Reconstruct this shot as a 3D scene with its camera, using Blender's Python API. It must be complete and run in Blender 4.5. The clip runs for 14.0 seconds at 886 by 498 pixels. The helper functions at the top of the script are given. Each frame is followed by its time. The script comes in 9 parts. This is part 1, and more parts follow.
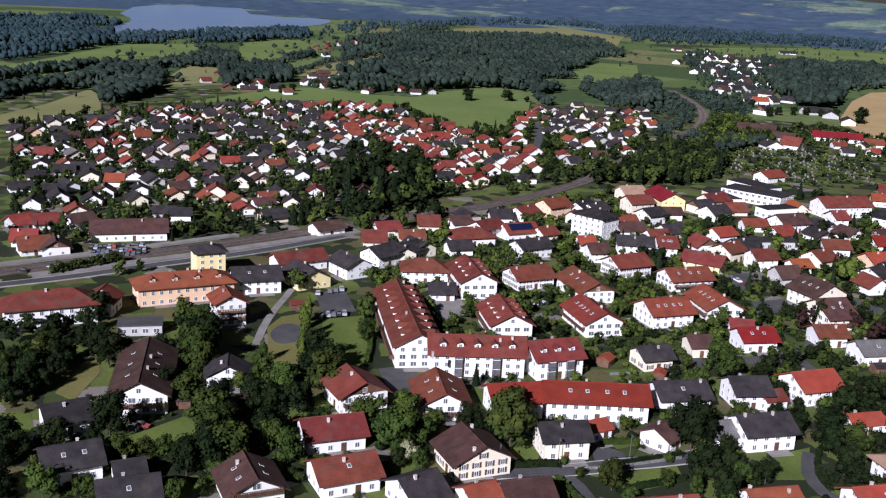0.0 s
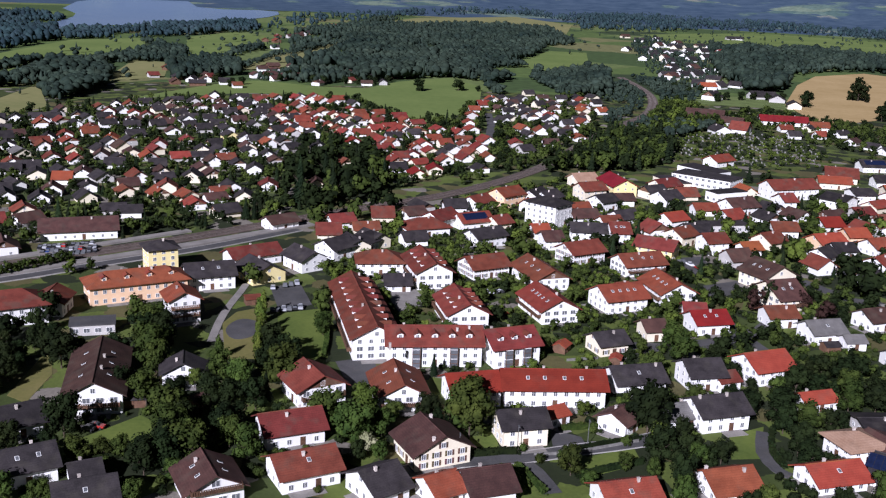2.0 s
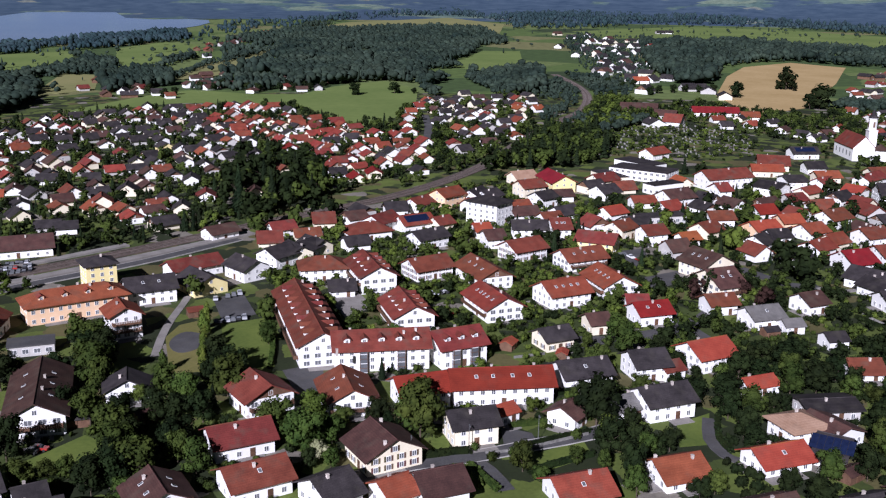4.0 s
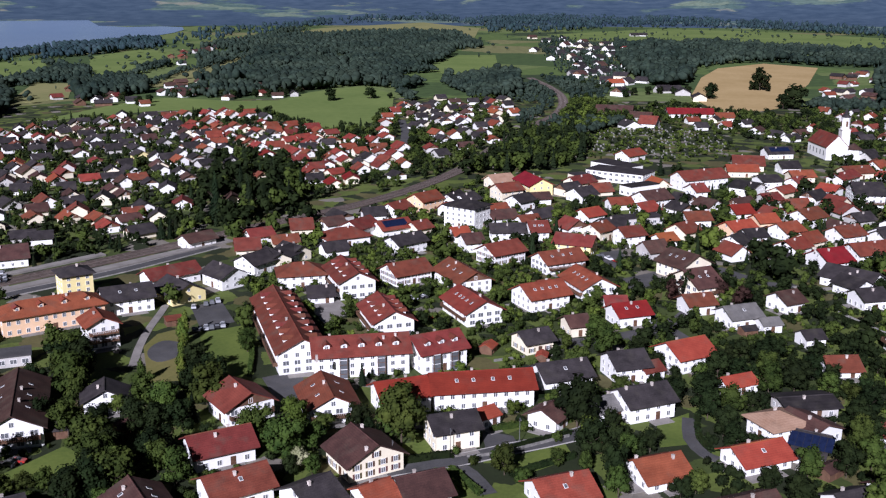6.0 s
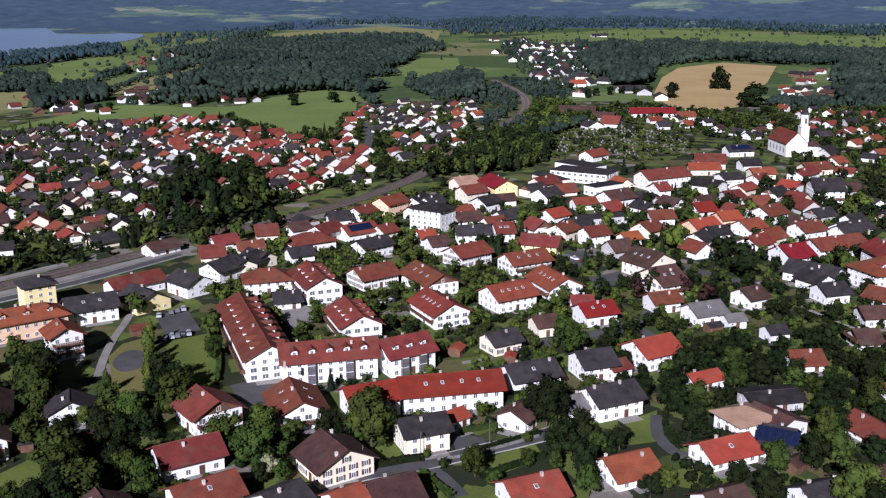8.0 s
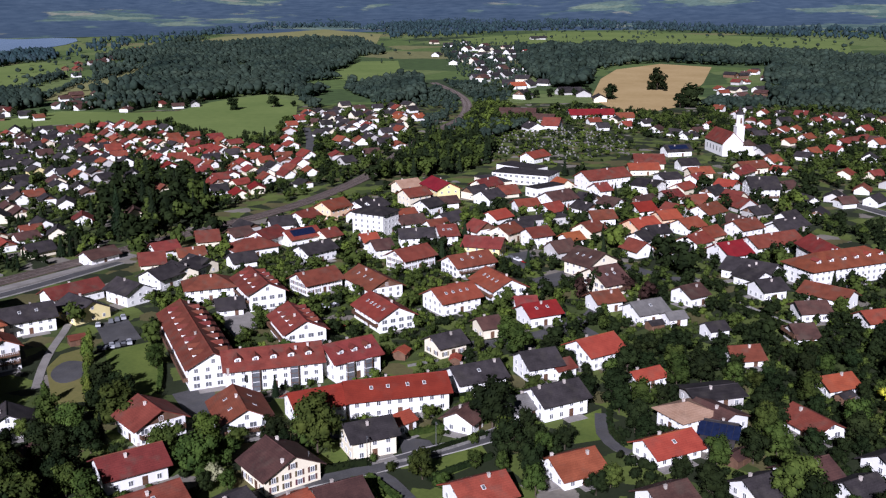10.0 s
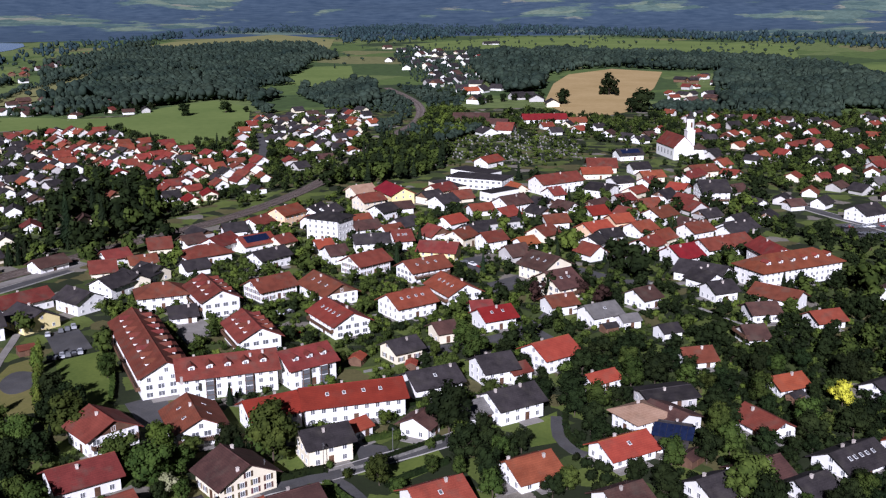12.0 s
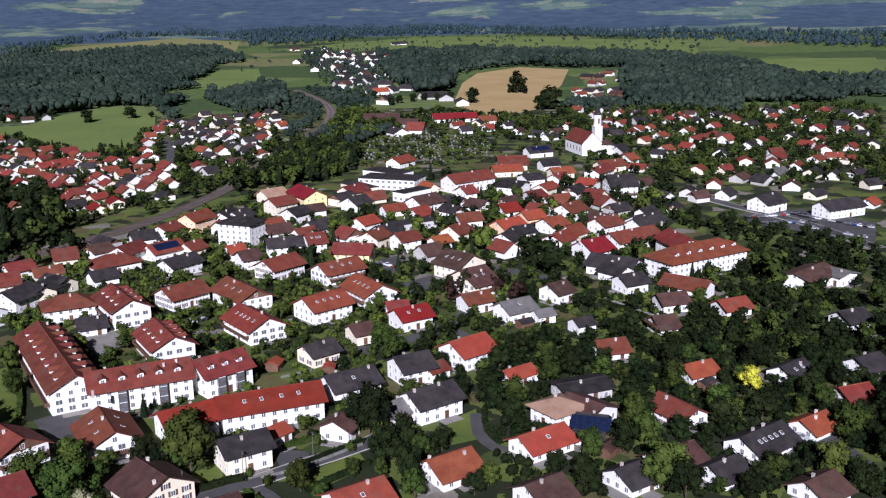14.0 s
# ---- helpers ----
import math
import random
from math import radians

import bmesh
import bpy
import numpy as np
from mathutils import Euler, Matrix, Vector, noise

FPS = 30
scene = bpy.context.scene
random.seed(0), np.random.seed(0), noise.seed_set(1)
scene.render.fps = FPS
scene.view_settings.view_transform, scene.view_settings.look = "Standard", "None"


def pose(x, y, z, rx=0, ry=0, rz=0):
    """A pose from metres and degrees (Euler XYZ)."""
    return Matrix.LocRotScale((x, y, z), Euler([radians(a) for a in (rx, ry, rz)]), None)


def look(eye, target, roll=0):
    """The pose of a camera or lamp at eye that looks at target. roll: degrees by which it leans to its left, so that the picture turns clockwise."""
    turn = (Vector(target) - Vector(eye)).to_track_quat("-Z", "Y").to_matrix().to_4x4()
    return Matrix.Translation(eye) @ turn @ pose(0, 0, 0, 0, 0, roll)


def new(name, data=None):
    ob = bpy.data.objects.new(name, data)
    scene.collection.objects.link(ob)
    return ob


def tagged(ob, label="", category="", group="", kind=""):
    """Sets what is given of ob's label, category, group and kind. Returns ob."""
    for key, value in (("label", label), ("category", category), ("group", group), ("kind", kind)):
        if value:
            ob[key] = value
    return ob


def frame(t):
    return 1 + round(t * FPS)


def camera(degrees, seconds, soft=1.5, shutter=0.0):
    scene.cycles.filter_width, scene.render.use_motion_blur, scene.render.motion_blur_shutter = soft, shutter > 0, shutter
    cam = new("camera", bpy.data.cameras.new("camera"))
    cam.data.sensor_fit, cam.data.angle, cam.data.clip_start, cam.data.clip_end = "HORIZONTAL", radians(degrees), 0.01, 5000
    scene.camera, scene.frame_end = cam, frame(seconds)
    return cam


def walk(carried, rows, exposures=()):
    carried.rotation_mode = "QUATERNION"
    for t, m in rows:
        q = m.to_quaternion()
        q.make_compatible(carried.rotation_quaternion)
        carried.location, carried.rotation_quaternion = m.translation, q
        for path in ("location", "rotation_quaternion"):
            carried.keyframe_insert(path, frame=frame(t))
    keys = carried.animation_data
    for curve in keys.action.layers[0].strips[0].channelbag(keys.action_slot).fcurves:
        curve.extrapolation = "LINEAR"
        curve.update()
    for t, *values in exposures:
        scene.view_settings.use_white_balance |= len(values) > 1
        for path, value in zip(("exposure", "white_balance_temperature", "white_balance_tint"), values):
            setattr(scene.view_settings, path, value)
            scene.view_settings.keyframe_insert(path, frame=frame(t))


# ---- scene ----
cam = camera(47.07, 14.0, soft=1.25)
EYE = 110.0
# seconds, yaw, pitch, lean to the right, in degrees; the camera hovers at one place and pans
ROWS = [
    (0.0, -0.68, -14.77, -3.09),
    (0.5, -1.41, -14.85, -2.68),
    (1.0, -1.99, -14.79, -2.18),
    (1.5, -2.66, -15.06, -2.36),
    (2.0, -3.33, -15.18, -2.42),
    (2.5, -3.91, -15.25, -1.73),
    (3.0, -4.92, -15.16, -1.36),
    (5.5, -7.79, -14.82, -0.23),
    (6.0, -7.91, -14.72, -0.24),
    (6.5, -8.17, -14.59, 0.11),
    (7.0, -8.54, -14.63, 0.06),
    (7.5, -9.04, -14.51, 0.49),
    (8.0, -9.87, -14.56, 0.40),
    (10.5, -14.13, -14.39, 0.14),
    (11.0, -15.03, -14.44, -0.20),
    (11.5, -15.48, -13.93, 0.50),
    (12.0, -15.78, -14.16, 0.40),
    (12.5, -16.85, -14.27, 0.35),
    (13.0, -17.83, -14.31, 0.57),
    (13.5, -19.46, -14.16, 0.88),
    (14.0, -20.74, -14.20, 0.99),
]
walk(cam, [(t, pose(0, 0, EYE, 90 + pitch, 0, yaw) @ pose(0, 0, 0, 0, 0, -lean)) for t, yaw, pitch, lean in ROWS],
     exposures=[(0.0, 0.0, 5500, 25), (14.0, 0.0, 5500, 25)])

# ---- light ----
SUN_FROM = radians(206)   # compass bearing of the sun, clockwise from +y
SUN_HIGH = radians(29)
world = bpy.data.worlds.new("sky")
scene.world = world
world.use_nodes = True
wn = world.node_tree
sky = wn.nodes.new("ShaderNodeTexSky")
sky.sky_type = "NISHITA"
sky.sun_disc = False
sky.sun_elevation = SUN_HIGH
sky.sun_rotation = SUN_FROM
sky.altitude = 500
sky.dust_density = 0.6
wn.links.new(sky.outputs[0], wn.nodes["Background"].inputs[0])
wn.nodes["Background"].inputs[1].default_value = 0.009
sun = new("sun", bpy.data.lights.new("sun", "SUN"))
sun.data.energy = 6.7
sun.data.angle = radians(0.6)
sun.data.color = (1.0, 0.96, 0.9)
sun.matrix_world = look((0, 0, 900), (-math.sin(SUN_FROM) * 900, -math.cos(SUN_FROM) * 900, 900 - 900 * math.tan(SUN_HIGH)))


# ---- materials ----
def material(name, low, high, scale=1.0, rough=0.8, fine=8.0, bump=0.0, random_value=0.0, random_hue=0.0, metal=0.0, rows=0.0, spec=0.3, island=False, dirt=0.0):
    """Two colours mixed by noise at two sizes, with grain, relief and a tint for each object or each piece."""
    m = bpy.data.materials.new(name)
    m.use_nodes = True
    n, links = m.node_tree.nodes, m.node_tree.links
    b = n["Principled BSDF"]
    b.inputs["Roughness"].default_value = rough
    b.inputs["Metallic"].default_value = metal
    b.inputs["Specular IOR Level"].default_value = spec
    co = n.new("ShaderNodeNewGeometry")
    big, small = n.new("ShaderNodeTexNoise"), n.new("ShaderNodeTexNoise")
    big.inputs["Scale"].default_value = scale
    big.inputs["Detail"].default_value = 3
    small.inputs["Scale"].default_value = fine
    small.inputs["Detail"].default_value = 2
    for tex in (big, small):
        links.new(co.outputs["Position"], tex.inputs["Vector"])
    add = n.new("ShaderNodeMath")
    add.operation = "MULTIPLY_ADD"
    links.new(small.outputs[0], add.inputs[0])
    add.inputs[1].default_value = 0.6
    links.new(big.outputs[0], add.inputs[2])
    ramp = n.new("ShaderNodeMapRange")
    ramp.inputs["From Min"].default_value = 0.55
    ramp.inputs["From Max"].default_value = 1.05
    links.new(add.outputs[0], ramp.inputs["Value"])
    mix = n.new("ShaderNodeMix")
    mix.data_type = "RGBA"
    mix.inputs["A"].default_value = (*low, 1)
    mix.inputs["B"].default_value = (*high, 1)
    links.new(ramp.outputs[0], mix.inputs["Factor"])
    colour = mix.outputs["Result"]
    if random_value or random_hue:
        src = co.outputs["Random Per Island"] if island else n.new("ShaderNodeObjectInfo").outputs["Random"]
        if rows or "plaster" in name:
            both = n.new("ShaderNodeMath")
            links.new(src, both.inputs[0])
            links.new(co.outputs["Random Per Island"], both.inputs[1])
            src = both.outputs[0]
        hsv = n.new("ShaderNodeHueSaturation")
        links.new(colour, hsv.inputs["Color"])
        for socket, mid, spread, mul in (("Value", 1.0, random_value, 1.0), ("Hue", 0.5, random_hue, 7.31)):
            if spread:
                f = n.new("ShaderNodeMath")
                f.operation = "MULTIPLY"
                f.inputs[1].default_value = mul
                fr = n.new("ShaderNodeMath")
                fr.operation = "FRACT"
                mr = n.new("ShaderNodeMapRange")
                mr.inputs["To Min"].default_value = mid - spread
                mr.inputs["To Max"].default_value = mid + spread
                links.new(src, f.inputs[0])
                links.new(f.outputs[0], fr.inputs[0])
                links.new(fr.outputs[0], mr.inputs["Value"])
                links.new(mr.outputs[0], hsv.inputs[socket])
        colour = hsv.outputs[0]
    if rows:
        # courses of tiles along the slope
        tc = n.new("ShaderNodeTexCoord")
        wave = n.new("ShaderNodeTexWave")
        wave.bands_direction = "Z"
        wave.wave_profile = "SAW"
        wave.inputs["Scale"].default_value = rows
        wave.inputs["Distortion"].default_value = 0.6
        links.new(tc.outputs["Object"], wave.inputs["Vector"])
        dark = n.new("ShaderNodeMix")
        dark.data_type = "RGBA"
        dark.blend_type = "MULTIPLY"
        dark.inputs["B"].default_value = (0.62, 0.6, 0.6, 1)
        k = n.new("ShaderNodeMath")
        k.operation = "MULTIPLY"
        k.inputs[1].default_value = 0.5
        links.new(wave.outputs["Fac"], k.inputs[0])
        links.new(k.outputs[0], dark.inputs["Factor"])
        links.new(colour, dark.inputs["A"])
        colour = dark.outputs["Result"]
    if dirt:
        st = n.new("ShaderNodeTexNoise")
        st.inputs["Scale"].default_value = 0.25
        st.inputs["Detail"].default_value = 5
        links.new(co.outputs["Position"], st.inputs["Vector"])
        mr = n.new("ShaderNodeMapRange")
        mr.inputs["From Min"].default_value = 0.52
        mr.inputs["From Max"].default_value = 0.75
        mr.inputs["To Max"].default_value = dirt
        links.new(st.outputs[0], mr.inputs["Value"])
        dm = n.new("ShaderNodeMix")
        dm.data_type = "RGBA"
        dm.inputs["B"].default_value = (0.09, 0.08, 0.06, 1)
        links.new(mr.outputs[0], dm.inputs["Factor"])
        links.new(colour, dm.inputs["A"])
        colour = dm.outputs["Result"]
    links.new(colour, b.inputs["Base Color"])
    if bump:
        bp = n.new("ShaderNodeBump")
        bp.inputs["Strength"].default_value = bump
        bp.inputs["Distance"].default_value = 0.3
        links.new(small.outputs[0], bp.inputs["Height"])
        links.new(bp.outputs[0], b.inputs["Normal"])
    return m


ROOF = {
    "R": material("bright_red_tiles", (0.16, 0.0105, 0.009), (0.24, 0.019, 0.015), 0.3, 0.7, 3, 0.2, 0.1, 0.01, rows=1.1, dirt=0.12),
    "r": material("red_tiles", (0.17, 0.034, 0.019), (0.27, 0.06, 0.034), 0.35, 0.75, 3, 0.2, 0.2, 0.012, rows=1.1, dirt=0.4),
    "o": material("orange_tiles", (0.25, 0.054, 0.023), (0.35, 0.084, 0.036), 0.35, 0.75, 3, 0.2, 0.12, 0.012, rows=1.1, dirt=0.25),
    "d": material("dark_red_tiles", (0.125, 0.029, 0.018), (0.21, 0.052, 0.032), 0.35, 0.75, 3, 0.2, 0.2, 0.012, rows=1.1, dirt=0.5),
    "b": material("brown_tiles", (0.05, 0.024, 0.02), (0.105, 0.052, 0.04), 0.35, 0.75, 3, 0.2, 0.25, 0.01, rows=1.1, dirt=0.4),
    "k": material("anthracite_tiles", (0.018, 0.015, 0.016), (0.045, 0.038, 0.04), 0.35, 0.75, 3, 0.2, 0.3, 0.0, rows=1.1, dirt=0.3),
    "g": material("grey_tiles", (0.11, 0.105, 0.1), (0.2, 0.19, 0.18), 0.35, 0.8, 3, 0.2, 0.25, 0.0, rows=1.1, dirt=0.4),
    "t": material("tan_tiles", (0.32, 0.19, 0.12), (0.45, 0.29, 0.2), 0.35, 0.8, 3, 0.2, 0.1, 0.0, rows=1.1, dirt=0.3),
}
WALL = {
    "w": material("white_plaster", (0.76, 0.75, 0.72), (0.85, 0.84, 0.81), 0.2, 0.85, 2, 0.05, 0.07, dirt=0.06),
    "c": material("cream_plaster", (0.72, 0.64, 0.48), (0.82, 0.75, 0.58), 0.2, 0.85, 2, 0.05, 0.08, dirt=0.1),
    "y": material("yellow_plaster", (0.78, 0.64, 0.28), (0.84, 0.72, 0.36), 0.2, 0.85, 2, 0.05, 0.05, dirt=0.08),
    "a": material("apricot_plaster", (0.75, 0.5, 0.3), (0.82, 0.58, 0.38), 0.2, 0.85, 2, 0.05, 0.05, dirt=0.1),
    "p": material("pink_plaster", (0.6, 0.12, 0.25), (0.7, 0.2, 0.32), 0.2, 0.85, 2, 0.05, 0.05),
    "g": material("grey_plaster", (0.42, 0.4, 0.38), (0.52, 0.5, 0.47), 0.2, 0.85, 2, 0.05, 0.1, dirt=0.15),
    "n": material("timber_cladding", (0.1, 0.05, 0.03), (0.18, 0.1, 0.06), 0.6, 0.8, 6, 0.2, 0.2),
}
PAINT = material("white_paint", (0.78, 0.78, 0.76), (0.84, 0.84, 0.82), 1, 0.5, 5)
WOOD = material("dark_stained_wood", (0.075, 0.037, 0.022), (0.15, 0.08, 0.045), 1.5, 0.7, 9, 0.2, 0.25)
SHUTTER = material("shutter_paint", (0.09, 0.055, 0.035), (0.15, 0.09, 0.06), 2, 0.6, 9, 0.1, 0.4, 0.08)
BRICK = material("chimney_plaster", (0.42, 0.36, 0.32), (0.62, 0.56, 0.5), 2, 0.9, 7, 0.2, 0.3)
STONE = material("grey_stone", (0.12, 0.115, 0.105), (0.27, 0.26, 0.24), 1, 0.9, 5, 0.2, 0.3)
METAL = material("dull_metal", (0.3, 0.3, 0.31), (0.45, 0.45, 0.46), 1, 0.4, 5, metal=0.8)
SOLAR = material("solar_cells", (0.008, 0.012, 0.032), (0.013, 0.02, 0.055), 1, 0.15, 5, spec=0.6)
TEAL = material("teal_awning", (0.06, 0.3, 0.33), (0.1, 0.4, 0.43), 1, 0.7, 5)
GLASS = material("window_glass", (0.075, 0.08, 0.088), (0.15, 0.155, 0.165), 0.4, 0.15, 5, spec=0.6)
ASPHALT = material("asphalt", (0.05, 0.049, 0.05), (0.095, 0.092, 0.092), 0.15, 0.9, 2.5, 0.1, dirt=0.3)
PAVING = material("pale_paving", (0.18, 0.165, 0.15), (0.29, 0.27, 0.245), 0.15, 0.9, 2.5, 0.1, dirt=0.3)
GRAVEL = material("gravel", (0.16, 0.135, 0.115), (0.28, 0.245, 0.21), 0.2, 0.95, 4, 0.3, dirt=0.3)
BALLAST = material("track_ballast", (0.09, 0.066, 0.056), (0.16, 0.125, 0.105), 0.2, 0.95, 4, 0.3, dirt=0.4)
SLEEPER = material("sleeper", (0.12, 0.1, 0.09), (0.22, 0.19, 0.17), 0.5, 0.9, 5, 0.2)
RAIL = material("rail_steel", (0.16, 0.12, 0.1), (0.3, 0.26, 0.23), 1, 0.45, 8, metal=0.7)
CONCRETE = material("concrete", (0.3, 0.29, 0.27), (0.42, 0.4, 0.38), 0.3, 0.9, 3, 0.1, dirt=0.3)
def plots_material(name, tones, cell, fine, bump=0.3):
    """Ground in irregular plots, each with its own tone, mottled inside."""
    m = material(name, (0.75, 0.75, 0.75), (1.25, 1.25, 1.25), 0.08, 0.95, fine, bump, dirt=0.0)
    n, links = m.node_tree.nodes, m.node_tree.links
    mottled = next(q for q in n if q.bl_idname == "ShaderNodeMix").outputs["Result"]
    geo = next(q for q in n if q.bl_idname == "ShaderNodeNewGeometry")
    warp = n.new("ShaderNodeTexNoise")
    warp.inputs["Scale"].default_value = 3.0 / cell
    mixv = n.new("ShaderNodeVectorMath")
    mixv.operation = "MULTIPLY_ADD"
    mixv.inputs[1].default_value = (cell * 0.4, cell * 0.4, 0)
    links.new(geo.outputs["Position"], warp.inputs["Vector"])
    links.new(warp.outputs["Color"], mixv.inputs[0])
    links.new(geo.outputs["Position"], mixv.inputs[2])
    flat = n.new("ShaderNodeVectorMath")
    flat.operation = "MULTIPLY"
    flat.inputs[1].default_value = (1, 1, 0)
    links.new(mixv.outputs[0], flat.inputs[0])
    vor = n.new("ShaderNodeTexVoronoi")
    vor.inputs["Scale"].default_value = 1.0 / cell
    links.new(flat.outputs[0], vor.inputs["Vector"])
    sep = n.new("ShaderNodeSeparateColor")
    links.new(vor.outputs["Color"], sep.inputs[0])
    ramp = n.new("ShaderNodeValToRGB")
    ramp.color_ramp.interpolation = "CONSTANT"
    e = ramp.color_ramp.elements
    while len(e) < len(tones):
        e.new(1.0)
    for q, (at, c) in zip(e, tones):
        q.position, q.color = at, (*c, 1)
    links.new(sep.outputs[0], ramp.inputs[0])
    mul = n.new("ShaderNodeMix")
    mul.data_type, mul.blend_type = "RGBA", "MULTIPLY"
    mul.inputs["Factor"].default_value = 1.0
    links.new(ramp.outputs[0], mul.inputs["A"])
    links.new(mottled, mul.inputs["B"])
    links.new(mul.outputs["Result"], n["Principled BSDF"].inputs["Base Color"])
    return m


def hazed_land_material():
    """Far country: woods broken by long clearings with fields of several tones, all blued by painted haze."""
    m = plots_material("hazed_distant_land", [(0.0, (0.085, 0.135, 0.125)), (0.35, (0.12, 0.175, 0.15)), (0.7, (0.17, 0.22, 0.165)), (0.9, (0.23, 0.24, 0.19))], 90.0, 0.03, 0.0)
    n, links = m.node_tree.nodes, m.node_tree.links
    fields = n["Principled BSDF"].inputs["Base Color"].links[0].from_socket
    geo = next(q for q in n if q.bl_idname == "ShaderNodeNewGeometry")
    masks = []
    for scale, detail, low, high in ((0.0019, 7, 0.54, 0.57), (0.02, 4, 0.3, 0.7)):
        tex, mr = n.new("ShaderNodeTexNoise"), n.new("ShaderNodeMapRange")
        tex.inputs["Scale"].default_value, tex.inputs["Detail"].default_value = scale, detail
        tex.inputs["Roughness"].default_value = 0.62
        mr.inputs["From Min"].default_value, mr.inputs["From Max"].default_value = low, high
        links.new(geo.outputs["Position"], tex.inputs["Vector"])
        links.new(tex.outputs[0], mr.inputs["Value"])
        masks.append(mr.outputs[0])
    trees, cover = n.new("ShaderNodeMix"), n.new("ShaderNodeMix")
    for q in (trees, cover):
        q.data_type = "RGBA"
    # lifted blue tones paint the distance haze into the far forest
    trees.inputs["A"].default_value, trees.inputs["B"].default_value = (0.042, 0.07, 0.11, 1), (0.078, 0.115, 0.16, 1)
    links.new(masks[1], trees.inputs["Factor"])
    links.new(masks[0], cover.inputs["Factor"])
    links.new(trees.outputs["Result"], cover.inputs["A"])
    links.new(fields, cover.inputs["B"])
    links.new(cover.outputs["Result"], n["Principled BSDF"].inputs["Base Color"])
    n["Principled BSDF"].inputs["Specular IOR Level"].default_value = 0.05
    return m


GARDEN = plots_material("garden_plots", [(0.0, (0.016, 0.023, 0.006)), (0.3, (0.044, 0.062, 0.012)), (0.56, (0.09, 0.118, 0.021)), (0.83, (0.095, 0.085, 0.03)), (0.94, (0.19, 0.17, 0.14))], 9.0, 0.9)
COUNTRY = plots_material("country_plots", [(0.0, (0.05, 0.085, 0.022)), (0.3, (0.085, 0.13, 0.03)), (0.6, (0.12, 0.16, 0.045)), (0.82, (0.16, 0.16, 0.06)), (0.94, (0.03, 0.05, 0.016))], 150.0, 0.1)
LAWN = material("lawn", (0.072, 0.105, 0.016), (0.12, 0.155, 0.026), 0.06, 0.95, 0.8, 0.2)
OLIVE = material("worn_lawn", (0.12, 0.12, 0.028), (0.18, 0.155, 0.05), 0.06, 0.95, 0.8, 0.2, dirt=0.2)
MEADOW = material("meadow", (0.11, 0.16, 0.034), (0.16, 0.21, 0.052), 0.012, 0.95, 0.15, 0.2)
HAY = material("mown_meadow", (0.17, 0.18, 0.06), (0.25, 0.23, 0.09), 0.012, 0.95, 0.15, 0.2)
WHEAT = material("ripe_grain", (0.36, 0.25, 0.1), (0.46, 0.33, 0.15), 0.02, 0.95, 0.2, 0.2)
# pale blue base paints in the sky that the lake would reflect
WATER = material("lake_water_with_sky", (0.3, 0.42, 0.62), (0.36, 0.48, 0.68), 0.002, 0.12, 0.02, spec=0.6)
HAZED_LAND = hazed_land_material()
BARK = material("bark", (0.05, 0.035, 0.025), (0.11, 0.085, 0.06), 2, 0.95, 8, 0.4)
LEAF_TONES = {
    "green": ((0.017, 0.029, 0.006), (0.058, 0.08, 0.015)),
    "light": ((0.045, 0.068, 0.011), (0.095, 0.128, 0.02)),
    "dark": ((0.005, 0.0095, 0.003), (0.017, 0.026, 0.007)),
    "needle": ((0.006, 0.012, 0.005), (0.017, 0.026, 0.009)),
    "copper": ((0.024, 0.012, 0.01), (0.05, 0.026, 0.02)),
    "blossom": ((0.2, 0.22, 0.1), (0.42, 0.42, 0.25)),
    "golden": ((0.3, 0.27, 0.02), (0.42, 0.36, 0.04)),
}
LEAF = {k: material(k + "_leaves", a, b, 0.25, 0.85, 1.6, 0, 0.35, 0.02, spec=0.08) for k, (a, b) in LEAF_TONES.items()}
LEAF_MANY = {k: material(k + "_leaves_far", [c * 0.8 for c in a], [c * 1.05 for c in b], 0.11, 0.85, 0.9, spec=0.08) for k, (a, b) in LEAF_TONES.items()}
# greens shifted a little to blue, with some distance haze painted in
WOODS = material("faintly_hazed_canopy", (0.012, 0.021, 0.017), (0.038, 0.054, 0.037), 0.012, 0.9, 0.3, 0.8, 0.3, 0.02, island=True, spec=0.05)
# blue mixed into the canopy colour as painted distance haze
HAZED_WOODS = material("hazed_wood_canopy", (0.017, 0.033, 0.038), (0.035, 0.056, 0.06), 0.01, 0.9, 0.4, 0.5, 0.22, 0.02, island=True, spec=0.05)


# ---- tools for building ----
def mesh_of(name, bm, *mats, smooth=False):
    me = bpy.data.meshes.new(name)
    bm.to_mesh(me)
    bm.free()
    for m in mats:
        me.materials.append(m)
    if smooth:
        for p in me.polygons:
            p.use_smooth = True
    return me


def part(name, bm, mat, parent, label="", at=None):
    """One mesh object under a thing or a part. bm: a bmesh, or a mesh that several share."""
    me = mesh_of(name, bm, mat) if isinstance(bm, bmesh.types.BMesh) else bm
    ob = new(name, me)
    ob.parent = parent
    if at is not None:
        ob.matrix_basis = at
    return tagged(ob, label)


def box(bm, x0, y0, z0, x1, y1, z1, mat=0, m=None):
    vs = [bm.verts.new((x, y, z)) for x in (x0, x1) for y in (y0, y1) for z in (z0, z1)]
    for f in ((0, 1, 3, 2), (4, 6, 7, 5), (0, 4, 5, 1), (2, 3, 7, 6), (0, 2, 6, 4), (1, 5, 7, 3)):
        bm.faces.new([vs[i] for i in f]).material_index = mat
    if m is not None:
        bmesh.ops.transform(bm, matrix=m, verts=vs)
    return vs


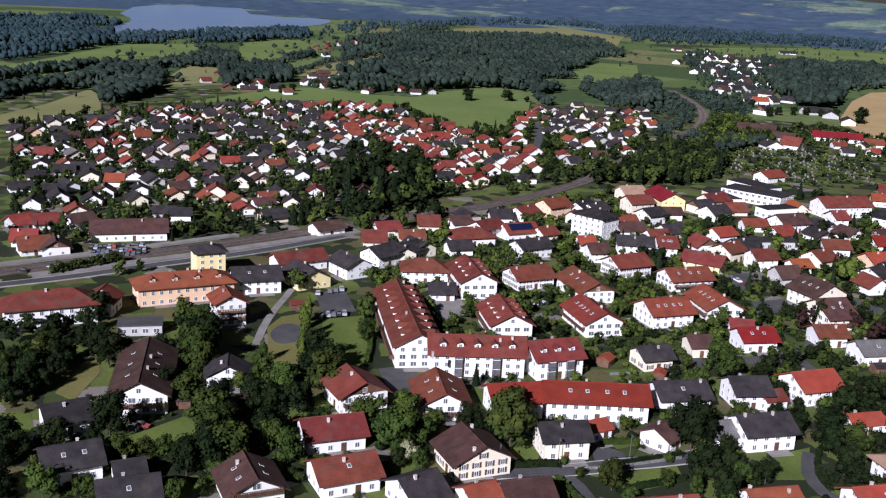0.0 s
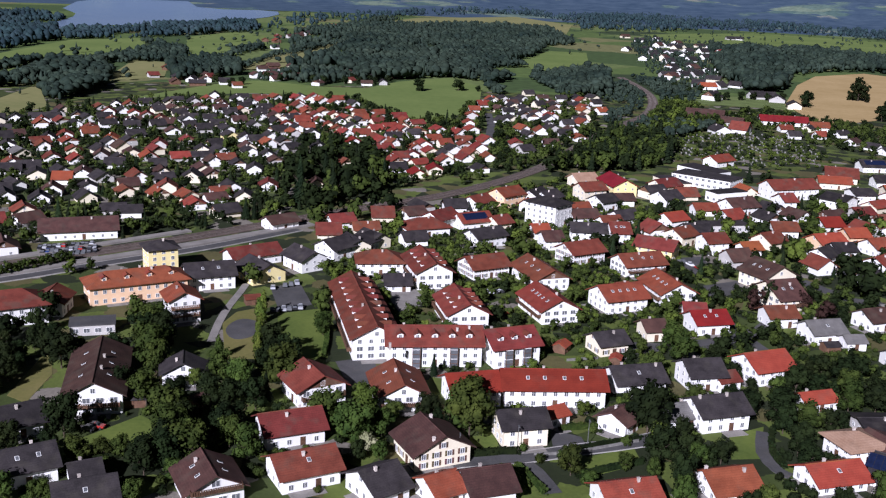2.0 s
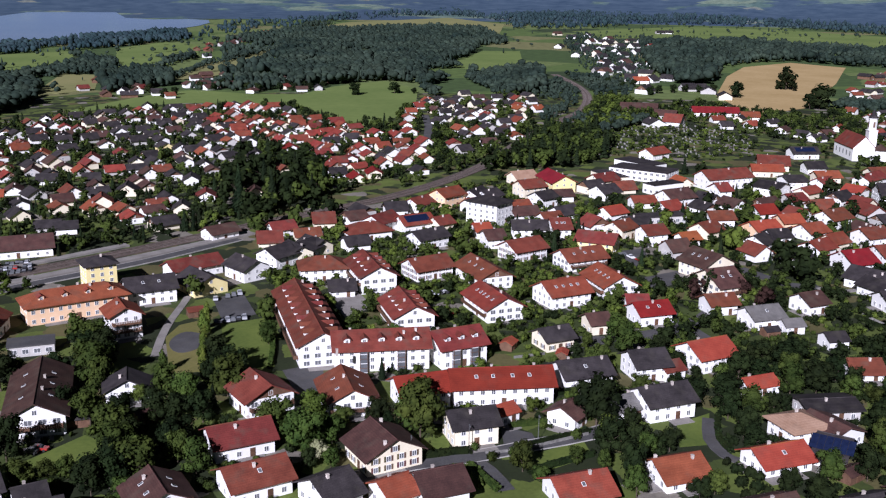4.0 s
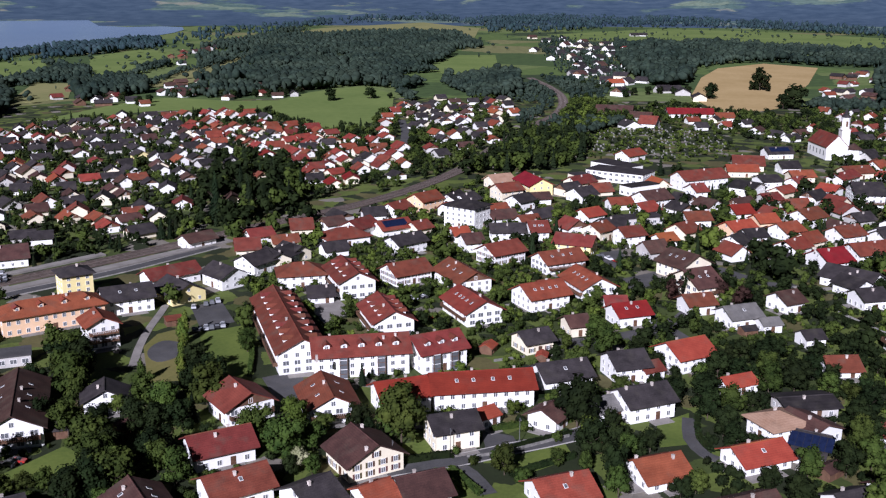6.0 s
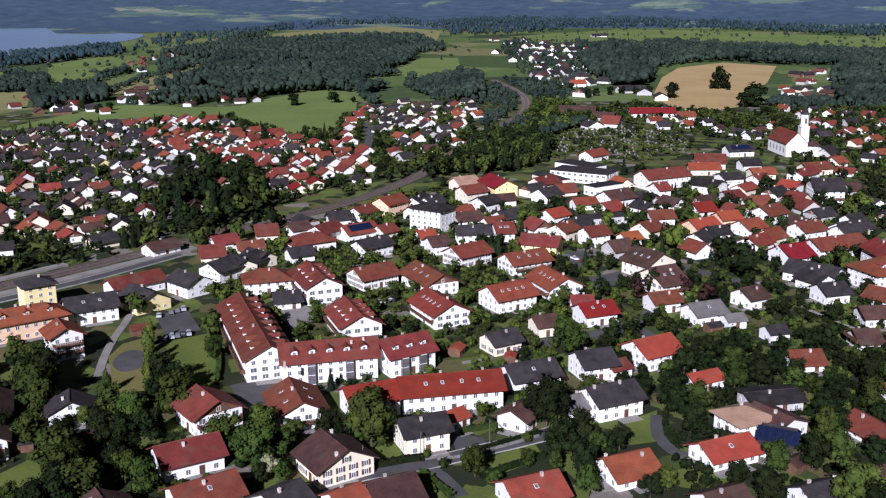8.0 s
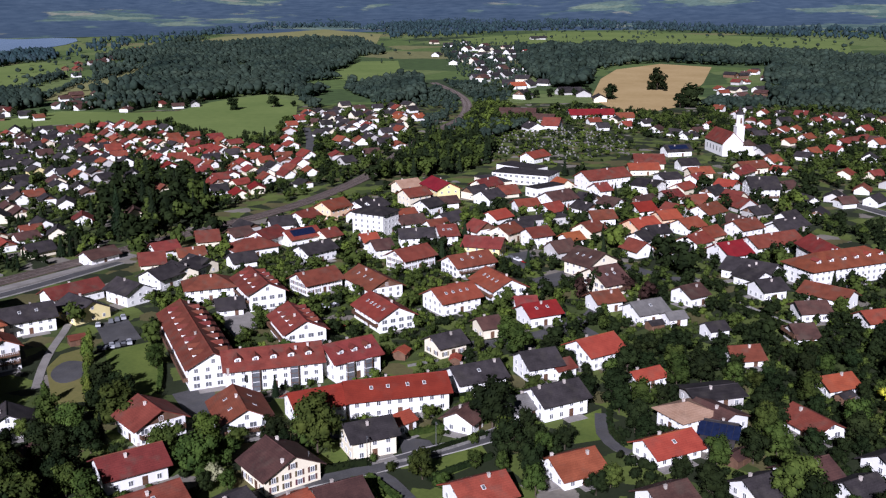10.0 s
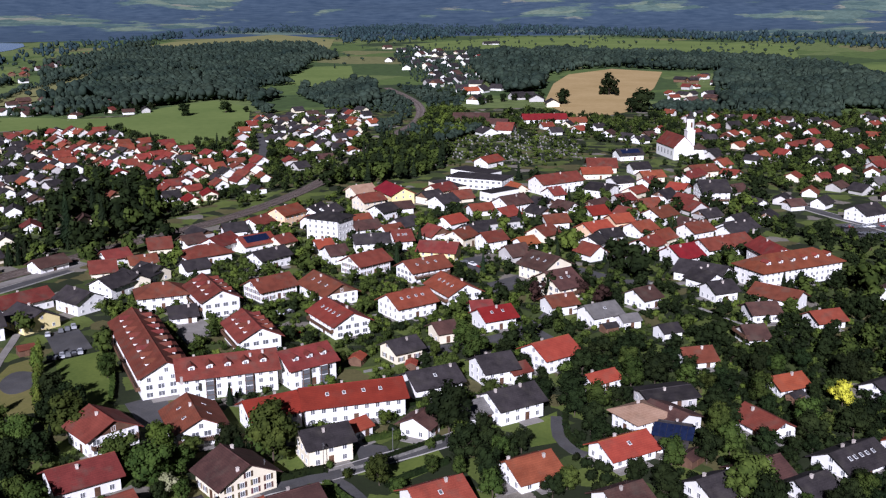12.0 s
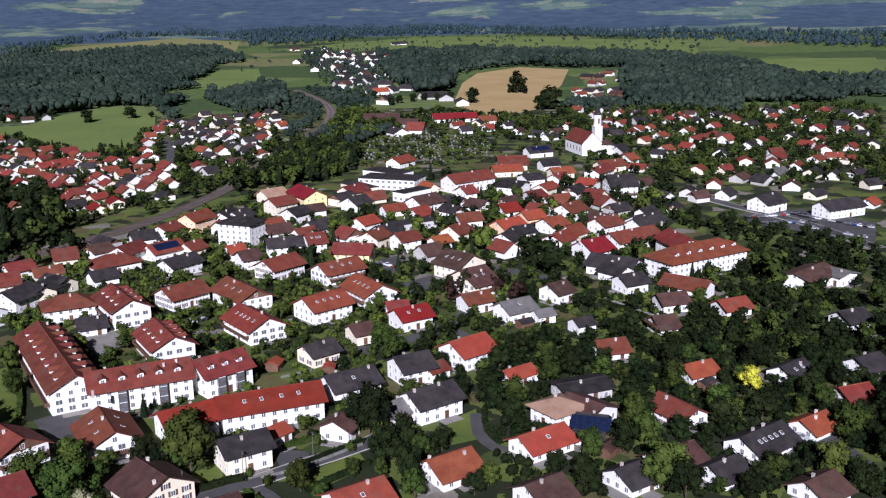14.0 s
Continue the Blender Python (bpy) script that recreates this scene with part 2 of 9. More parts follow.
def prism(bm, section, x0, x1):
    """A closed section in (y, z), drawn out along x."""
    a = [bm.verts.new((x0, y, z)) for y, z in section]
    b = [bm.verts.new((x1, y, z)) for y, z in section]
    k = len(section)
    bm.faces.new(a[::-1])
    bm.faces.new(b)
    for i in range(k):
        bm.faces.new((a[i], a[(i + 1) % k], b[(i + 1) % k], b[i]))


def sheet(name, corners, z, mat, label, category, thick=0.25):
    """A level patch of ground with the given outline and a rim."""
    bm = bmesh.new()
    top = [bm.verts.new((x, y, z)) for x, y in corners]
    low = [bm.verts.new((x, y, z - thick)) for x, y in corners]
    f = bm.faces.new(top)
    for i in range(len(top)):
        j = (i + 1) % len(top)
        bm.faces.new((top[i], low[i], low[j], top[j]))
    bm.normal_update()
    if f.normal.z < 0:
        bmesh.ops.reverse_faces(bm, faces=bm.faces[:])
    bmesh.ops.triangulate(bm, faces=bm.faces[:])
    return tagged(new(name, mesh_of(name, bm, mat)), label, category, kind="structure")


def smooth_line(points, step=6.0):
    """Points along a rounded line through the given ones."""
    p = [Vector((*q, 0)) for q in points]
    p = [p[0] * 2 - p[1]] + p + [p[-1] * 2 - p[-2]]
    out = []
    for i in range(1, len(p) - 2):
        k = max(2, int((p[i + 1] - p[i]).length / step))
        for j in range(k):
            t = j / k
            a, b, c, d = p[i - 1:i + 3]
            out.append(0.5 * (2 * b + (c - a) * t + (2 * a - 5 * b + 4 * c - d) * t * t + (3 * b - a - 3 * c + d) * t ** 3))
    return out + [p[-2]]


def ribbon(bm, line, offset, width, z0, z1):
    """A strip of that width, raised from z0 to z1, beside a line."""
    ring = []
    for i, p in enumerate(line):
        d = (line[min(i + 1, len(line) - 1)] - line[max(i - 1, 0)]).normalized()
        s = Vector((d.y, -d.x, 0))
        l, r = p + s * (offset - width / 2), p + s * (offset + width / 2)
        ring.append([bm.verts.new((l.x, l.y, z0)), bm.verts.new((l.x, l.y, z1)), bm.verts.new((r.x, r.y, z1)), bm.verts.new((r.x, r.y, z0))])
    for a, b in zip(ring, ring[1:]):
        for k in range(3):
            bm.faces.new((a[k], a[k + 1], b[k + 1], b[k]))
    bmesh.ops.recalc_face_normals(bm, faces=bm.faces[:])


def road(name, points, width, mat, label, z=0.12, kerb=True):
    line = smooth_line(points)
    bm = bmesh.new()
    ribbon(bm, line, 0, width, 0.0, z)
    ob = tagged(new(name, mesh_of(name, bm, mat)), label, "road", kind="structure")
    if kerb:
        for side in (-1, 1):
            bm = bmesh.new()
            ribbon(bm, line, side * (width / 2 + 0.1), 0.2, 0.0, z + 0.12)
            part("kerb", bm, CONCRETE, ob, "pale concrete kerb")
    return ob


# ---- windows, shared by the houses ----
def window_meshes(w, h, two):
    """A frame with two lights in one piece, and its pane; with two, the pane is a mesh of its own."""
    bm = bmesh.new()
    f = 0.1
    xs, zs = (-w / 2, -w / 2 + f, -0.04, 0.04, w / 2 - f, w / 2), (-h / 2, -h / 2 + f, h / 2 - f, h / 2)
    v = [[bm.verts.new((x, -0.07, z)) for z in zs] for x in xs]
    for i in range(5):
        for j in range(3):
            if j != 1 or i in (0, 2, 4):
                bm.faces.new((v[i][j], v[i + 1][j], v[i + 1][j + 1], v[i][j + 1]))
    ext = bmesh.ops.extrude_face_region(bm, geom=bm.faces[:])
    for q in ext["geom"]:
        if isinstance(q, bmesh.types.BMVert):
            q.co.y = 0.04
    bmesh.ops.recalc_face_normals(bm, faces=bm.faces[:])
    pane = bmesh.new() if two else bm
    box(pane, -w / 2 + f * 0.5, -0.02, -h / 2 + f * 0.5, w / 2 - f * 0.5, 0.02, h / 2 - f * 0.5, 0 if two else 1)
    return (mesh_of("window", bm, PAINT), mesh_of("pane", pane, GLASS)) if two else (mesh_of("window", bm, PAINT, GLASS), None)


WIN = {k: window_meshes(*k, k[0] > 1.1) for k in ((1.2, 1.4), (1.0, 1.2), (1.9, 1.5))}
_b = bmesh.new()
box(_b, -0.28, -0.07, -0.7, 0.28, 0.0, 0.7)
bmesh.ops.bevel(_b, geom=_b.edges[:], offset=0.03, segments=1, affect="EDGES")
SHUTTER_MESH = mesh_of("shutter", _b, SHUTTER)
_b = bmesh.new()
box(_b, -0.55, -0.08, 0, 0.55, 0.04, 2.1)
box(_b, -0.65, -0.05, 0, -0.55, 0.04, 2.2)
box(_b, 0.55, -0.05, 0, 0.65, 0.04, 2.2)
box(_b, -0.65, -0.05, 2.1, 0.65, 0.04, 2.2)
DOOR_MESH = mesh_of("door", _b, WOOD)
_b = bmesh.new()
box(_b, -0.45, -0.6, -0.03, 0.45, 0.6, 0.06)
SKYLIGHT_MESH = mesh_of("skylight", _b, PAINT)
_b = bmesh.new()
box(_b, -0.35, -0.5, 0.06, 0.35, 0.5, 0.09)
SKYGLASS_MESH = mesh_of("pane", _b, GLASS)
_b = bmesh.new()
box(_b, -0.29, -0.29, -1.2, 0.29, 0.29, 0.75)
box(_b, -0.36, -0.36, 0.75, 0.36, 0.36, 0.85)
CHIMNEY_MESH = mesh_of("chimney", _b, BRICK)

PLOTS = []   # x, y, heading, half length, half width, height of every house
ROOF_WORDS = {"R": "bright red tile roof", "r": "red tile roof", "o": "orange tile roof", "d": "dark red tile roof", "b": "brown tile roof", "k": "dark anthracite roof", "g": "grey roof", "t": "pale tan tile roof"}
WALL_WORDS = {"w": "white", "c": "cream", "y": "yellow", "a": "apricot", "p": "pink", "g": "grey", "n": "timber-clad"}


NEAR_TOWN = 690.0   # houses past this distance are joined, and told apart no more
FAR_HOUSES = []


def join_far_houses():
    """The many small houses far off become one mesh, with the same walls, roofs and windows."""
    mats, verts, faces, index, n = [], [], [], [], 0
    def visit(ob, m):
        nonlocal n
        m = m @ ob.matrix_basis
        if ob.data:
            me = ob.data
            slots = []
            for q in me.materials:
                if q not in mats:
                    mats.append(q)
                slots.append(mats.index(q))
            co = np.empty(len(me.vertices) * 3)
            me.vertices.foreach_get("co", co)
            mm = np.array(m)
            verts.append(co.reshape(-1, 3) @ mm[:3, :3].T + mm[:3, 3])
            for p in me.polygons:
                faces.append([v + n for v in p.vertices])
                index.append(slots[p.material_index])
            n += len(me.vertices)
        for c in kids.get(ob.name, []):
            visit(c, m)
        gone.append(ob)
    gone, kids = [], {}
    for ob in bpy.data.objects:
        if ob.parent:
            kids.setdefault(ob.parent.name, []).append(ob)
    for root in FAR_HOUSES:
        visit(root, Matrix())
    bpy.data.batch_remove(gone)
    me = bpy.data.meshes.new("far_houses")
    me.from_pydata(np.concatenate(verts).tolist(), [], faces)
    for q in mats:
        me.materials.append(q)
    me.polygons.foreach_set("material_index", index)
    tagged(new("far_houses", me), "hundreds of far white houses with red and dark gabled roofs", "houses", kind="stuff")


def house(x, y, heading, length, width, eaves, roof="r", walls="w", fine=1, slope=27, hip=False, dormers=0, sky=0, balcony=0, shutters=0, clad=0, solar=0, bays=0, chimneys=1, group="", kind_of="house"):
    """A plastered house: its ridge runs along heading (degrees from +x), length by width, eaves high."""
    rng = random.Random(int(x * 7.0) * 1009 + int(y * 5.0))
    root = new(kind_of)
    root.matrix_basis = pose(x, y, 0, 0, 0, heading)
    if math.hypot(x, y) > NEAR_TOWN and kind_of == "house":
        FAR_HOUSES.append(root)
    storeys = "low" if eaves < 4 else ("two-storey" if eaves < 7.4 else "tall")
    extra = " and wooden balcony" if balcony else (" with solar panels" if solar else (" and dormers" if dormers else ""))
    tagged(root, f"{storeys} {WALL_WORDS[walls]} {kind_of.replace('_', ' ')} with {'hipped ' if hip else 'gabled '}{ROOF_WORDS[roof]}{extra}", "house" if kind_of == "house" else kind_of.replace("_", " "), group)
    if fine == 0:
        eaves *= 0.9
    l, w, k = length / 2, width / 2, math.tan(radians(slope))
    top = eaves + w * k
    PLOTS.append((x, y, radians(heading), l + 0.8, w + 0.8, top))
    over, side = ((1.1, 1.0) if fine else (1.0, 0.9)) if width > 7.5 else (0.5, 0.5)
    # walls
    bm = bmesh.new()
    if hip:
        box(bm, -l, -w, -0.3, l, w, eaves)
    else:
        prism(bm, [(-w, -0.3), (w, -0.3), (w, eaves), (0, top), (-w, eaves)], -l, l)
    part("wall", bm, WALL[walls], root)
    # roof, a folded slab with overhang
    bm = bmesh.new()
    th = 0.28
    if hip:
        e, run = eaves - over * k, min(w, l * 0.95)
        outer = [(-l - over, -w - over, e), (l + over, -w - over, e), (l + over, w + over, e), (-l - over, w + over, e)]
        r0, r1 = (-l + run, 0, top), (l - run, 0, top)
        v = [bm.verts.new((a, b, c + th)) for a, b, c in outer] + [bm.verts.new((a, b, c + th)) for a, b, c in (r0, r1)]
        u = [bm.verts.new((a, b, c)) for a, b, c in outer]
        for f in ((0, 1, 5, 4), (2, 3, 4, 5), (1, 2, 5), (3, 0, 4)):
            bm.faces.new([v[i] for i in f])
        for i in range(4):
            j = (i + 1) % 4
            bm.faces.new((v[i], u[i], u[j], v[j]))
        bm.faces.new(u[::-1])
    else:
        e = eaves - over * k
        prism(bm, [(-w - over, e), (0, top), (w + over, e), (w + over, e + th), (0, top + th), (-w - over, e + th)], -l - side, l + side)
        prism(bm, [(-0.16, top + th - 0.04), (0.16, top + th - 0.04), (0.1, top + th + 0.1), (-0.1, top + th + 0.1)], -l - side, l + side)
    part("roof", bm, ROOF[roof], root)
    # which sides are seen from the south-west quarter of the valley
    def facing(nx, ny):
        a = radians(heading)
        gx, gy = nx * math.cos(a) - ny * math.sin(a), nx * math.sin(a) + ny * math.cos(a)
        d = math.hypot(x, y)
        return (gx * -x + gy * -y) / d
    sides = [((1, 0), 90, l, width), ((-1, 0), -90, l, width), ((0, -1), 0, w, length), ((0, 1), 180, w, length)]
    for (nx, ny), turn, dist, span in sides:
        if facing(nx, ny) < 0.12:
            continue
        gable = nx != 0 and not hip
        floors = max(1, int((eaves + 0.9) / 2.6))
        kind = (1.2, 1.4) if fine > 1 else (1.0, 1.2)
        step = 2.7 if fine > 1 else (3.3 if fine == 1 else 4.5)
        storey = max(2.1, (eaves - 0.3) / floors)
        levels = [1.35 + storey * i for i in range(floors)]
        if gable and w * k > 2.2:
            levels.append(1.4 + storey * floors)
        for i, z in enumerate(levels):
            wide = span if z < eaves - 0.6 else span * 0.42
            count = max(1, int((wide - 1.0) / step))
            for j in range(count):
                if fine == 0 and (rng.random() < 0.62 or not gable):
                    continue
                u = (j + 0.5 - count / 2) * (wide - 0.8) / count
                m = pose(0, 0, 0, 0, 0, turn) @ pose(u, -dist - 0.02, min(z, top - 1.2))
                if i == 0 and j == count // 2 and fine > 0 and not gable:
                    part("door", DOOR_MESH, None, root, at=pose(0, 0, 0, 0, 0, turn) @ pose(u, -dist - 0.02, 0.1))
                    continue
                size = (1.9, 1.5) if balcony and gable and i < 2 and fine > 1 else kind
                win = part("window", WIN[size][0], None, root, at=m)
                if WIN[size][1]:
                    part("pane", WIN[size][1], None, win)
                if shutters and fine > 1 and size[0] < 1.5:
                    for s in (-1, 1):
                        part("shutter", SHUTTER_MESH, None, win, at=pose(s * (size[0] / 2 + 0.3), 0.02, 0))
        if clad and gable:
            bm = bmesh.new()
            h0 = eaves + 0.1
            prism(bm, [(-w * 0.96, h0), (w * 0.96, h0), (0, top - 0.15)], l, l + 0.07)
            part("gable_cladding", bm, WALL["n"], root, "dark timber gable cladding", at=pose(0, 0, 0, 0, 0, 0 if nx > 0 else 180))
        if balcony and ((balcony == 1 and gable) or (balcony == 2 and not gable)):
            for z in levels[1:2 if eaves < 7 else 3]:
                bm = bmesh.new()
                b = span * 0.46
                zz = z - 1.35
                box(bm, -b, -1.4, zz - 0.18, b, 0.0, zz)
                box(bm, -b, -1.4, zz + 0.95, b, -1.28, zz + 1.05)
                posts = max(4, int(b * 2 / 0.5))
                for q in range(posts):
                    u = -b + (q + 0.5) * 2 * b / posts
                    box(bm, u - 0.18, -1.38, zz, u + 0.18, -1.33, zz + 0.95)
                for u in (-b, b - 0.08):
                    box(bm, u, -1.35, zz, u + 0.08, -0.01, zz + 1.0)
                part("balcony", bm, WOOD, root, "dark wooden balcony", at=pose(0, 0, 0, 0, 0, turn) @ pose(0, -dist, 0))
        if bays and not gable:
            for q in range(bays):
                u = ((q + 0.5) / bays - 0.5) * span * 0.8
                bay = new("stair_bay")
                bay.parent = root
                bay.matrix_basis = pose(0, 0, 0, 0, 0, turn) @ pose(u, -dist, 0)
                bm = bmesh.new()
                box(bm, -1.1, -1.1, 0, 1.1, 0.0, eaves - 0.7)
                part("bay_glass", bm, GLASS, bay, "dark glazed stair bay")
                for z in range(int((eaves - 0.7) / 1.4) + 1):
                    bm = bmesh.new()
                    box(bm, -1.16, -1.16, z * 1.4, 1.16, 0.0, z * 1.4 + 0.14)
                    part("bay_rail", bm, WOOD if z % 2 else PAINT, bay)
                for x0 in (-1.16, 1.02):
                    bm = bmesh.new()
                    box(bm, x0, -1.17, 0, x0 + 0.14, -1.03, eaves - 0.6)
                    part("bay_post", bm, WOOD, bay)
        if fine > 1 and facing(nx, ny) > 0.55 and not bays:
            bm = bmesh.new()
            b = span * rng.uniform(0.22, 0.4)
            u = rng.uniform(-0.15, 0.15) * span
            box(bm, u - b, -rng.uniform(2.4, 3.6), 0.0, u + b, 0.0, 0.16)
            part("terrace", bm, PAVING, root, "pale paved terrace", at=pose(0, 0, 0, 0, 0, turn) @ pose(0, -dist, 0))
    # chimneys, skylights, dormers, solar panels
    for c in range(chimneys if fine or rng.random() < 0.3 else 0):
        u, v = (rng.uniform(-0.5, 0.5) + (c - (chimneys - 1) / 2) * 1.1 * (chimneys > 1)) * l * (0.4 if hip else 1), rng.choice((-1, 1)) * rng.uniform(0.1, 0.35) * w
        part("chimney", CHIMNEY_MESH, None, root, at=pose(u, v, top - abs(v) * k + 0.3))
    for s in (-1, 1):
        if facing(0, s) < -0.3:
            continue
        for q in range(sky):
            u, v = ((q + 0.5) / sky - 0.5) * length * 0.75 + rng.uniform(-0.5, 0.5), s * w * 0.5
            ob = part("skylight", SKYLIGHT_MESH, None, root, at=pose(u, v, top - abs(v) * k + th) @ pose(0, 0, 0, -s * slope, 0, 0))
            part("pane", SKYGLASS_MESH, None, ob)
        for q in range(dormers):
            u, v = ((q + 0.5) / dormers - 0.5) * length * 0.92, w * 0.62
            z = top - v * k + th
            dm = new("dormer")
            dm.parent = root
            dm.matrix_basis = pose(u, 0, 0, 0, 0, 0 if s < 0 else 180)
            bm = bmesh.new()
            box(bm, -0.9, -v - 0.4, z - 0.9, 0.9, -v + 3.0, z + 0.75)
            part("dormer_wall", bm, WALL[walls], dm)
            bm = bmesh.new()
            prism(bm, [(-1.25, z + 0.55), (0, z + 1.35), (1.25, z + 0.55), (1.25, z + 0.72), (0, z + 1.52), (-1.25, z + 0.72)], 0, 3.8)
            part("dormer_roof", bm, ROOF[roof], dm, at=pose(0, -v - 0.85, 0) @ pose(0, 0, 0, 0, 0, 90))
            part("window", WIN[(1.0, 1.2)][0], None, dm, at=pose(0, -v - 0.42, z + 0.05))
        if solar:
            for q in range(solar):
                bm = bmesh.new()
                box(bm, -0.8, -2.2, 0.02, 0.8, 2.2, 0.1)
                u = (q - (solar - 1) / 2) * 1.68
                part("solar_panel", bm, SOLAR, root, "dark blue solar panel", at=pose(u, s * w * 0.5, top - w * 0.5 * k + th) @ pose(0, 0, 0, -s * slope, 0, 0))
    return root


def flat_block(x, y, heading, length, width, height, walls="w", floors=1, roof=CONCRETE, group="", label="", kind_of="commercial_building"):
    """A flat-roofed block with a parapet and rows of windows."""
    root = tagged(new(kind_of), label or f"flat-roofed {WALL_WORDS[walls]} building with rows of windows", kind_of.replace("_", " "), group)
    root.matrix_basis = pose(x, y, 0, 0, 0, heading)
    l, w = length / 2, width / 2
    PLOTS.append((x, y, radians(heading), l + 0.5, w + 0.5, height))
    bm = bmesh.new()
    box(bm, -l, -w, -0.3, l, w, height)
    part("wall", bm, WALL[walls], root)
    bm = bmesh.new()
    box(bm, -l - 0.3, -w - 0.3, height, l + 0.3, w + 0.3, height + 0.3)
    part("roof", bm, roof, root)
    for turn, dist, span in ((0, w, length), (90, l, width), (-90, l, width)):
        for i in range(floors):
            count = max(1, int(span / 3.2))
            for j in range(count):
                u = (j + 0.5 - count / 2) * span / count
                win = part("window", WIN[(1.9, 1.5)][0], None, root, at=pose(0, 0, 0, 0, 0, turn) @ pose(u, -dist - 0.02, 1.6 + i * height / floors))
                part("pane", WIN[(1.9, 1.5)][1], None, win)
    return root


# ---- trees ----
def leaf_cloud(rng, lobes, leaves, size):
    """A crown: lobes (x, y, z, radius, height) of lumpy inner mass, covered with small leaf sprays."""
    verts, faces, normals = [], [], []
    total = sum(a[3] ** 2 for a in lobes)
    for cx, cy, cz, r, h in lobes:
        ico = bmesh.new()
        bmesh.ops.create_icosphere(ico, subdivisions=1, radius=1.0)
        base = len(verts)
        for v in ico.verts:
            k = 0.74 * rng.uniform(0.75, 1.15)
            verts.append((cx + v.co.x * r * k, cy + v.co.y * r * k, cz + v.co.z * h * k))
            normals.append(tuple(v.co.normalized()))
        faces += [[base + v.index for v in f.verts] for f in ico.faces]
        ico.free()
        for _ in range(int(leaves * r * r / total)):
            d = Vector((rng.gauss(0, 1), rng.gauss(0, 1), rng.gauss(0.15, 1))).normalized()
            k = rng.uniform(0.7, 1.16)
            c = Vector((cx + d.x * r * k, cy + d.y * r * k, cz + d.z * h * k))
            n = (d + Vector((rng.uniform(-0.7, 0.7), rng.uniform(-0.7, 0.7), rng.uniform(-0.3, 0.9)))).normalized()
            a = n.orthogonal().normalized()
            b = n.cross(a)
            t = rng.uniform(0, 6.28)
            a, b = a * math.cos(t) + b * math.sin(t), b * math.cos(t) - a * math.sin(t)
            s = size * rng.uniform(0.6, 1.35)
            base = len(verts)
            verts += [tuple(c + a * s * p + b * s * q + n * o) for p, q, o in ((-0.9, -0.15, 0), (0.05, -0.75, 0.12 * s), (0.95, 0.1, 0), (-0.1, 0.8, 0.12 * s))]
            faces.append([base, base + 1, base + 2, base + 3])
            normals += [tuple((d * 0.75 + n * 0.45 + Vector((cx, cy, cz - 0.5)) * 0.9).normalized())] * 4
    return verts, faces, normals


def leafy_mesh(name, verts, faces, normals):
    """A mesh of leaves shaded as soft rounded clumps."""
    me = bpy.data.meshes.new(name)
    me.from_pydata(verts, [], faces)
    me.polygons.foreach_set("use_smooth", [True] * len(me.polygons))
    me.normals_split_custom_set_from_vertices(normals)
    return me


def trunk_mesh(rng, height, radius, limbs):
    bm = bmesh.new()
    def taper(p, q, r0, r1, sides):
        d = (q - p).normalized()
        a = d.orthogonal().normalized()
        b = d.cross(a)
        rings = [[bm.verts.new(o + (a * math.cos(i * 6.2832 / sides) + b * math.sin(i * 6.2832 / sides)) * r) for i in range(sides)] for o, r in ((p, r0), (q, r1))]
        for i in range(sides):
            j = (i + 1) % sides
            bm.faces.new((rings[0][i], rings[0][j], rings[1][j], rings[1][i]))
    taper(Vector((0, 0, -0.2)), Vector((0, 0, height)), radius, radius * 0.4, 7)
    for i in range(limbs):
        a = i * 2.4 + rng.uniform(-0.4, 0.4)
        z = height * rng.uniform(0.45, 0.9)
        taper(Vector((0, 0, z)), Vector((math.cos(a) * height * 0.4, math.sin(a) * height * 0.4, z + height * 0.4)), radius * 0.4, radius * 0.1, 4)
    return mesh_of("trunk", bm, BARK)


def broadleaf_mesh(seed, leaves, size, count=9, low=0.24):
    """A crown for a tree one metre high and about 0.8 m wide; it is scaled to each tree."""
    rng = random.Random(seed)
    lobes = [(0, 0, 0.6, 0.27, 0.33)]
    for i in range(count):
        a, z = i * 2.399 + rng.uniform(-0.4, 0.4), rng.uniform(low, 0.86)
        r = 0.30 * (1 - abs(z - 0.55) * 1.1) * rng.uniform(0.75, 1.2)
        q = rng.uniform(0.13, 0.21) if count < 10 else rng.uniform(0.09, 0.18)
        lobes.append((math.cos(a) * r, math.sin(a) * r, z, q, q * rng.uniform(0.8, 1.15)))
    return leaf_cloud(rng, lobes, leaves, size)


def column_mesh(seed, leaves, size):
    rng = random.Random(seed)
    lobes = [(rng.uniform(-0.04, 0.04), rng.uniform(-0.04, 0.04), 0.14 + i * 0.1, 0.16 * math.sin(0.5 + i * 0.32), 0.12) for i in range(8)]
    return leaf_cloud(rng, lobes, leaves, size)


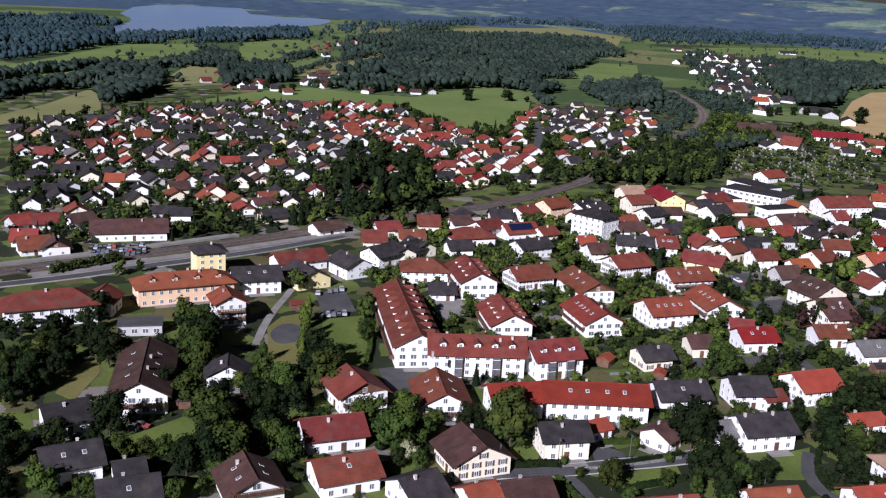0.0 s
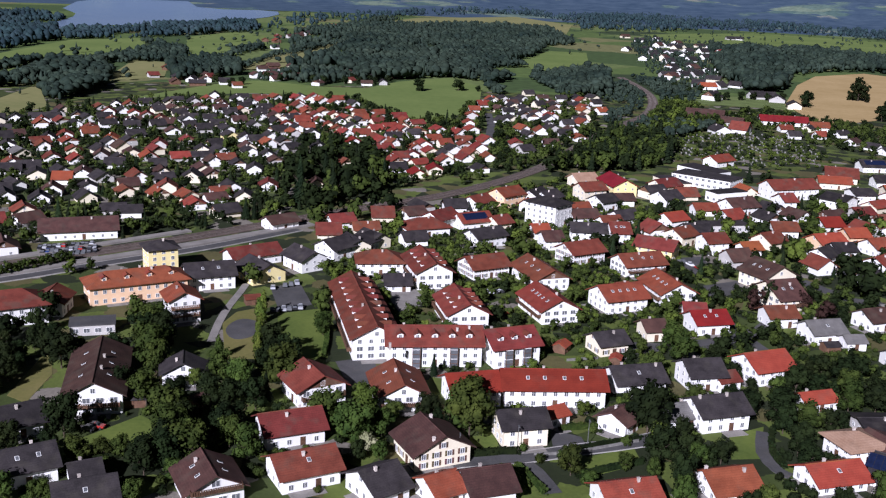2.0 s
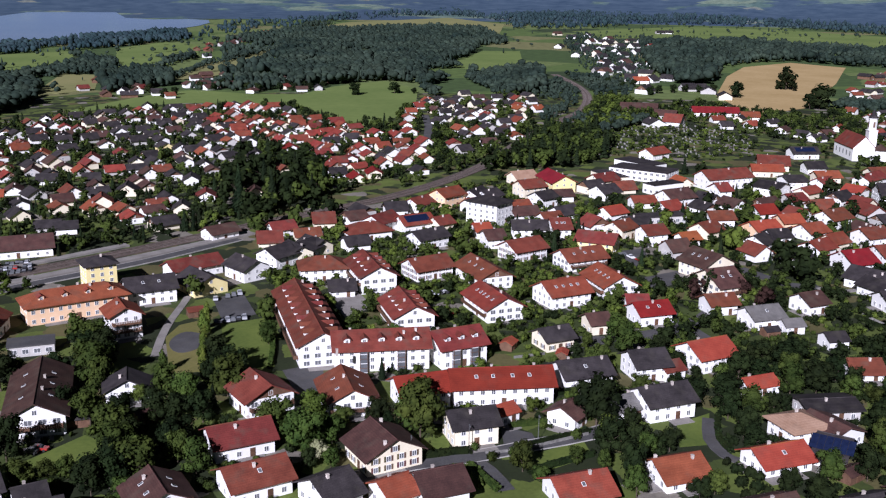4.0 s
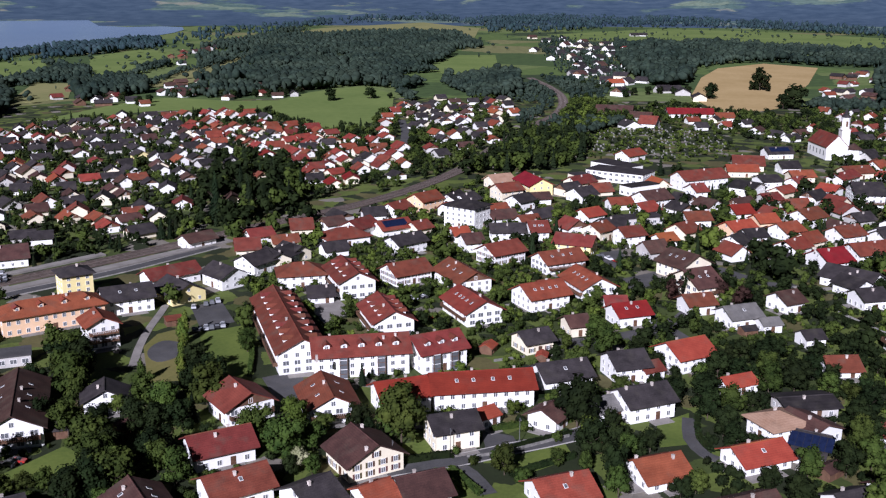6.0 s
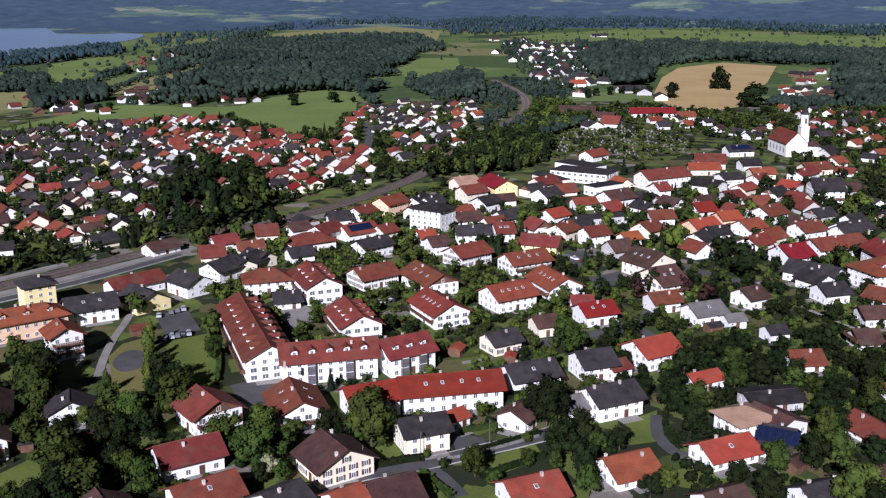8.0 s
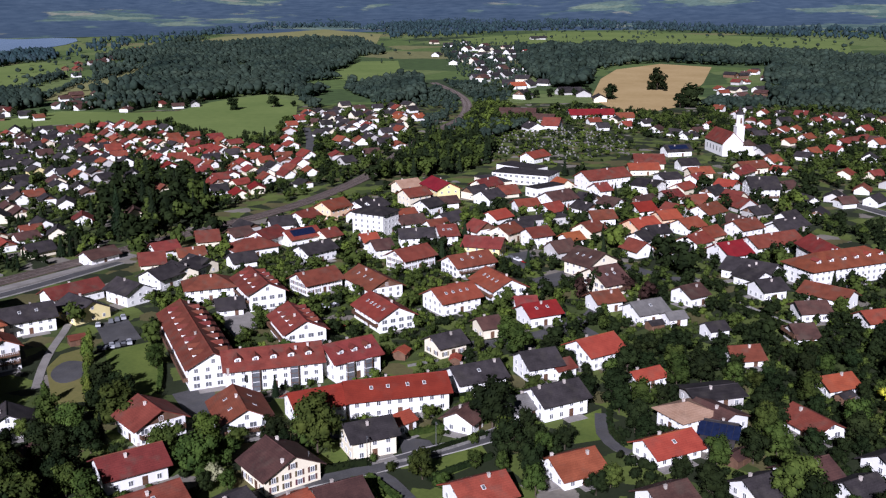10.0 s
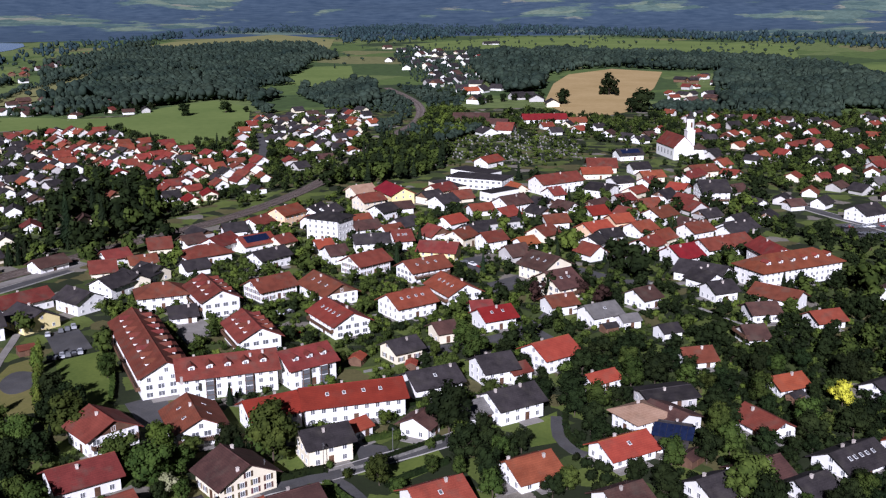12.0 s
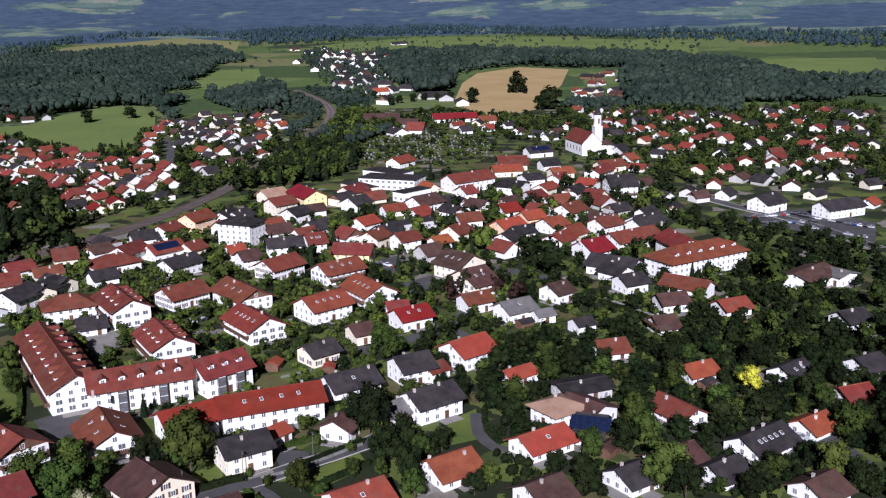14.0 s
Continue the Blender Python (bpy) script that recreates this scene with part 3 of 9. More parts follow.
def spruce_mesh(seed, tiers, size):
    """Drooping sprays in tiers round a spire."""
    rng = random.Random(seed)
    verts, faces, normals = [], [], []
    for i in range(tiers):
        z = 0.1 + 0.88 * i / tiers
        r = 0.24 * (1.02 - z) + 0.01
        count = max(5, int(22 * (1.05 - z)))
        for j in range(count):
            a = rng.uniform(0, 6.2832)
            q = r * rng.uniform(0.7, 1.15)
            wdt = size * (0.6 + (1 - z))
            dx, dy = math.cos(a), math.sin(a)
            base = len(verts)
            verts += [(dx * q * 0.1, dy * q * 0.1, z + 0.05), (dx * q * 0.6 - dy * wdt, dy * q * 0.6 + dx * wdt, z), (dx * q, dy * q, z - 0.045 - rng.uniform(0, 0.02)), (dx * q * 0.6 + dy * wdt, dy * q * 0.6 - dx * wdt, z)]
            faces += [[base, base + 2, base + 1], [base, base + 3, base + 2]]
            normals += [Vector((dx, dy, 0.55)).normalized()[:]] * 4
    ring = len(verts)
    verts += [(math.cos(i * 1.047) * 0.13, math.sin(i * 1.047) * 0.13, 0.1) for i in range(6)] + [(0, 0, 1.0)]
    faces += [[ring + i, ring + (i + 1) % 6, ring + 6] for i in range(6)]
    normals += [Vector((math.cos(i * 1.047), math.sin(i * 1.047), 0.4)).normalized()[:] for i in range(6)] + [(0, 0, 1)]
    return verts, faces, normals


CROWNS, TRUNK = {}, trunk_mesh(random.Random(4), 0.5, 0.022, 5)


def crown_shape(form, variant, level):
    """Verts and faces of a crown one metre high; level 2 close by, 1 in the town, 0 far off."""
    seed = variant * 17 + len(form)
    if form == "broadleaf":
        return broadleaf_mesh(seed, (60, 170, 1050)[level], (0.11, 0.075, 0.034)[level], (4, 7, 15)[level])
    if form == "oak":
        return broadleaf_mesh(seed, 420, 0.07, 14, 0.12)
    if form == "column":
        return column_mesh(seed, (120, 250, 700)[level], (0.06, 0.05, 0.035)[level])
    if form == "shrub":
        return leaf_cloud(random.Random(seed), [(-0.2, 0, 0.45, 0.35, 0.45), (0.2, 0.1, 0.5, 0.38, 0.5), (0.05, -0.25, 0.35, 0.3, 0.4)], (26, 60, 220)[level], 0.12)
    return spruce_mesh(seed, (7, 11, 20)[level], (0.07, 0.05, 0.035)[level])


def crown(form, leaf, variant):
    key = (form, leaf, variant)
    if key not in CROWNS:
        me = leafy_mesh("crown", *crown_shape(form, variant, 2))
        me.materials.append(LEAF[leaf])
        CROWNS[key] = me
    return CROWNS[key]


TREE_WORDS = {"green": "green", "light": "bright light-green", "dark": "dark green", "needle": "dark", "copper": "dark copper-leaved", "blossom": "pale blossoming", "golden": "golden-yellow"}
TREES, WANTED = [], []


def tree(x, y, height, form="broadleaf", leaf="green", wide=1.0, group=""):
    TREES.append((x, y, height * 0.4 * wide))
    WANTED.append((math.hypot(x, y), x, y, height, form, leaf, wide, group))


def plant():
    """The nearest trees become things with trunk and crown; the many behind them are joined."""
    left = {"broadleaf": 290, "spruce": 110, "shrub": 120, "column": 40, "oak": 60}
    names = {"broadleaf": "tree", "column": "poplar", "shrub": "bush", "spruce": "spruce", "oak": "field_tree"}
    kinds = list(LEAF)
    shapes, verts, faces, normals, index, n = {}, [], [], [], [], 0
    for d, x, y, height, form, leaf, wide, group in sorted(WANTED):
        rng = random.Random(int(x * 13) * 7919 + int(y * 11))
        m = pose(x, y, 0, 0, 0, rng.uniform(0, 360)) @ Matrix.Diagonal((height * wide, height * wide * rng.uniform(0.85, 1.15), height, 1))
        variant = rng.randrange(6)
        if left[form] > 0:
            left[form] -= 1
            root = new(names[form])
            root.matrix_basis = m
            size = "tall" if height > 12 else ("small" if height < 6 else "leafy")
            what = {"broadleaf": "broadleaf garden tree", "column": "slender columnar poplar", "shrub": "rounded garden bush", "spruce": "pointed spruce tree", "oak": "broad old field tree"}[form]
            tagged(root, f"{size} {TREE_WORDS[leaf]} {what} in full leaf" if form != "spruce" else f"{size} {TREE_WORDS[leaf]} {what} with drooping branches", names[form].replace("_", " "), group)
            part("crown", crown(form, leaf, variant), None, root)
            if form != "shrub":
                part("trunk", TRUNK, None, root)
            continue
        key = (form, variant % 4, 1 if d < 420 else 0)
        if key not in shapes:
            v, f, w = crown_shape(*key)
            shapes[key] = np.array(v), [np.array(q) for q in f], np.array(w)
        v, f, w = shapes[key]
        mm = np.array(m)
        turned = w @ np.array(m.to_quaternion().to_matrix()).T
        normals.append(turned)
        verts.append(v @ mm[:3, :3].T + mm[:3, 3])
        faces += [(q + n).tolist() for q in f]
        index += [kinds.index(leaf)] * len(f)
        n += len(v)
    me = leafy_mesh("garden_trees", np.concatenate(verts).tolist(), faces, np.concatenate(normals).tolist())
    for k in kinds:
        me.materials.append(LEAF_MANY[k])
    me.polygons.foreach_set("material_index", index)
    tagged(new("garden_trees", me), "many leafy trees and bushes among the houses of the town", "trees", kind="stuff")


def inside(x, y, outline):
    odd = False
    for (x0, y0), (x1, y1) in zip(outline, outline[1:] + outline[:1]):
        if (y0 > y) != (y1 > y) and x < (x1 - x0) * (y - y0) / (y1 - y0) + x0:
            odd = not odd
    return odd


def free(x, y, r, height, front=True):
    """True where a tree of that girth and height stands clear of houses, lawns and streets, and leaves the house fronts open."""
    for hx, hy, a, l, w, top in PLOTS:
        dx, dy = x - hx, y - hy
        if dx * dx + dy * dy > 10000:
            continue
        u, v = dx * math.cos(a) + dy * math.sin(a), -dx * math.sin(a) + dy * math.cos(a)
        if abs(u) < l + r * 0.7 and abs(v) < w + r * 0.7:
            return False
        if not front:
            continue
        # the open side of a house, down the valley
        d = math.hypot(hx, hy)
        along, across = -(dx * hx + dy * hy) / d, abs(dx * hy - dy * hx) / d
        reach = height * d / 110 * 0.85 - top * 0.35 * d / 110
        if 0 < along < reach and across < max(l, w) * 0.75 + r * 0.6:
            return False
    for outline in OPEN + (LOW if height > 3.5 else []):
        if inside(x, y, outline):
            return False
    for line, half in STREETS:
        for p in line:
            if (p.x - x) ** 2 + (p.y - y) ** 2 < (half + r * 0.7) ** 2:
                return False
    return True


OPEN, STREETS = [], []
LOW = [[(165, 223), (182, 223), (181, 203), (165, 203)], [(86, 231), (101, 233), (99, 194), (82, 198)], [(22, 236), (50, 236), (60, 222), (36, 206), (24, 212)]]   # gardens with low planting only


def grove(outline, spacing, low, high, leaves="green dark green needle", seed=1, group="", front=True):
    """Single trees scattered over a plot, where houses and lawns leave room."""
    rng = random.Random(seed)
    xs, ys = [p[0] for p in outline], [p[1] for p in outline]
    count = int((max(xs) - min(xs)) * (max(ys) - min(ys)) / spacing ** 2 * 1.6)
    kinds, made = leaves.split(), 0
    for _ in range(count):
        x, y = rng.uniform(min(xs), max(xs)), rng.uniform(min(ys), max(ys))
        h, leaf = rng.uniform(low, high), rng.choice(kinds)
        form = "spruce" if leaf == "needle" else ("shrub" if h < 3.2 else "broadleaf")
        if form == "spruce":
            h *= 1.25
        r = h * (0.4 if form != "spruce" else 0.22)
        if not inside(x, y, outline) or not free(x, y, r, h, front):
            continue
        if any((x - a) ** 2 + (y - b) ** 2 < (0.62 * (r + c)) ** 2 for a, b, c in TREES):
            continue
        tree(x, y, h, form, leaf, rng.uniform(0.85, 1.2), group)
        made += 1
    return made


def woods(name, outline, spacing, low, high, label, mat=None, seed=1, fine=False, scattered=False):
    """A closed wood far off: many lumpy crowns in one mesh."""
    rng = random.Random(seed)
    ico = bmesh.new()
    bmesh.ops.create_icosphere(ico, subdivisions=1, radius=1.0)
    unit = np.array([v.co[:] for v in ico.verts])
    tri = np.array([[v.index for v in f.verts] for f in ico.faces])
    ico.free()
    nrng = np.random.RandomState(seed)
    xs, ys = [p[0] for p in outline], [p[1] for p in outline]
    verts, faces, n = [], [], 0
    x0, x1, y0, y1 = min(xs) - 20, max(xs) + 20, min(ys) - 20, max(ys) + 20
    plots = [q for q in PLOTS if x0 < q[0] < x1 and y0 < q[1] < y1]
    lines = [(p, half) for line, half in STREETS for p in line if x0 < p.x < x1 and y0 < p.y < y1]
    count = min(9000, int((max(xs) - min(xs)) * (max(ys) - min(ys)) / spacing ** 2))
    for _ in range(count):
        x, y = rng.uniform(min(xs), max(xs)), rng.uniform(min(ys), max(ys))
        if not inside(x, y, outline) or not all(abs((x - hx) * math.cos(a) + (y - hy) * math.sin(a)) > l or abs(-(x - hx) * math.sin(a) + (y - hy) * math.cos(a)) > w for hx, hy, a, l, w, top in plots):
            continue
        if not scattered and any(inside(x, y, o) for o in OPEN) or any((p.x - x) ** 2 + (p.y - y) ** 2 < (half + 3) ** 2 for p, half in lines):
            continue
        swell = noise.noise(Vector((x * 0.011, y * 0.006, seed)))
        if not scattered and swell < -0.34:
            continue
        h = rng.uniform(low, high) * (0.62 if rng.random() < 0.3 else 1) * (1 + 0.55 * swell)
        conifer = rng.random() < 0.22
        r = h * (0.24 if conifer else 0.37)
        z = 0.0
        lumps = [(0, 0, 0.5, 1.0, 0.5)] if conifer else [(nrng.uniform(-0.5, 0.5), nrng.uniform(-0.5, 0.5), nrng.uniform(0.5, 0.74), nrng.uniform(0.75, 1.1), nrng.uniform(0.22, 0.32)) for _ in range(3 if rng.random() < 0.4 else 2)] if fine else [(0, 0, 0.55, 1.0, 0.45)]
        for lx, ly, lz, lr, lh in lumps:
            v = unit * nrng.uniform(0.68, 1.26, (len(unit), 1))
            if conifer:
                v = v * (1.1 - 0.8 * (v[:, 2:3] * 0.5 + 0.5)) * [1, 1, 0] + v * [0, 0, 1]
            verts.append(v * [r * lr, r * lr, h * lh] + [x + lx * r, y + ly * r, z + h * lz])
            faces.append(tri + n)
            n += len(unit)
    if not verts:
        return None
    me = bpy.data.meshes.new(name)
    me.from_pydata(np.concatenate(verts).tolist(), [], np.concatenate(faces).tolist())
    me.materials.append(mat or WOODS)
    me.polygons.foreach_set("use_smooth", [True] * len(me.polygons))
    return tagged(new(name, me), label, "wood", kind="stuff")


# ---- the land ----
def land(x, y):
    """Level round the town, with hills far behind it."""
    r = math.hypot(x, y)
    t = min(1.0, max(0.0, (r - 3050) / 1600))
    hill = 34 + 55 * noise.noise(Vector((x * 0.0009, y * 0.0009, 3.1))) + 22 * noise.noise(Vector((x * 0.0028, y * 0.0028, 7.7)))
    return t * t * (3 - 2 * t) * max(hill + 96, 70)


def build_ground():
    bm = bmesh.new()
    radii = [60, 120, 300, 650, 1000, 1400, 1800, 2300, 2700, 3000] + [3100 + 110 * i for i in range(17)]
    turns = 240
    rings = []
    for r in radii:
        rings.append([bm.verts.new((math.sin(i * 2 * math.pi / turns) * r, math.cos(i * 2 * math.pi / turns) * r, land(math.sin(i * 2 * math.pi / turns) * r, math.cos(i * 2 * math.pi / turns) * r))) for i in range(turns)])
    c = bm.verts.new((0, 0, 0))
    for i in range(turns):
        j = (i + 1) % turns
        bm.faces.new((c, rings[0][j], rings[0][i]))
        for k, (a, b) in enumerate(zip(rings, rings[1:])):
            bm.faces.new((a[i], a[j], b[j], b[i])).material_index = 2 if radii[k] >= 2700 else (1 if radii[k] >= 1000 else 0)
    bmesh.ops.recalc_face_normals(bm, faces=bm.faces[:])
    me = mesh_of("ground", bm, GARDEN, COUNTRY, HAZED_LAND, smooth=True)
    if me.polygons[0].normal.z < 0:
        me.flip_normals()
    return tagged(new("ground", me), "green garden ground and country spreading to the hills", "ground", kind="structure")


build_ground()


def field(corners, mat, label, z=0.1, name="field"):
    OPEN.append(list(corners))
    return sheet(name, corners, z, mat, label, "field")


def railway(points):
    line = smooth_line(points, 8)
    STREETS.append((line, 5))
    bm = bmesh.new()
    ribbon(bm, line, 0, 9.0, 0, 0.45)
    root = tagged(new("railway_track", mesh_of("railway_track", bm, BALLAST)), "double railway track on brown ballast", "railway", kind="structure")
    for o in (-2.95, -1.5, 1.5, 2.95):
        bm = bmesh.new()
        ribbon(bm, line, o, 0.16, 0.4, 0.72)
        part("rail", bm, RAIL, root, "rusty steel rail")
    bm = bmesh.new()
    acc = 0.0
    for a, b in zip(line, line[1:]):
        d = (b - a).normalized()
        s = Vector((d.y, -d.x, 0))
        while acc < (b - a).length:
            p = a + d * acc
            for o in (-2.22, 2.22):
                q = p + s * o
                box(bm, -0.13, -1.3, 0.4, 0.13, 1.3, 0.56, 0, pose(q.x, q.y, 0, 0, 0, math.degrees(math.atan2(d.y, d.x))))
            acc += 3.2
        acc -= (b - a).length
    tagged(part("sleepers", bm, SLEEPER, root, "grey-brown sleepers"), kind="stuff")
    return line


# ---- church ----
def church(x, y, heading, length, width, eaves):
    root = tagged(new("church"), "white village church with red tile roof and square tower", "church")
    root.matrix_basis = pose(x, y, 0, 0, 0, heading)
    PLOTS.append((x, y, radians(heading), length / 2 + 9, width / 2 + 4, 30))
    l, w, k = length / 2, width / 2, math.tan(radians(45))
    bm = bmesh.new()
    prism(bm, [(-w, -0.3), (w, -0.3), (w, eaves), (0, eaves + w * k), (-w, eaves)], -l, l)
    part("nave_wall", bm, WALL["w"], root)
    bm = bmesh.new()
    prism(bm, [(-w - 0.5, eaves - 0.5 * k), (0, eaves + w * k), (w + 0.5, eaves - 0.5 * k), (w + 0.5, eaves - 0.5 * k + 0.4), (0, eaves + w * k + 0.4), (-w - 0.5, eaves - 0.5 * k + 0.4)], -l - 0.4, l + 0.4)
    part("nave_roof", bm, ROOF["d"], root)
    bm = bmesh.new()
    box(bm, -2.7, -2.7, 0, 2.7, 2.7, 18)
    box(bm, -3.0, -3.0, 18, 3.0, 3.0, 18.4)
    box(bm, -2.85, -2.85, 13, 2.85, 2.85, 13.4)
    bmesh.ops.create_cone(bm, cap_ends=True, segments=8, radius1=2.75, radius2=2.75, depth=7.2, matrix=pose(0, 0, 22.0, 0, 0, 22.5))
    bmesh.ops.create_cone(bm, cap_ends=True, segments=8, radius1=3.1, radius2=3.1, depth=0.4, matrix=pose(0, 0, 25.8, 0, 0, 22.5))
    tower = part("tower", bm, WALL["w"], root, "tall white bell tower", at=pose(-l * 0.25, -w - 1.6, 0))
    bm = bmesh.new()
    for z0, z1, r0, r1 in ((26.0, 27.4, 2.9, 2.5), (27.4, 28.6, 2.5, 1.1), (28.6, 29.6, 1.1, 1.0), (29.6, 31.6, 1.25, 0.1)):
        bmesh.ops.create_cone(bm, cap_ends=True, segments=8, radius1=r0, radius2=r1, depth=z1 - z0, matrix=pose(0, 0, (z0 + z1) / 2, 0, 0, 22.5))
    part("tower_roof", bm, ROOF["k"], tower, "dark domed tower roof")
    for turn in (0, 90, 180, 270):
        bm = bmesh.new()
        box(bm, -0.7, -2.62, 20.2, 0.7, -2.5, 23.8)
        part("belfry_louvre", bm, WOOD, tower, "dark belfry louvre", at=pose(0, 0, 0, 0, 0, turn))
    bm = bmesh.new()
    bmesh.ops.create_cone(bm, cap_ends=True, segments=10, radius1=4.8, radius2=4.8, depth=7, matrix=pose(0, 0, 3.5))
    apse = part("apse", bm, WALL["w"], root, "rounded white chapel", at=pose(-l * 0.85, -w - 4.5, 0))
    bm = bmesh.new()
    bmesh.ops.create_cone(bm, cap_ends=True, segments=10, radius1=5.7, radius2=0.2, depth=3.8, matrix=pose(0, 0, 8.9))
    part("apse_roof", bm, ROOF["b"], apse, "brown tile cone roof")
    for i in range(5):
        for s in (-1, 1):
            bm = bmesh.new()
            box(bm, -0.55, -0.06, 0, 0.55, 0.06, 3)
            part("window", bm, GLASS, root, at=pose((i - 2) * length / 5.5, s * (w + 0.03), 2.6))
    return root


# ---- cars ----
CAR_PAINT = [material("car_paint_" + n, c, [min(1, q * 1.1) for q in c], 1, 0.25, 3, spec=0.6) for n, c in (("white", (0.75, 0.75, 0.75)), ("silver", (0.42, 0.43, 0.45)), ("black", (0.02, 0.02, 0.022)), ("red", (0.32, 0.025, 0.02)), ("blue", (0.03, 0.06, 0.2)), ("grey", (0.12, 0.125, 0.13)))]
CAR_WORDS = ["white", "silver", "black", "red", "blue", "dark grey"]
TYRE = material("tyre_rubber", (0.015, 0.015, 0.015), (0.03, 0.03, 0.03), 1, 0.9, 4)


def car_meshes():
    out = []
    for paint in CAR_PAINT:
        bm = bmesh.new()
        prism(bm, [(-2.15, 0.35), (2.1, 0.35), (2.15, 0.75), (1.0, 0.95), (-1.95, 0.98), (-2.2, 0.7)], -0.86, 0.86)
        prism(bm, [(-1.75, 0.97), (1.0, 0.94), (0.95, 0.97), (-1.74, 1.0)], -0.8, 0.8)
        prism(bm, [(-1.1, 1.42), (0.1, 1.44), (0.0, 1.5), (-1.05, 1.48)], -0.62, 0.62)
        bmesh.ops.bevel(bm, geom=bm.edges[:], offset=0.05, segments=1, affect="EDGES")
        out.append(mesh_of("body", bm, paint))
    bm = bmesh.new()
    prism(bm, [(-1.72, 0.96), (0.95, 0.94), (0.12, 1.45), (-1.12, 1.43)], -0.7, 0.7)
    glass = mesh_of("cabin_glass", bm, GLASS)
    bm = bmesh.new()
    bmesh.ops.create_cone(bm, cap_ends=True, segments=12, radius1=0.33, radius2=0.33, depth=0.22, matrix=pose(0, 0, 0, 0, 90, 0))
    return out, glass, mesh_of("wheel", bm, TYRE)


CAR_BODY, CAR_GLASS, CAR_WHEEL = car_meshes()


def car(x, y, heading, colour=0):
    root = tagged(new("car"), f"{CAR_WORDS[colour]} parked car on the asphalt", "car", "parked cars")
    root.matrix_basis = pose(x, y, 0.13, 0, 0, heading)
    part("body", CAR_BODY[colour], None, root)
    part("cabin_glass", CAR_GLASS, None, root)
    for dx in (-0.8, 0.8) if math.hypot(x, y) < 350 else ():
        for dy in (-1.35, 1.3):
            part("wheel", CAR_WHEEL, None, root, at=pose(dx, dy, 0.33))
    return root


def car_row(x, y, dx, dy, count, heading, seed):
    rng = random.Random(seed)
    for i in range(count):
        if rng.random() < 0.78:
            car(x + dx * i, y + dy * i, heading + rng.uniform(-3, 3) + 180 * rng.randrange(2), rng.choice((0, 1, 1, 2, 2, 5, 5, 1, 2, 4, 3)))


# ---- hedges, walls, small garden things ----
def hedge(points, height=1.5, width=1.1, leaf="green"):
    """A clipped hedge along a line, with a leafy surface."""
    line = smooth_line(points, 1.2)
    rng = random.Random(int(points[0][0] * 10))
    verts, faces = [], []
    for p in line:
        for _ in range(26):
            c = Vector((p.x + rng.uniform(-0.7, 0.7), p.y + rng.uniform(-0.7, 0.7), rng.uniform(0.1, height)))
            n = Vector((rng.gauss(0, 1), rng.gauss(0, 1), rng.gauss(0.4, 1))).normalized()
            a = n.orthogonal().normalized() * rng.uniform(0.2, 0.42)
            b = n.cross(a)
            k = len(verts)
            verts += [tuple(c - a), tuple(c - b), tuple(c + a), tuple(c + b)]
            faces.append([k, k + 1, k + 2, k + 3])
    bm = bmesh.new()
    ribbon(bm, line, 0, width, 0, height * 0.9)
    for q in bm.verts:
        q.co += Vector((rng.uniform(-0.12, 0.12), rng.uniform(-0.12, 0.12), rng.uniform(-0.1, 0.1) if q.co.z > 0.3 else 0))
    me = mesh_of("core", bm, LEAF[leaf])
    root = tagged(new("hedge", me), "clipped green garden hedge", "hedge")
    lm = bpy.data.meshes.new("leaves")
    lm.from_pydata(verts, [], faces)
    lm.materials.append(LEAF[leaf])
    part("leaves", lm, None, root)
    return root


def garden_wall(points, height=1.2):
    bm = bmesh.new()
    ribbon(bm, smooth_line(points, 3), 0, 0.3, 0, height)
    return tagged(new("garden_wall", mesh_of("garden_wall", bm, STONE)), "low grey stone garden wall", "wall")


def shed(x, y, heading, length, width, height, roof="d"):
    root = tagged(new("garden_shed"), f"small timber garden shed with {ROOF_WORDS[roof]}", "shed", "garden sheds")
    root.matrix_basis = pose(x, y, 0, 0, 0, heading)
    PLOTS.append((x, y, radians(heading), length / 2, width / 2, height + 1))
    l, w = length / 2, width / 2
    bm = bmesh.new()
    prism(bm, [(-w, -0.1), (w, -0.1), (w, height), (0, height + w * 0.5), (-w, height)], -l, l)
    part("wall", bm, WALL["n"], root)
    bm = bmesh.new()
    prism(bm, [(-w - 0.4, height - 0.2), (0, height + w * 0.5), (w + 0.4, height - 0.2), (w + 0.4, height - 0.05), (0, height + w * 0.5 + 0.15), (-w - 0.4, height - 0.05)], -l - 0.3, l + 0.3)
    part("roof", bm, ROOF[roof], root)
    part("door", DOOR_MESH, None, root, at=pose(0, -w - 0.03, 0.05))
    return root


def gravestones(outline, seed=5):
    """Rows of small stones in the churchyard."""
    rng = random.Random(seed)
    xs, ys = [p[0] for p in outline], [p[1] for p in outline]
    bm = bmesh.new()
    y = min(ys)
    while y < max(ys):
        x = min(xs)
        while x < max(xs):
            px, py = x + rng.uniform(-0.8, 0.8), y + rng.uniform(-0.8, 0.8)
            if inside(px, py, outline) and rng.random() < 0.5:
                h, w = rng.uniform(0.7, 1.3), rng.uniform(0.3, 0.6)
                box(bm, px - w, py - 0.15, 0, px + w, py + 0.15, h)
                box(bm, px - w, py - 1.9, 0, px + w, py - 0.15, 0.15)
            x += 4.5
        y += 7
    return tagged(new("gravestones", mesh_of("gravestones", bm, STONE)), "rows of grey gravestones among shrubs", "gravestones", kind="stuff")


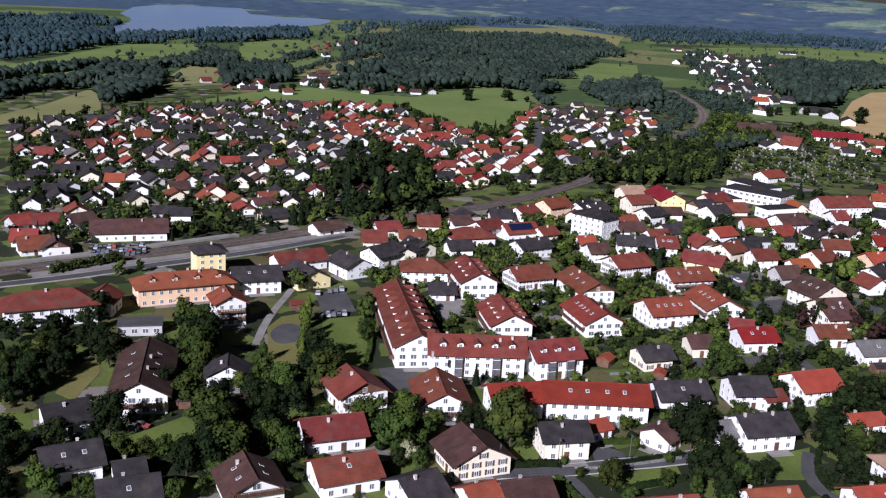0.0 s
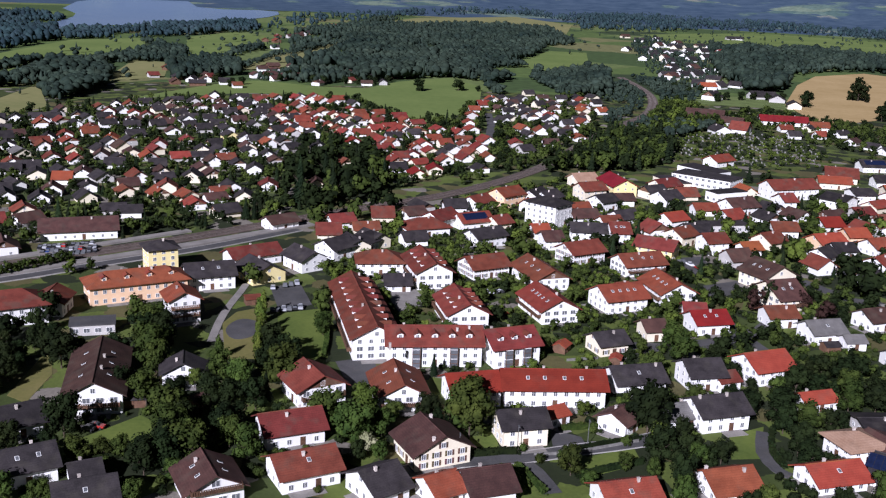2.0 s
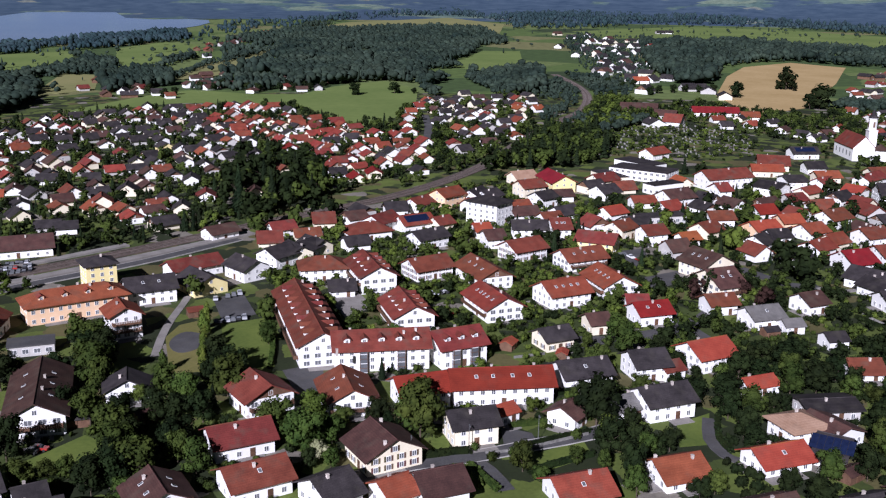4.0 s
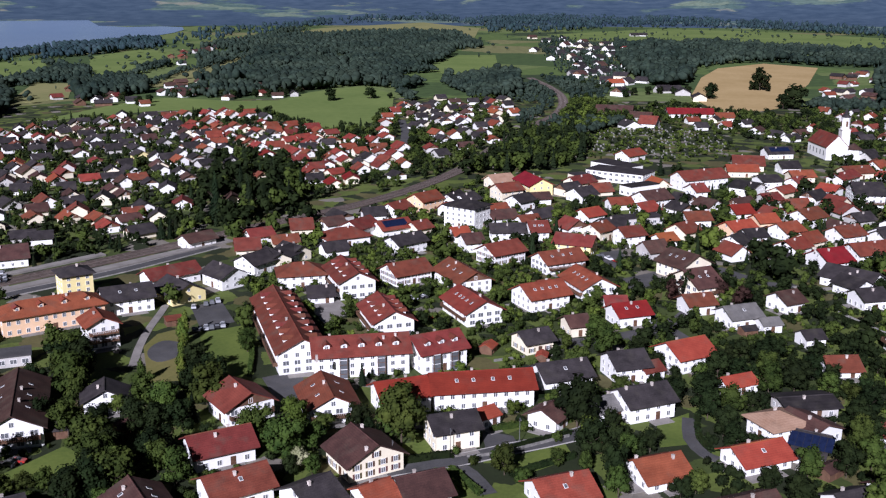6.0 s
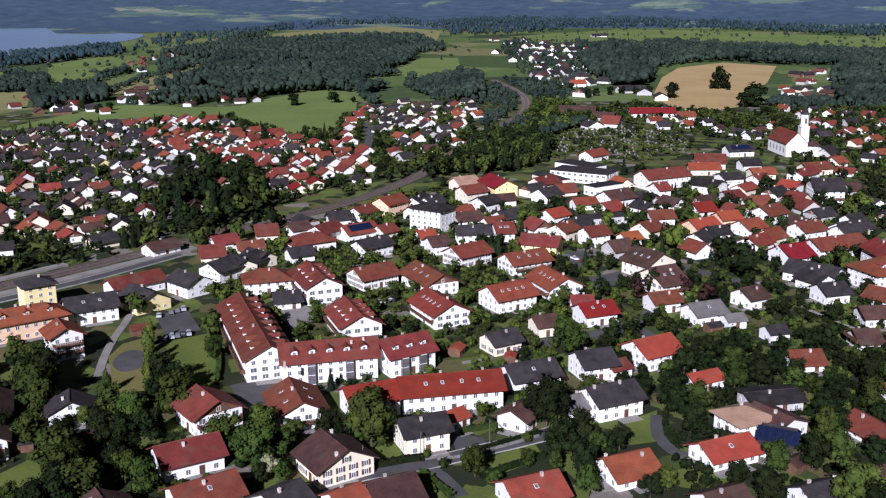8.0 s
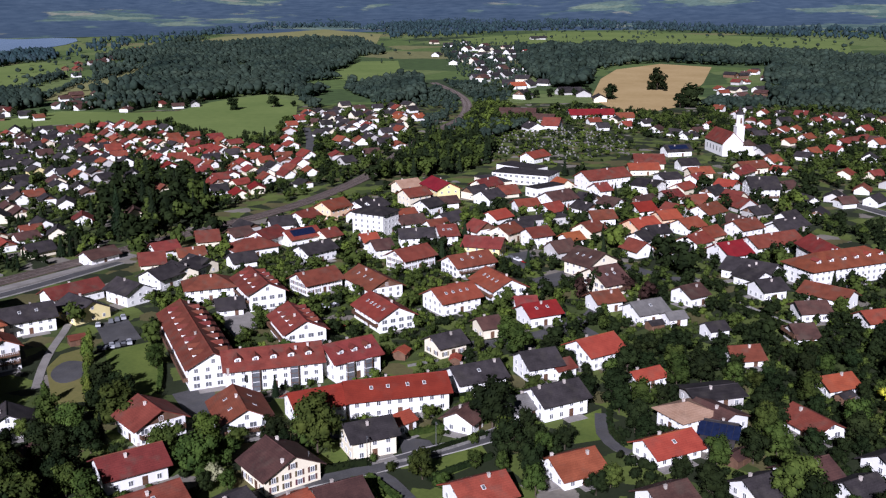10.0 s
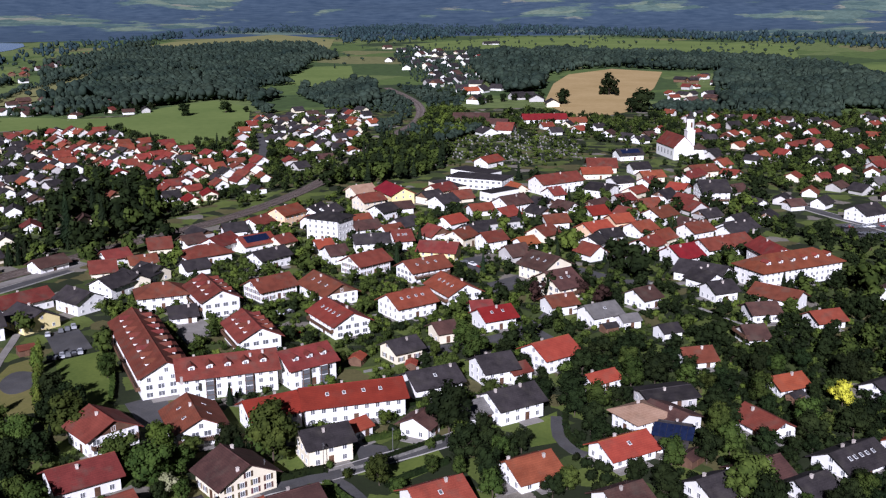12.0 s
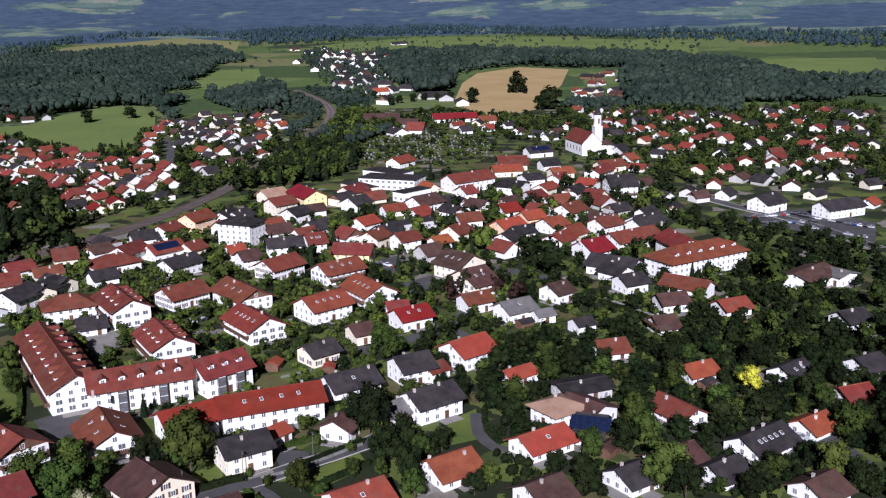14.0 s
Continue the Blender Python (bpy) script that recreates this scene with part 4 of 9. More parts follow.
def platform(points, offset, width, length_from=0):
    line = smooth_line(points, 8)
    bm = bmesh.new()
    ribbon(bm, line, offset, width, 0, 0.8)
    return tagged(new("platform", mesh_of("platform", bm, PAVING)), "long pale railway platform", "platform", kind="structure")


def lamp_post(x, y, height=7.0):
    root = tagged(new("street_lamp"), "slim grey metal street lamp", "street lamp", "street lamps")
    root.matrix_basis = pose(x, y, 0)
    bm = bmesh.new()
    bmesh.ops.create_cone(bm, cap_ends=True, segments=8, radius1=0.11, radius2=0.06, depth=height, matrix=pose(0, 0, height / 2))
    part("pole", bm, METAL, root)
    bm = bmesh.new()
    box(bm, -0.15, -1.3, height - 0.08, 0.15, 0.1, height + 0.08)
    part("lamp_head", bm, METAL, root)
    return root



# ---- fields, water and woods ----
field([(-214.4, 851.5), (-169.0, 967.3), (-129.5, 1020.1), (-64.0, 985.1), (-22.6, 986.4), (9.2, 1058.2), (63.2, 1110.7), (92.8, 1031.5), (80.3, 912.6), (46.2, 784.8), (24.4, 766.1), (-0.7, 817.0), (-39.2, 896.5), (-83.8, 921.6), (-130.7, 913.1), (-172.5, 879.4)], MEADOW, "broad green meadow behind the houses", 0.13)
field([(-316.4, 717.1), (-307.9, 798.3), (-311.7, 925.5), (-258.3, 784.8), (-275.6, 712.9), (-300.5, 680.3)], HAY, "pale mown meadow", 0.16)
field([(-271.9, 1004.0), (-292.7, 1191.1), (-248.5, 1172.8), (-222.4, 1023.8), (-248.3, 987.5)], HAY, "pale mown meadow", 0.19)
field([(-309.9, 1587.3), (-267.6, 1749.8), (-201.9, 1693.0), (-176.3, 1478.1), (-194.8, 1271.7), (-256.0, 1309.3)], MEADOW, "green meadow", 0.22)
field([(-169.0, 1102.7), (-148.3, 1327.8), (-76.1, 1695.5), (-77.1, 1467.7), (-91.0, 1290.3), (-127.8, 1144.6)], HAY, "light green sloping meadow", 0.25)
field([(-53.4, 2190.1), (57.7, 2551.4), (342.1, 2879.8), (437.3, 2511.4), (352.8, 2085.1), (321.7, 2277.0), (151.5, 2320.6), (26.9, 2191.6)], HAY, "light green field strip", 0.28)
field([(-454.8, 1038.0), (-441.4, 1456.0), (-361.1, 1537.0), (-316.2, 1351.2), (-380.7, 1151.6), (-425.0, 969.0)], MEADOW, "green meadow strip", 0.31)
field([(149.8, 1322.1), (243.3, 1582.1), (299.9, 1577.9), (256.7, 1323.4), (190.5, 1227.6)], MEADOW, "green meadow between woods", 0.34)
field([(382.3, 971.4), (473.9, 1174.2), (548.0, 1303.4), (646.1, 1376.5), (686.4, 1297.9), (564.7, 1085.6), (427.6, 873.4), (379.9, 840.1), (365.1, 866.9)], WHEAT, "ripe golden-brown grain field", 0.37)
field([(527.0, 2186.3), (867.6, 2451.3), (1048.7, 2331.2), (1268.4, 1851.4), (1019.5, 1455.8), (924.8, 1698.3), (781.8, 1917.4), (541.5, 1987.7)], MEADOW, "long green meadow strip", 0.4)
field([(1003.9, 1337.1), (1190.7, 1248.2), (905.8, 916.1), (874.8, 1058.0)], MEADOW, "green hillside meadow", 0.43)
field([(1081.1, 4999.6), (1214.4, 4969.2), (1501.8, 4890.0), (1399.9, 4473.5), (995.0, 4169.6)], MEADOW, "far green field", 0.46)
field([(1952.0, 4728.2), (2095.1, 4666.5), (2033.0, 4186.0), (1702.4, 3789.7)], MEADOW, "far green field", 0.49)
field([(-400.6, 912.4), (-389.6, 1014.3), (-364.7, 1102.4), (-327.9, 1077.8), (-347.0, 963.0), (-368.0, 836.8)], MEADOW, "green meadow", 0.52)
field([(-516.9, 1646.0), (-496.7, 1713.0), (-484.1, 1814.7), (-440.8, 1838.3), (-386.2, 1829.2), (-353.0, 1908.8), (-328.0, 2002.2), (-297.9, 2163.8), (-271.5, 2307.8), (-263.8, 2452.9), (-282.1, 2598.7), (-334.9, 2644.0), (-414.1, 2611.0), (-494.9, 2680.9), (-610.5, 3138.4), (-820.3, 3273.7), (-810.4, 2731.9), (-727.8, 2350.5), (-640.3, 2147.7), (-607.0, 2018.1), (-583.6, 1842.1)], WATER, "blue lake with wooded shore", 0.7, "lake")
field([(-35.0, 318.2), (-20.8, 324.8), (-16.1, 280.3), (-25.7, 278.3), (-31.3, 292.5)], LAWN, "mown green park lawn", 0.042, "lawn")
field([(-51.1, 307.7), (-48.3, 319.1), (-41.2, 324.2), (-38.3, 296.5), (-35.7, 278.1), (-45.4, 277.0)], OLIVE, "worn lawn beside a path", 0.048, "lawn")
field([(-70.9, 224.8), (-60.2, 238.1), (-53.7, 232.6), (-50.9, 217.7), (-65.5, 214.5)], LAWN, "garden lawn", 0.054, "lawn")
field([(-96.8, 248.7), (-97.0, 284.8), (-90.0, 263.6), (-90.5, 244.3)], OLIVE, "dry sloping lawn", 0.060, "lawn")
field([(-103.7, 231.2), (-97.9, 235.2), (-92.9, 224.7), (-98.7, 219.1)], LAWN, "garden lawn", 0.066, "lawn")
field([(46.4, 217.6), (61.7, 225.0), (61.9, 216.2), (47.7, 208.8)], LAWN, "garden lawn behind a hedge", 0.030, "lawn")
field([(26.7, 213.5), (32.0, 214.4), (33.7, 211.2), (36.0, 202.9), (27.8, 202.5)], LAWN, "garden lawn beside the lane", 0.036, "lawn")
field([(25.5, 234.5), (28.4, 236.4), (28.6, 220.8), (23.8, 219.6)], LAWN, "garden lawn", 0.042, "lawn")
field([(88.0, 232.1), (98.9, 237.8), (91.8, 219.6), (84.2, 219.0)], LAWN, "garden lawn", 0.048, "lawn")
field([(-151.3, 469.5), (-136.6, 479.8), (-126.4, 452.1), (-141.7, 442.7)], LAWN, "lawn beyond the railway", 0.054, "lawn")
field([(-40.5, 346.7), (-30.7, 353.1), (-24.4, 328.4), (-34.6, 320.5)], ASPHALT, "asphalt car park", 0.09, "yard")
field([(-13.7, 277.0), (-2.4, 281.8), (-1.3, 260.9), (-9.0, 258.6)], ASPHALT, "asphalt yard", 0.09, "yard")
field([(-1.7, 347.7), (8.5, 357.5), (15.0, 334.2), (5.6, 321.0)], PAVING, "paved courtyard", 0.09, "yard")
field([(-43.6 + 5.6 * math.cos(i * 0.314), 303.2 + 9.2 * math.sin(i * 0.314) * (1 + 0.08 * math.cos(i * 0.9))) for i in range(20)], ASPHALT, "round asphalt play court", 0.09, "yard")
field([(121.4, 400.7), (132.1, 403.4), (129.6, 380.8), (116.1, 374.9)], ASPHALT, "asphalt car park", 0.09, "yard")
field([(120.0, 361.9), (140.5, 371.7), (141.4, 361.6), (116.3, 343.7)], ASPHALT, "asphalt car park", 0.09, "yard")
field([(312.8, 410.1), (349.7, 407.7), (359.5, 367.7), (327.7, 334.0), (317.0, 368.5), (302.9, 387.7)], ASPHALT, "large car park", 0.09, "yard")
field([(-136.1, 390.1), (-117.2, 398.6), (-109.9, 380.4), (-128.4, 371.1)], PAVING, "station forecourt", 0.09, "yard")
field([(166.7, 192.8), (176.6, 192.4), (172.8, 171.3), (164.5, 162.6), (164.6, 175.0), (163.7, 185.2)], ASPHALT, "asphalt drive between houses", 0.09, "yard")
field([(125.9, 246.8), (137.0, 247.0), (143.1, 239.8), (135.9, 236.0), (125.7, 241.4)], ASPHALT, "asphalt yard", 0.09, "yard")
field([(42.5, 234.1), (49.8, 229.8), (50.3, 224.3), (41.7, 222.5)], ASPHALT, "drive", 0.09, "yard")

# ---- railway and streets ----
TRACK = railway([(-170.3, 339.6), (-151.8, 354.6), (-113.2, 384.7), (-73.0, 418.4), (-19.0, 467.8), (38.5, 519.4), (91.8, 596.0), (140.7, 705.2), (181.3, 787.6), (219.2, 859.9), (250.5, 963.8), (264.9, 1065.6), (269.3, 1192.6)])
STREETS.append((smooth_line([(-4.1, 205.8), (8.1, 211.1), (18.4, 215.3), (32.4, 217.8), (48.7, 223.0), (63.7, 227.6), (80.8, 236.9)]), 2.75))
road("road", [(-4.1, 205.8), (8.1, 211.1), (18.4, 215.3), (32.4, 217.8), (48.7, 223.0), (63.7, 227.6), (80.8, 236.9)], 5.5, ASPHALT, "narrow asphalt street", 0.115, True)
STREETS.append((smooth_line([(32.3, 217.3), (35.6, 211.3), (38.3, 201.0)]), 2.25))
road("road", [(32.3, 217.3), (35.6, 211.3), (38.3, 201.0)], 4.5, ASPHALT, "narrow asphalt lane", 0.130, False)
STREETS.append((smooth_line([(-51.7, 290.7), (-52.3, 307.5), (-51.7, 324.4), (-50.1, 340.0), (-49.4, 350.0)]), 1.3))
road("path", [(-51.7, 290.7), (-52.3, 307.5), (-51.7, 324.4), (-50.1, 340.0), (-49.4, 350.0)], 2.6, PAVING, "pale curving footpath", 0.145, False)
STREETS.append((smooth_line([(73.7, 290.2), (97.4, 297.6), (119.6, 307.8), (133.0, 323.2)]), 2.75))
road("road", [(73.7, 290.2), (97.4, 297.6), (119.6, 307.8), (133.0, 323.2)], 5.5, ASPHALT, "asphalt street", 0.160, False)
STREETS.append((smooth_line([(77.5, 295.7), (95.8, 295.1), (109.5, 301.5), (121.6, 312.5)]), 2.75))
road("road", [(77.5, 295.7), (95.8, 295.1), (109.5, 301.5), (121.6, 312.5)], 5.5, ASPHALT, "asphalt street", 0.175, False)
STREETS.append((smooth_line([(114.6, 329.3), (116.6, 304.8), (118.9, 291.5)]), 2.5))
road("road", [(114.6, 329.3), (116.6, 304.8), (118.9, 291.5)], 5, ASPHALT, "asphalt street", 0.190, False)
STREETS.append((smooth_line([(161.3, 371.1), (171.7, 348.0), (181.7, 345.2)]), 3.0))
road("road", [(161.3, 371.1), (171.7, 348.0), (181.7, 345.2)], 6, ASPHALT, "asphalt street", 0.205, False)
STREETS.append((smooth_line([(97.4, 234.4), (93.2, 222.7), (93.6, 213.7), (95.7, 210.6)]), 2.0))
road("path", [(97.4, 234.4), (93.2, 222.7), (93.6, 213.7), (95.7, 210.6)], 3.2, ASPHALT, "narrow grey garden lane", 0.220, False)
STREETS.append((smooth_line([(180.9, 343.7), (184.6, 337.8), (193.6, 339.7), (199.4, 335.2)]), 1.5))
road("path", [(180.9, 343.7), (184.6, 337.8), (193.6, 339.7), (199.4, 335.2)], 3, PAVING, "pale curved footpath", 0.235, False)
STREETS.append((smooth_line([(46.4, 620.2), (65.3, 679.4), (76.4, 759.9), (80.7, 832.5)]), 3.0))
road("road", [(46.4, 620.2), (65.3, 679.4), (76.4, 759.9), (80.7, 832.5)], 6, ASPHALT, "village street", 0.250, False)
STREETS.append((smooth_line([(-67.7, 609.7), (-60.1, 665.7), (-50.0, 719.6), (-33.3, 769.7)]), 3.0))
road("road", [(-67.7, 609.7), (-60.1, 665.7), (-50.0, 719.6), (-33.3, 769.7)], 6, ASPHALT, "village street", 0.265, False)
STREETS.append((smooth_line([(-154.8, 333.1), (-128.9, 350.7), (-105.0, 370.3), (-71.3, 397.0), (-38.1, 430.1)]), 3.5))
road("road", [(-154.8, 333.1), (-128.9, 350.7), (-105.0, 370.3), (-71.3, 397.0), (-38.1, 430.1)], 5.5, ASPHALT, "station road", 0.280, True)
STREETS.append((smooth_line([(324.1, 330.2), (328.5, 382.3), (323.4, 424.3), (321.2, 460.7)]), 3.5))
road("road", [(324.1, 330.2), (328.5, 382.3), (323.4, 424.3), (321.2, 460.7)], 7, ASPHALT, "main road", 0.295, True)
STREETS.append((smooth_line([(240.3, 501.6), (266.6, 515.0), (267.9, 486.5), (260.8, 456.9)]), 2.5))
road("road", [(240.3, 501.6), (266.6, 515.0), (267.9, 486.5), (260.8, 456.9)], 5, PAVING, "village street", 0.310, False)

# ---- houses near the foot of the view ----
house(-119.1, 304.8, 26, 27.0, 13, 6.56, "d", "w", 2, hip=True)
house(-106.4, 315.4, 90, 11.1, 10, 4.92, "d", "w", 2)
house(-84.1, 333.4, 26, 32.0, 12, 6.56, "r", "a", 2, hip=True, dormers=4, chimneys=3)
house(-82.4, 363.3, 26, 10.5, 10, 9.84, "k", "y", 2, slope=20, hip=True)
house(-62.1, 347.8, 20, 16.0, 12, 5.33, "k", "w", 2, sky=2)
house(-64.6, 312.2, -67, 10.4, 9.5, 7.79, "r", "w", 2, balcony=1)
house(-74.7, 253.5, -79, 31.9, 14, 5.33, "b", "w", 2, balcony=1, chimneys=2, sky=3)
house(-53.9, 260.5, -80, 8.1, 11, 4.1, "k", "w", 2)
house(-87.1, 229.0, 33, 9.6, 11, 3.69, "k", "w", 2)
house(-77.6, 206.0, 29, 11.7, 11, 4.1, "k", "w", 2, sky=2)
house(-64.0, 203.9, 25, 6.5, 7, 3, "k", "w", 2)
house(-60.8, 192.9, 22, 11.4, 11, 3.69, "k", "w", 2, sky=1)
house(-36.6, 199.5, -66, 12.2, 12, 4.1, "b", "w", 2, balcony=1, sky=2)
house(-22.0, 227.4, 21, 14.1, 11, 4.1, "d", "w", 2, chimneys=2)
house(-17.1, 206.7, 25, 13.4, 11, 4.1, "d", "w", 2, sky=1)
house(-18.2, 252.2, -63, 12.4, 13, 4.92, "d", "w", 2, balcony=1, clad=1)
house(4.3, 251.1, -81, 16.8, 13, 4.51, "d", "w", 2, balcony=1, sky=2)
house(-0.5, 200.1, 35, 8.5, 12, 3.69, "k", "w", 2)
house(-6.7, 306.3, -80, 55.0, 14, 6.97, "d", "w", 2, dormers=8, chimneys=3, balcony=2)
house(14.6, 281.0, 3, 27.2, 13, 6.97, "d", "w", 2, dormers=5, chimneys=3, bays=2)
house(36.8, 282.3, 20, 14.7, 13, 6.4, "d", "w", 2, dormers=3, chimneys=2, bays=2)
house(23.7, 251.5, 13, 13.2, 11, 5.08, "R", "w", 2, sky=1)
house(45.6, 252.8, 1, 26.8, 11.5, 5.66, "R", "w", 2, sky=4, chimneys=2)
house(70.1, 261.7, 12, 14.1, 11, 4.1, "k", "w", 2, chimneys=2, sky=1)
house(34.0, 228.4, 12, 11.2, 9.5, 5.49, "k", "c", 2)
house(12.0, 218.4, -67, 12.4, 14, 4.51, "b", "c", 2, shutters=1, chimneys=2)
house(86.3, 239.8, 15, 13.5, 11, 4.92, "k", "w", 2, chimneys=2)
house(89.9, 265.4, 9, 10.0, 11, 4.92, "k", "w", 2)
house(110.3, 271.8, 19, 12.8, 12, 4.92, "o", "w", 2)
house(117.3, 251.0, 16, 10.0, 7, 2.7, "o", "w", 2)
house(77.6, 203.2, 14, 11.0, 11, 3.0, "r", "w", 2, chimneys=2)
house(22.9, 199.6, 17, 10.0, 11, 4.1, "b", "w", 2)
house(12.9, 198.4, 30, 6.5, 9, 3.69, "r", "w", 2)
house(53.5, 196.8, 14, 12.0, 11, 3.0, "r", "w", 2, sky=1)
house(59.9, 234.8, 48, 6.5, 8, 3.69, "b", "w", 2)
house(76.9, 240.3, 18, 6.5, 8, 3, "g", "w", 2)
house(153.0, 260.0, -4, 8.8, 9.5, 2.7, "d", "w", 2)
house(179.9, 271.8, -6, 6.5, 10, 3.3, "b", "w", 2, balcony=1)
house(166.1, 233.0, 6, 9.2, 8, 2.8, "o", "w", 2)
house(115.6, 221.8, 15, 10.5, 10.0, 4.5, "t", "w", 2, slope=22, hip=True)
house(103.6, 207.6, 14, 13.0, 9.5, 3.0, "o", "w", 2, sky=1)
house(118.8, 209.5, -38, 6.5, 11, 3.3, "k", "w", 2, solar=6)
house(129.5, 234.8, 1, 13.8, 10, 3.2, "k", "g", 2, slope=12)
house(123.0, 220.4, -69, 11.2, 12, 3.2, "b", "w", 2, slope=20)
house(145.2, 211.2, -80, 13.0, 9.0, 2.6, "d", "w", 2, balcony=2)
house(153.4, 187.5, 16, 14.5, 11.0, 2.3, "k", "w", 2, sky=5, chimneys=2)
house(171.5, 190.4, 15, 9.0, 8.5, 2.3, "o", "w", 2, chimneys=2)
house(194.3, 201.3, 0, 8.5, 10, 2.4, "r", "w", 2)
house(190.8, 222.1, 17, 9.6, 10, 2.4, "k", "w", 2, sky=2)
house(128.7, 187.5, 12, 10.5, 10.5, 2.3, "b", "w", 2, sky=1)
house(92.4, 183.9, 14, 9.0, 10.5, 2.8, "b", "w", 2)
house(149.8, 162.7, 15, 8.8, 10, 2.3, "b", "w", 2)
house(260.7, 297.6, 22, 21.3, 14, 4.1, "b", "w", 2, slope=18)
house(272.1, 294.0, -78, 8.1, 10, 4.1, "g", "w", 2, slope=12)
house(212.6, 279.9, 2, 10.3, 9, 3.0, "r", "w", 2)
house(196.0, 292.0, -6, 9.7, 9, 3.69, "b", "w", 2)
house(43.6, 237.9, 29, 6.5, 6, 3, "o", "w", 2, chimneys=0)
house(72.1, 237.1, -0, 6.5, 7, 3, "g", "w", 1, chimneys=0)
house(148.9, 297.9, 6, 6.5, 6, 2.8, "g", "w", 1, chimneys=0)
house(96.3, 263.6, 19, 6.5, 7, 3, "d", "w", 1, chimneys=0)
house(156.1, 283.5, 5, 6.5, 7, 3, "k", "w", 1, chimneys=0)
house(197.9, 333.0, -72, 10.3, 9, 4, "k", "w", 1)
house(240.1, 252.9, 3, 9.3, 10, 3.0, "k", "w", 2)
house(214.7, 218.2, 8, 8.8, 10, 2.4, "k", "w", 2)
house(135.5, 177.9, 14, 8.6, 9, 2.3, "k", "w", 2)
house(114.2, 183.2, 14, 8.5, 9.5, 2.8, "k", "w", 2)

# ---- houses round the middle of the town ----
house(15.4, 360.7, -78, 23.9, 13, 6.56, "d", "w", 2, dormers=4, balcony=2)
house(-2.2, 370.4, 5, 17.0, 12, 5.33, "d", "w", 2, hip=True)
house(4.4, 349.4, 6, 8.5, 9, 3, "k", "w", 1)
house(25.2, 316.1, -80, 20.7, 13, 5.74, "d", "w", 2, dormers=4, balcony=2)
house(37.2, 370.1, 26, 15.5, 12, 4.51, "d", "w", 2, shutters=1, chimneys=2)
house(57.6, 361.3, -73, 22.0, 13, 4.51, "d", "w", 2, clad=1, sky=3)
house(55.1, 324.6, -74, 19.9, 13, 4.92, "r", "w", 2, sky=5, balcony=2)
house(41.5, 413.4, 33, 15.1, 10, 4.92, "k", "w", 2)
house(38.4, 443.5, 25, 15.0, 11, 4.1, "r", "w", 1, solar=7)
house(23.9, 443.5, 48, 13.6, 11, 4.92, "d", "w", 1)
house(16.4, 429.9, 21, 19.2, 12, 4.1, "d", "w", 1, hip=True)
house(50.4, 441.6, 32, 7.8, 9, 4.1, "d", "c", 1)
house(66.7, 429.0, 12, 6.5, 9, 3.69, "o", "w", 1)
house(74.7, 456.2, -44, 17.0, 13, 10.25, "k", "w", 2, slope=18, hip=True)
house(69.2, 412.5, 13, 7.7, 10, 4.51, "b", "w", 1)
house(-13.1, 396.1, -64, 12.2, 10, 4.1, "k", "c", 1)
house(-5.5, 407.0, -53, 11.3, 10, 3.69, "k", "c", 1)
house(78.4, 393.2, 28, 15.8, 12, 4.92, "d", "w", 2, shutters=1)
house(87.7, 427.1, -4, 14.3, 10, 4.92, "k", "w", 2)
house(100.6, 424.3, 2, 7.6, 12, 5.74, "d", "w", 2, sky=3)
house(111.9, 401.4, -31, 15.7, 11, 5.33, "d", "y", 1)
house(98.6, 378.2, 19, 17.6, 12, 4.76, "d", "w", 2, sky=3, balcony=2)
house(101.6, 345.6, -79, 18.6, 13, 4.92, "r", "w", 2, sky=4, balcony=2)
house(81.1, 334.1, 20, 15.8, 13, 5.08, "r", "w", 2, sky=4)
house(105.9, 311.9, 11, 11.4, 10, 4.26, "R", "w", 2, sky=2)
house(144.9, 363.9, -67, 14.1, 15, 5.74, "b", "c", 2, balcony=1, sky=3)
house(140.9, 341.2, 17, 11.1, 17, 4.92, "b", "c", 2, balcony=2, sky=2)
house(128.3, 424.5, 36, 10.3, 10, 4.92, "d", "c", 1)
house(138.3, 411.7, 16, 9.8, 10, 5.74, "d", "w", 1)
house(152.6, 407.1, 17, 7.6, 8, 4, "o", "w", 1)
house(85.5, 303.6, 11, 6.5, 8, 4, "b", "c", 1)
house(132.7, 319.8, 9, 9.7, 9, 4.1, "d", "w", 1)
house(105.5, 325.3, -6, 6.5, 8, 3, "d", "w", 1)
house(68.5, 290.9, 20, 9.6, 9, 3.94, "k", "c", 2, shutters=1)
house(141.7, 305.3, 12, 11.1, 10, 4.1, "g", "w", 2, sky=1)
house(164.7, 318.5, 18, 8.0, 10, 4.1, "b", "w", 2)
house(202.3, 341.5, -55, 19.0, 12, 3.94, "k", "w", 1)
house(195.1, 317.9, 6, 9.3, 10, 4.1, "k", "w", 2)
house(207.4, 368.3, 13, 11.6, 14, 4.1, "R", "w", 1, chimneys=3)
house(231.5, 377.0, 13, 24.7, 12, 4.51, "d", "w", 1, chimneys=3)
house(230.1, 397.5, 17, 12.0, 11, 6.56, "d", "w", 1, chimneys=3)
house(256.7, 406.1, 19, 17.2, 11, 3.69, "k", "w", 1)
house(234.2, 332.4, 10, 40.0, 16, 7.38, "r", "w", 2, hip=True, dormers=6)
house(238.4, 349.9, 83, 21.1, 12, 7.38, "r", "w", 1)
house(211.6, 304.9, -60, 16.8, 10, 4, "d", "w", 1)
house(-51.0, 378.0, 34, 19.6, 10, 4.1, "d", "w", 1)
house(-45.6, 357.5, -56, 14.9, 13, 3.69, "k", "y", 1)
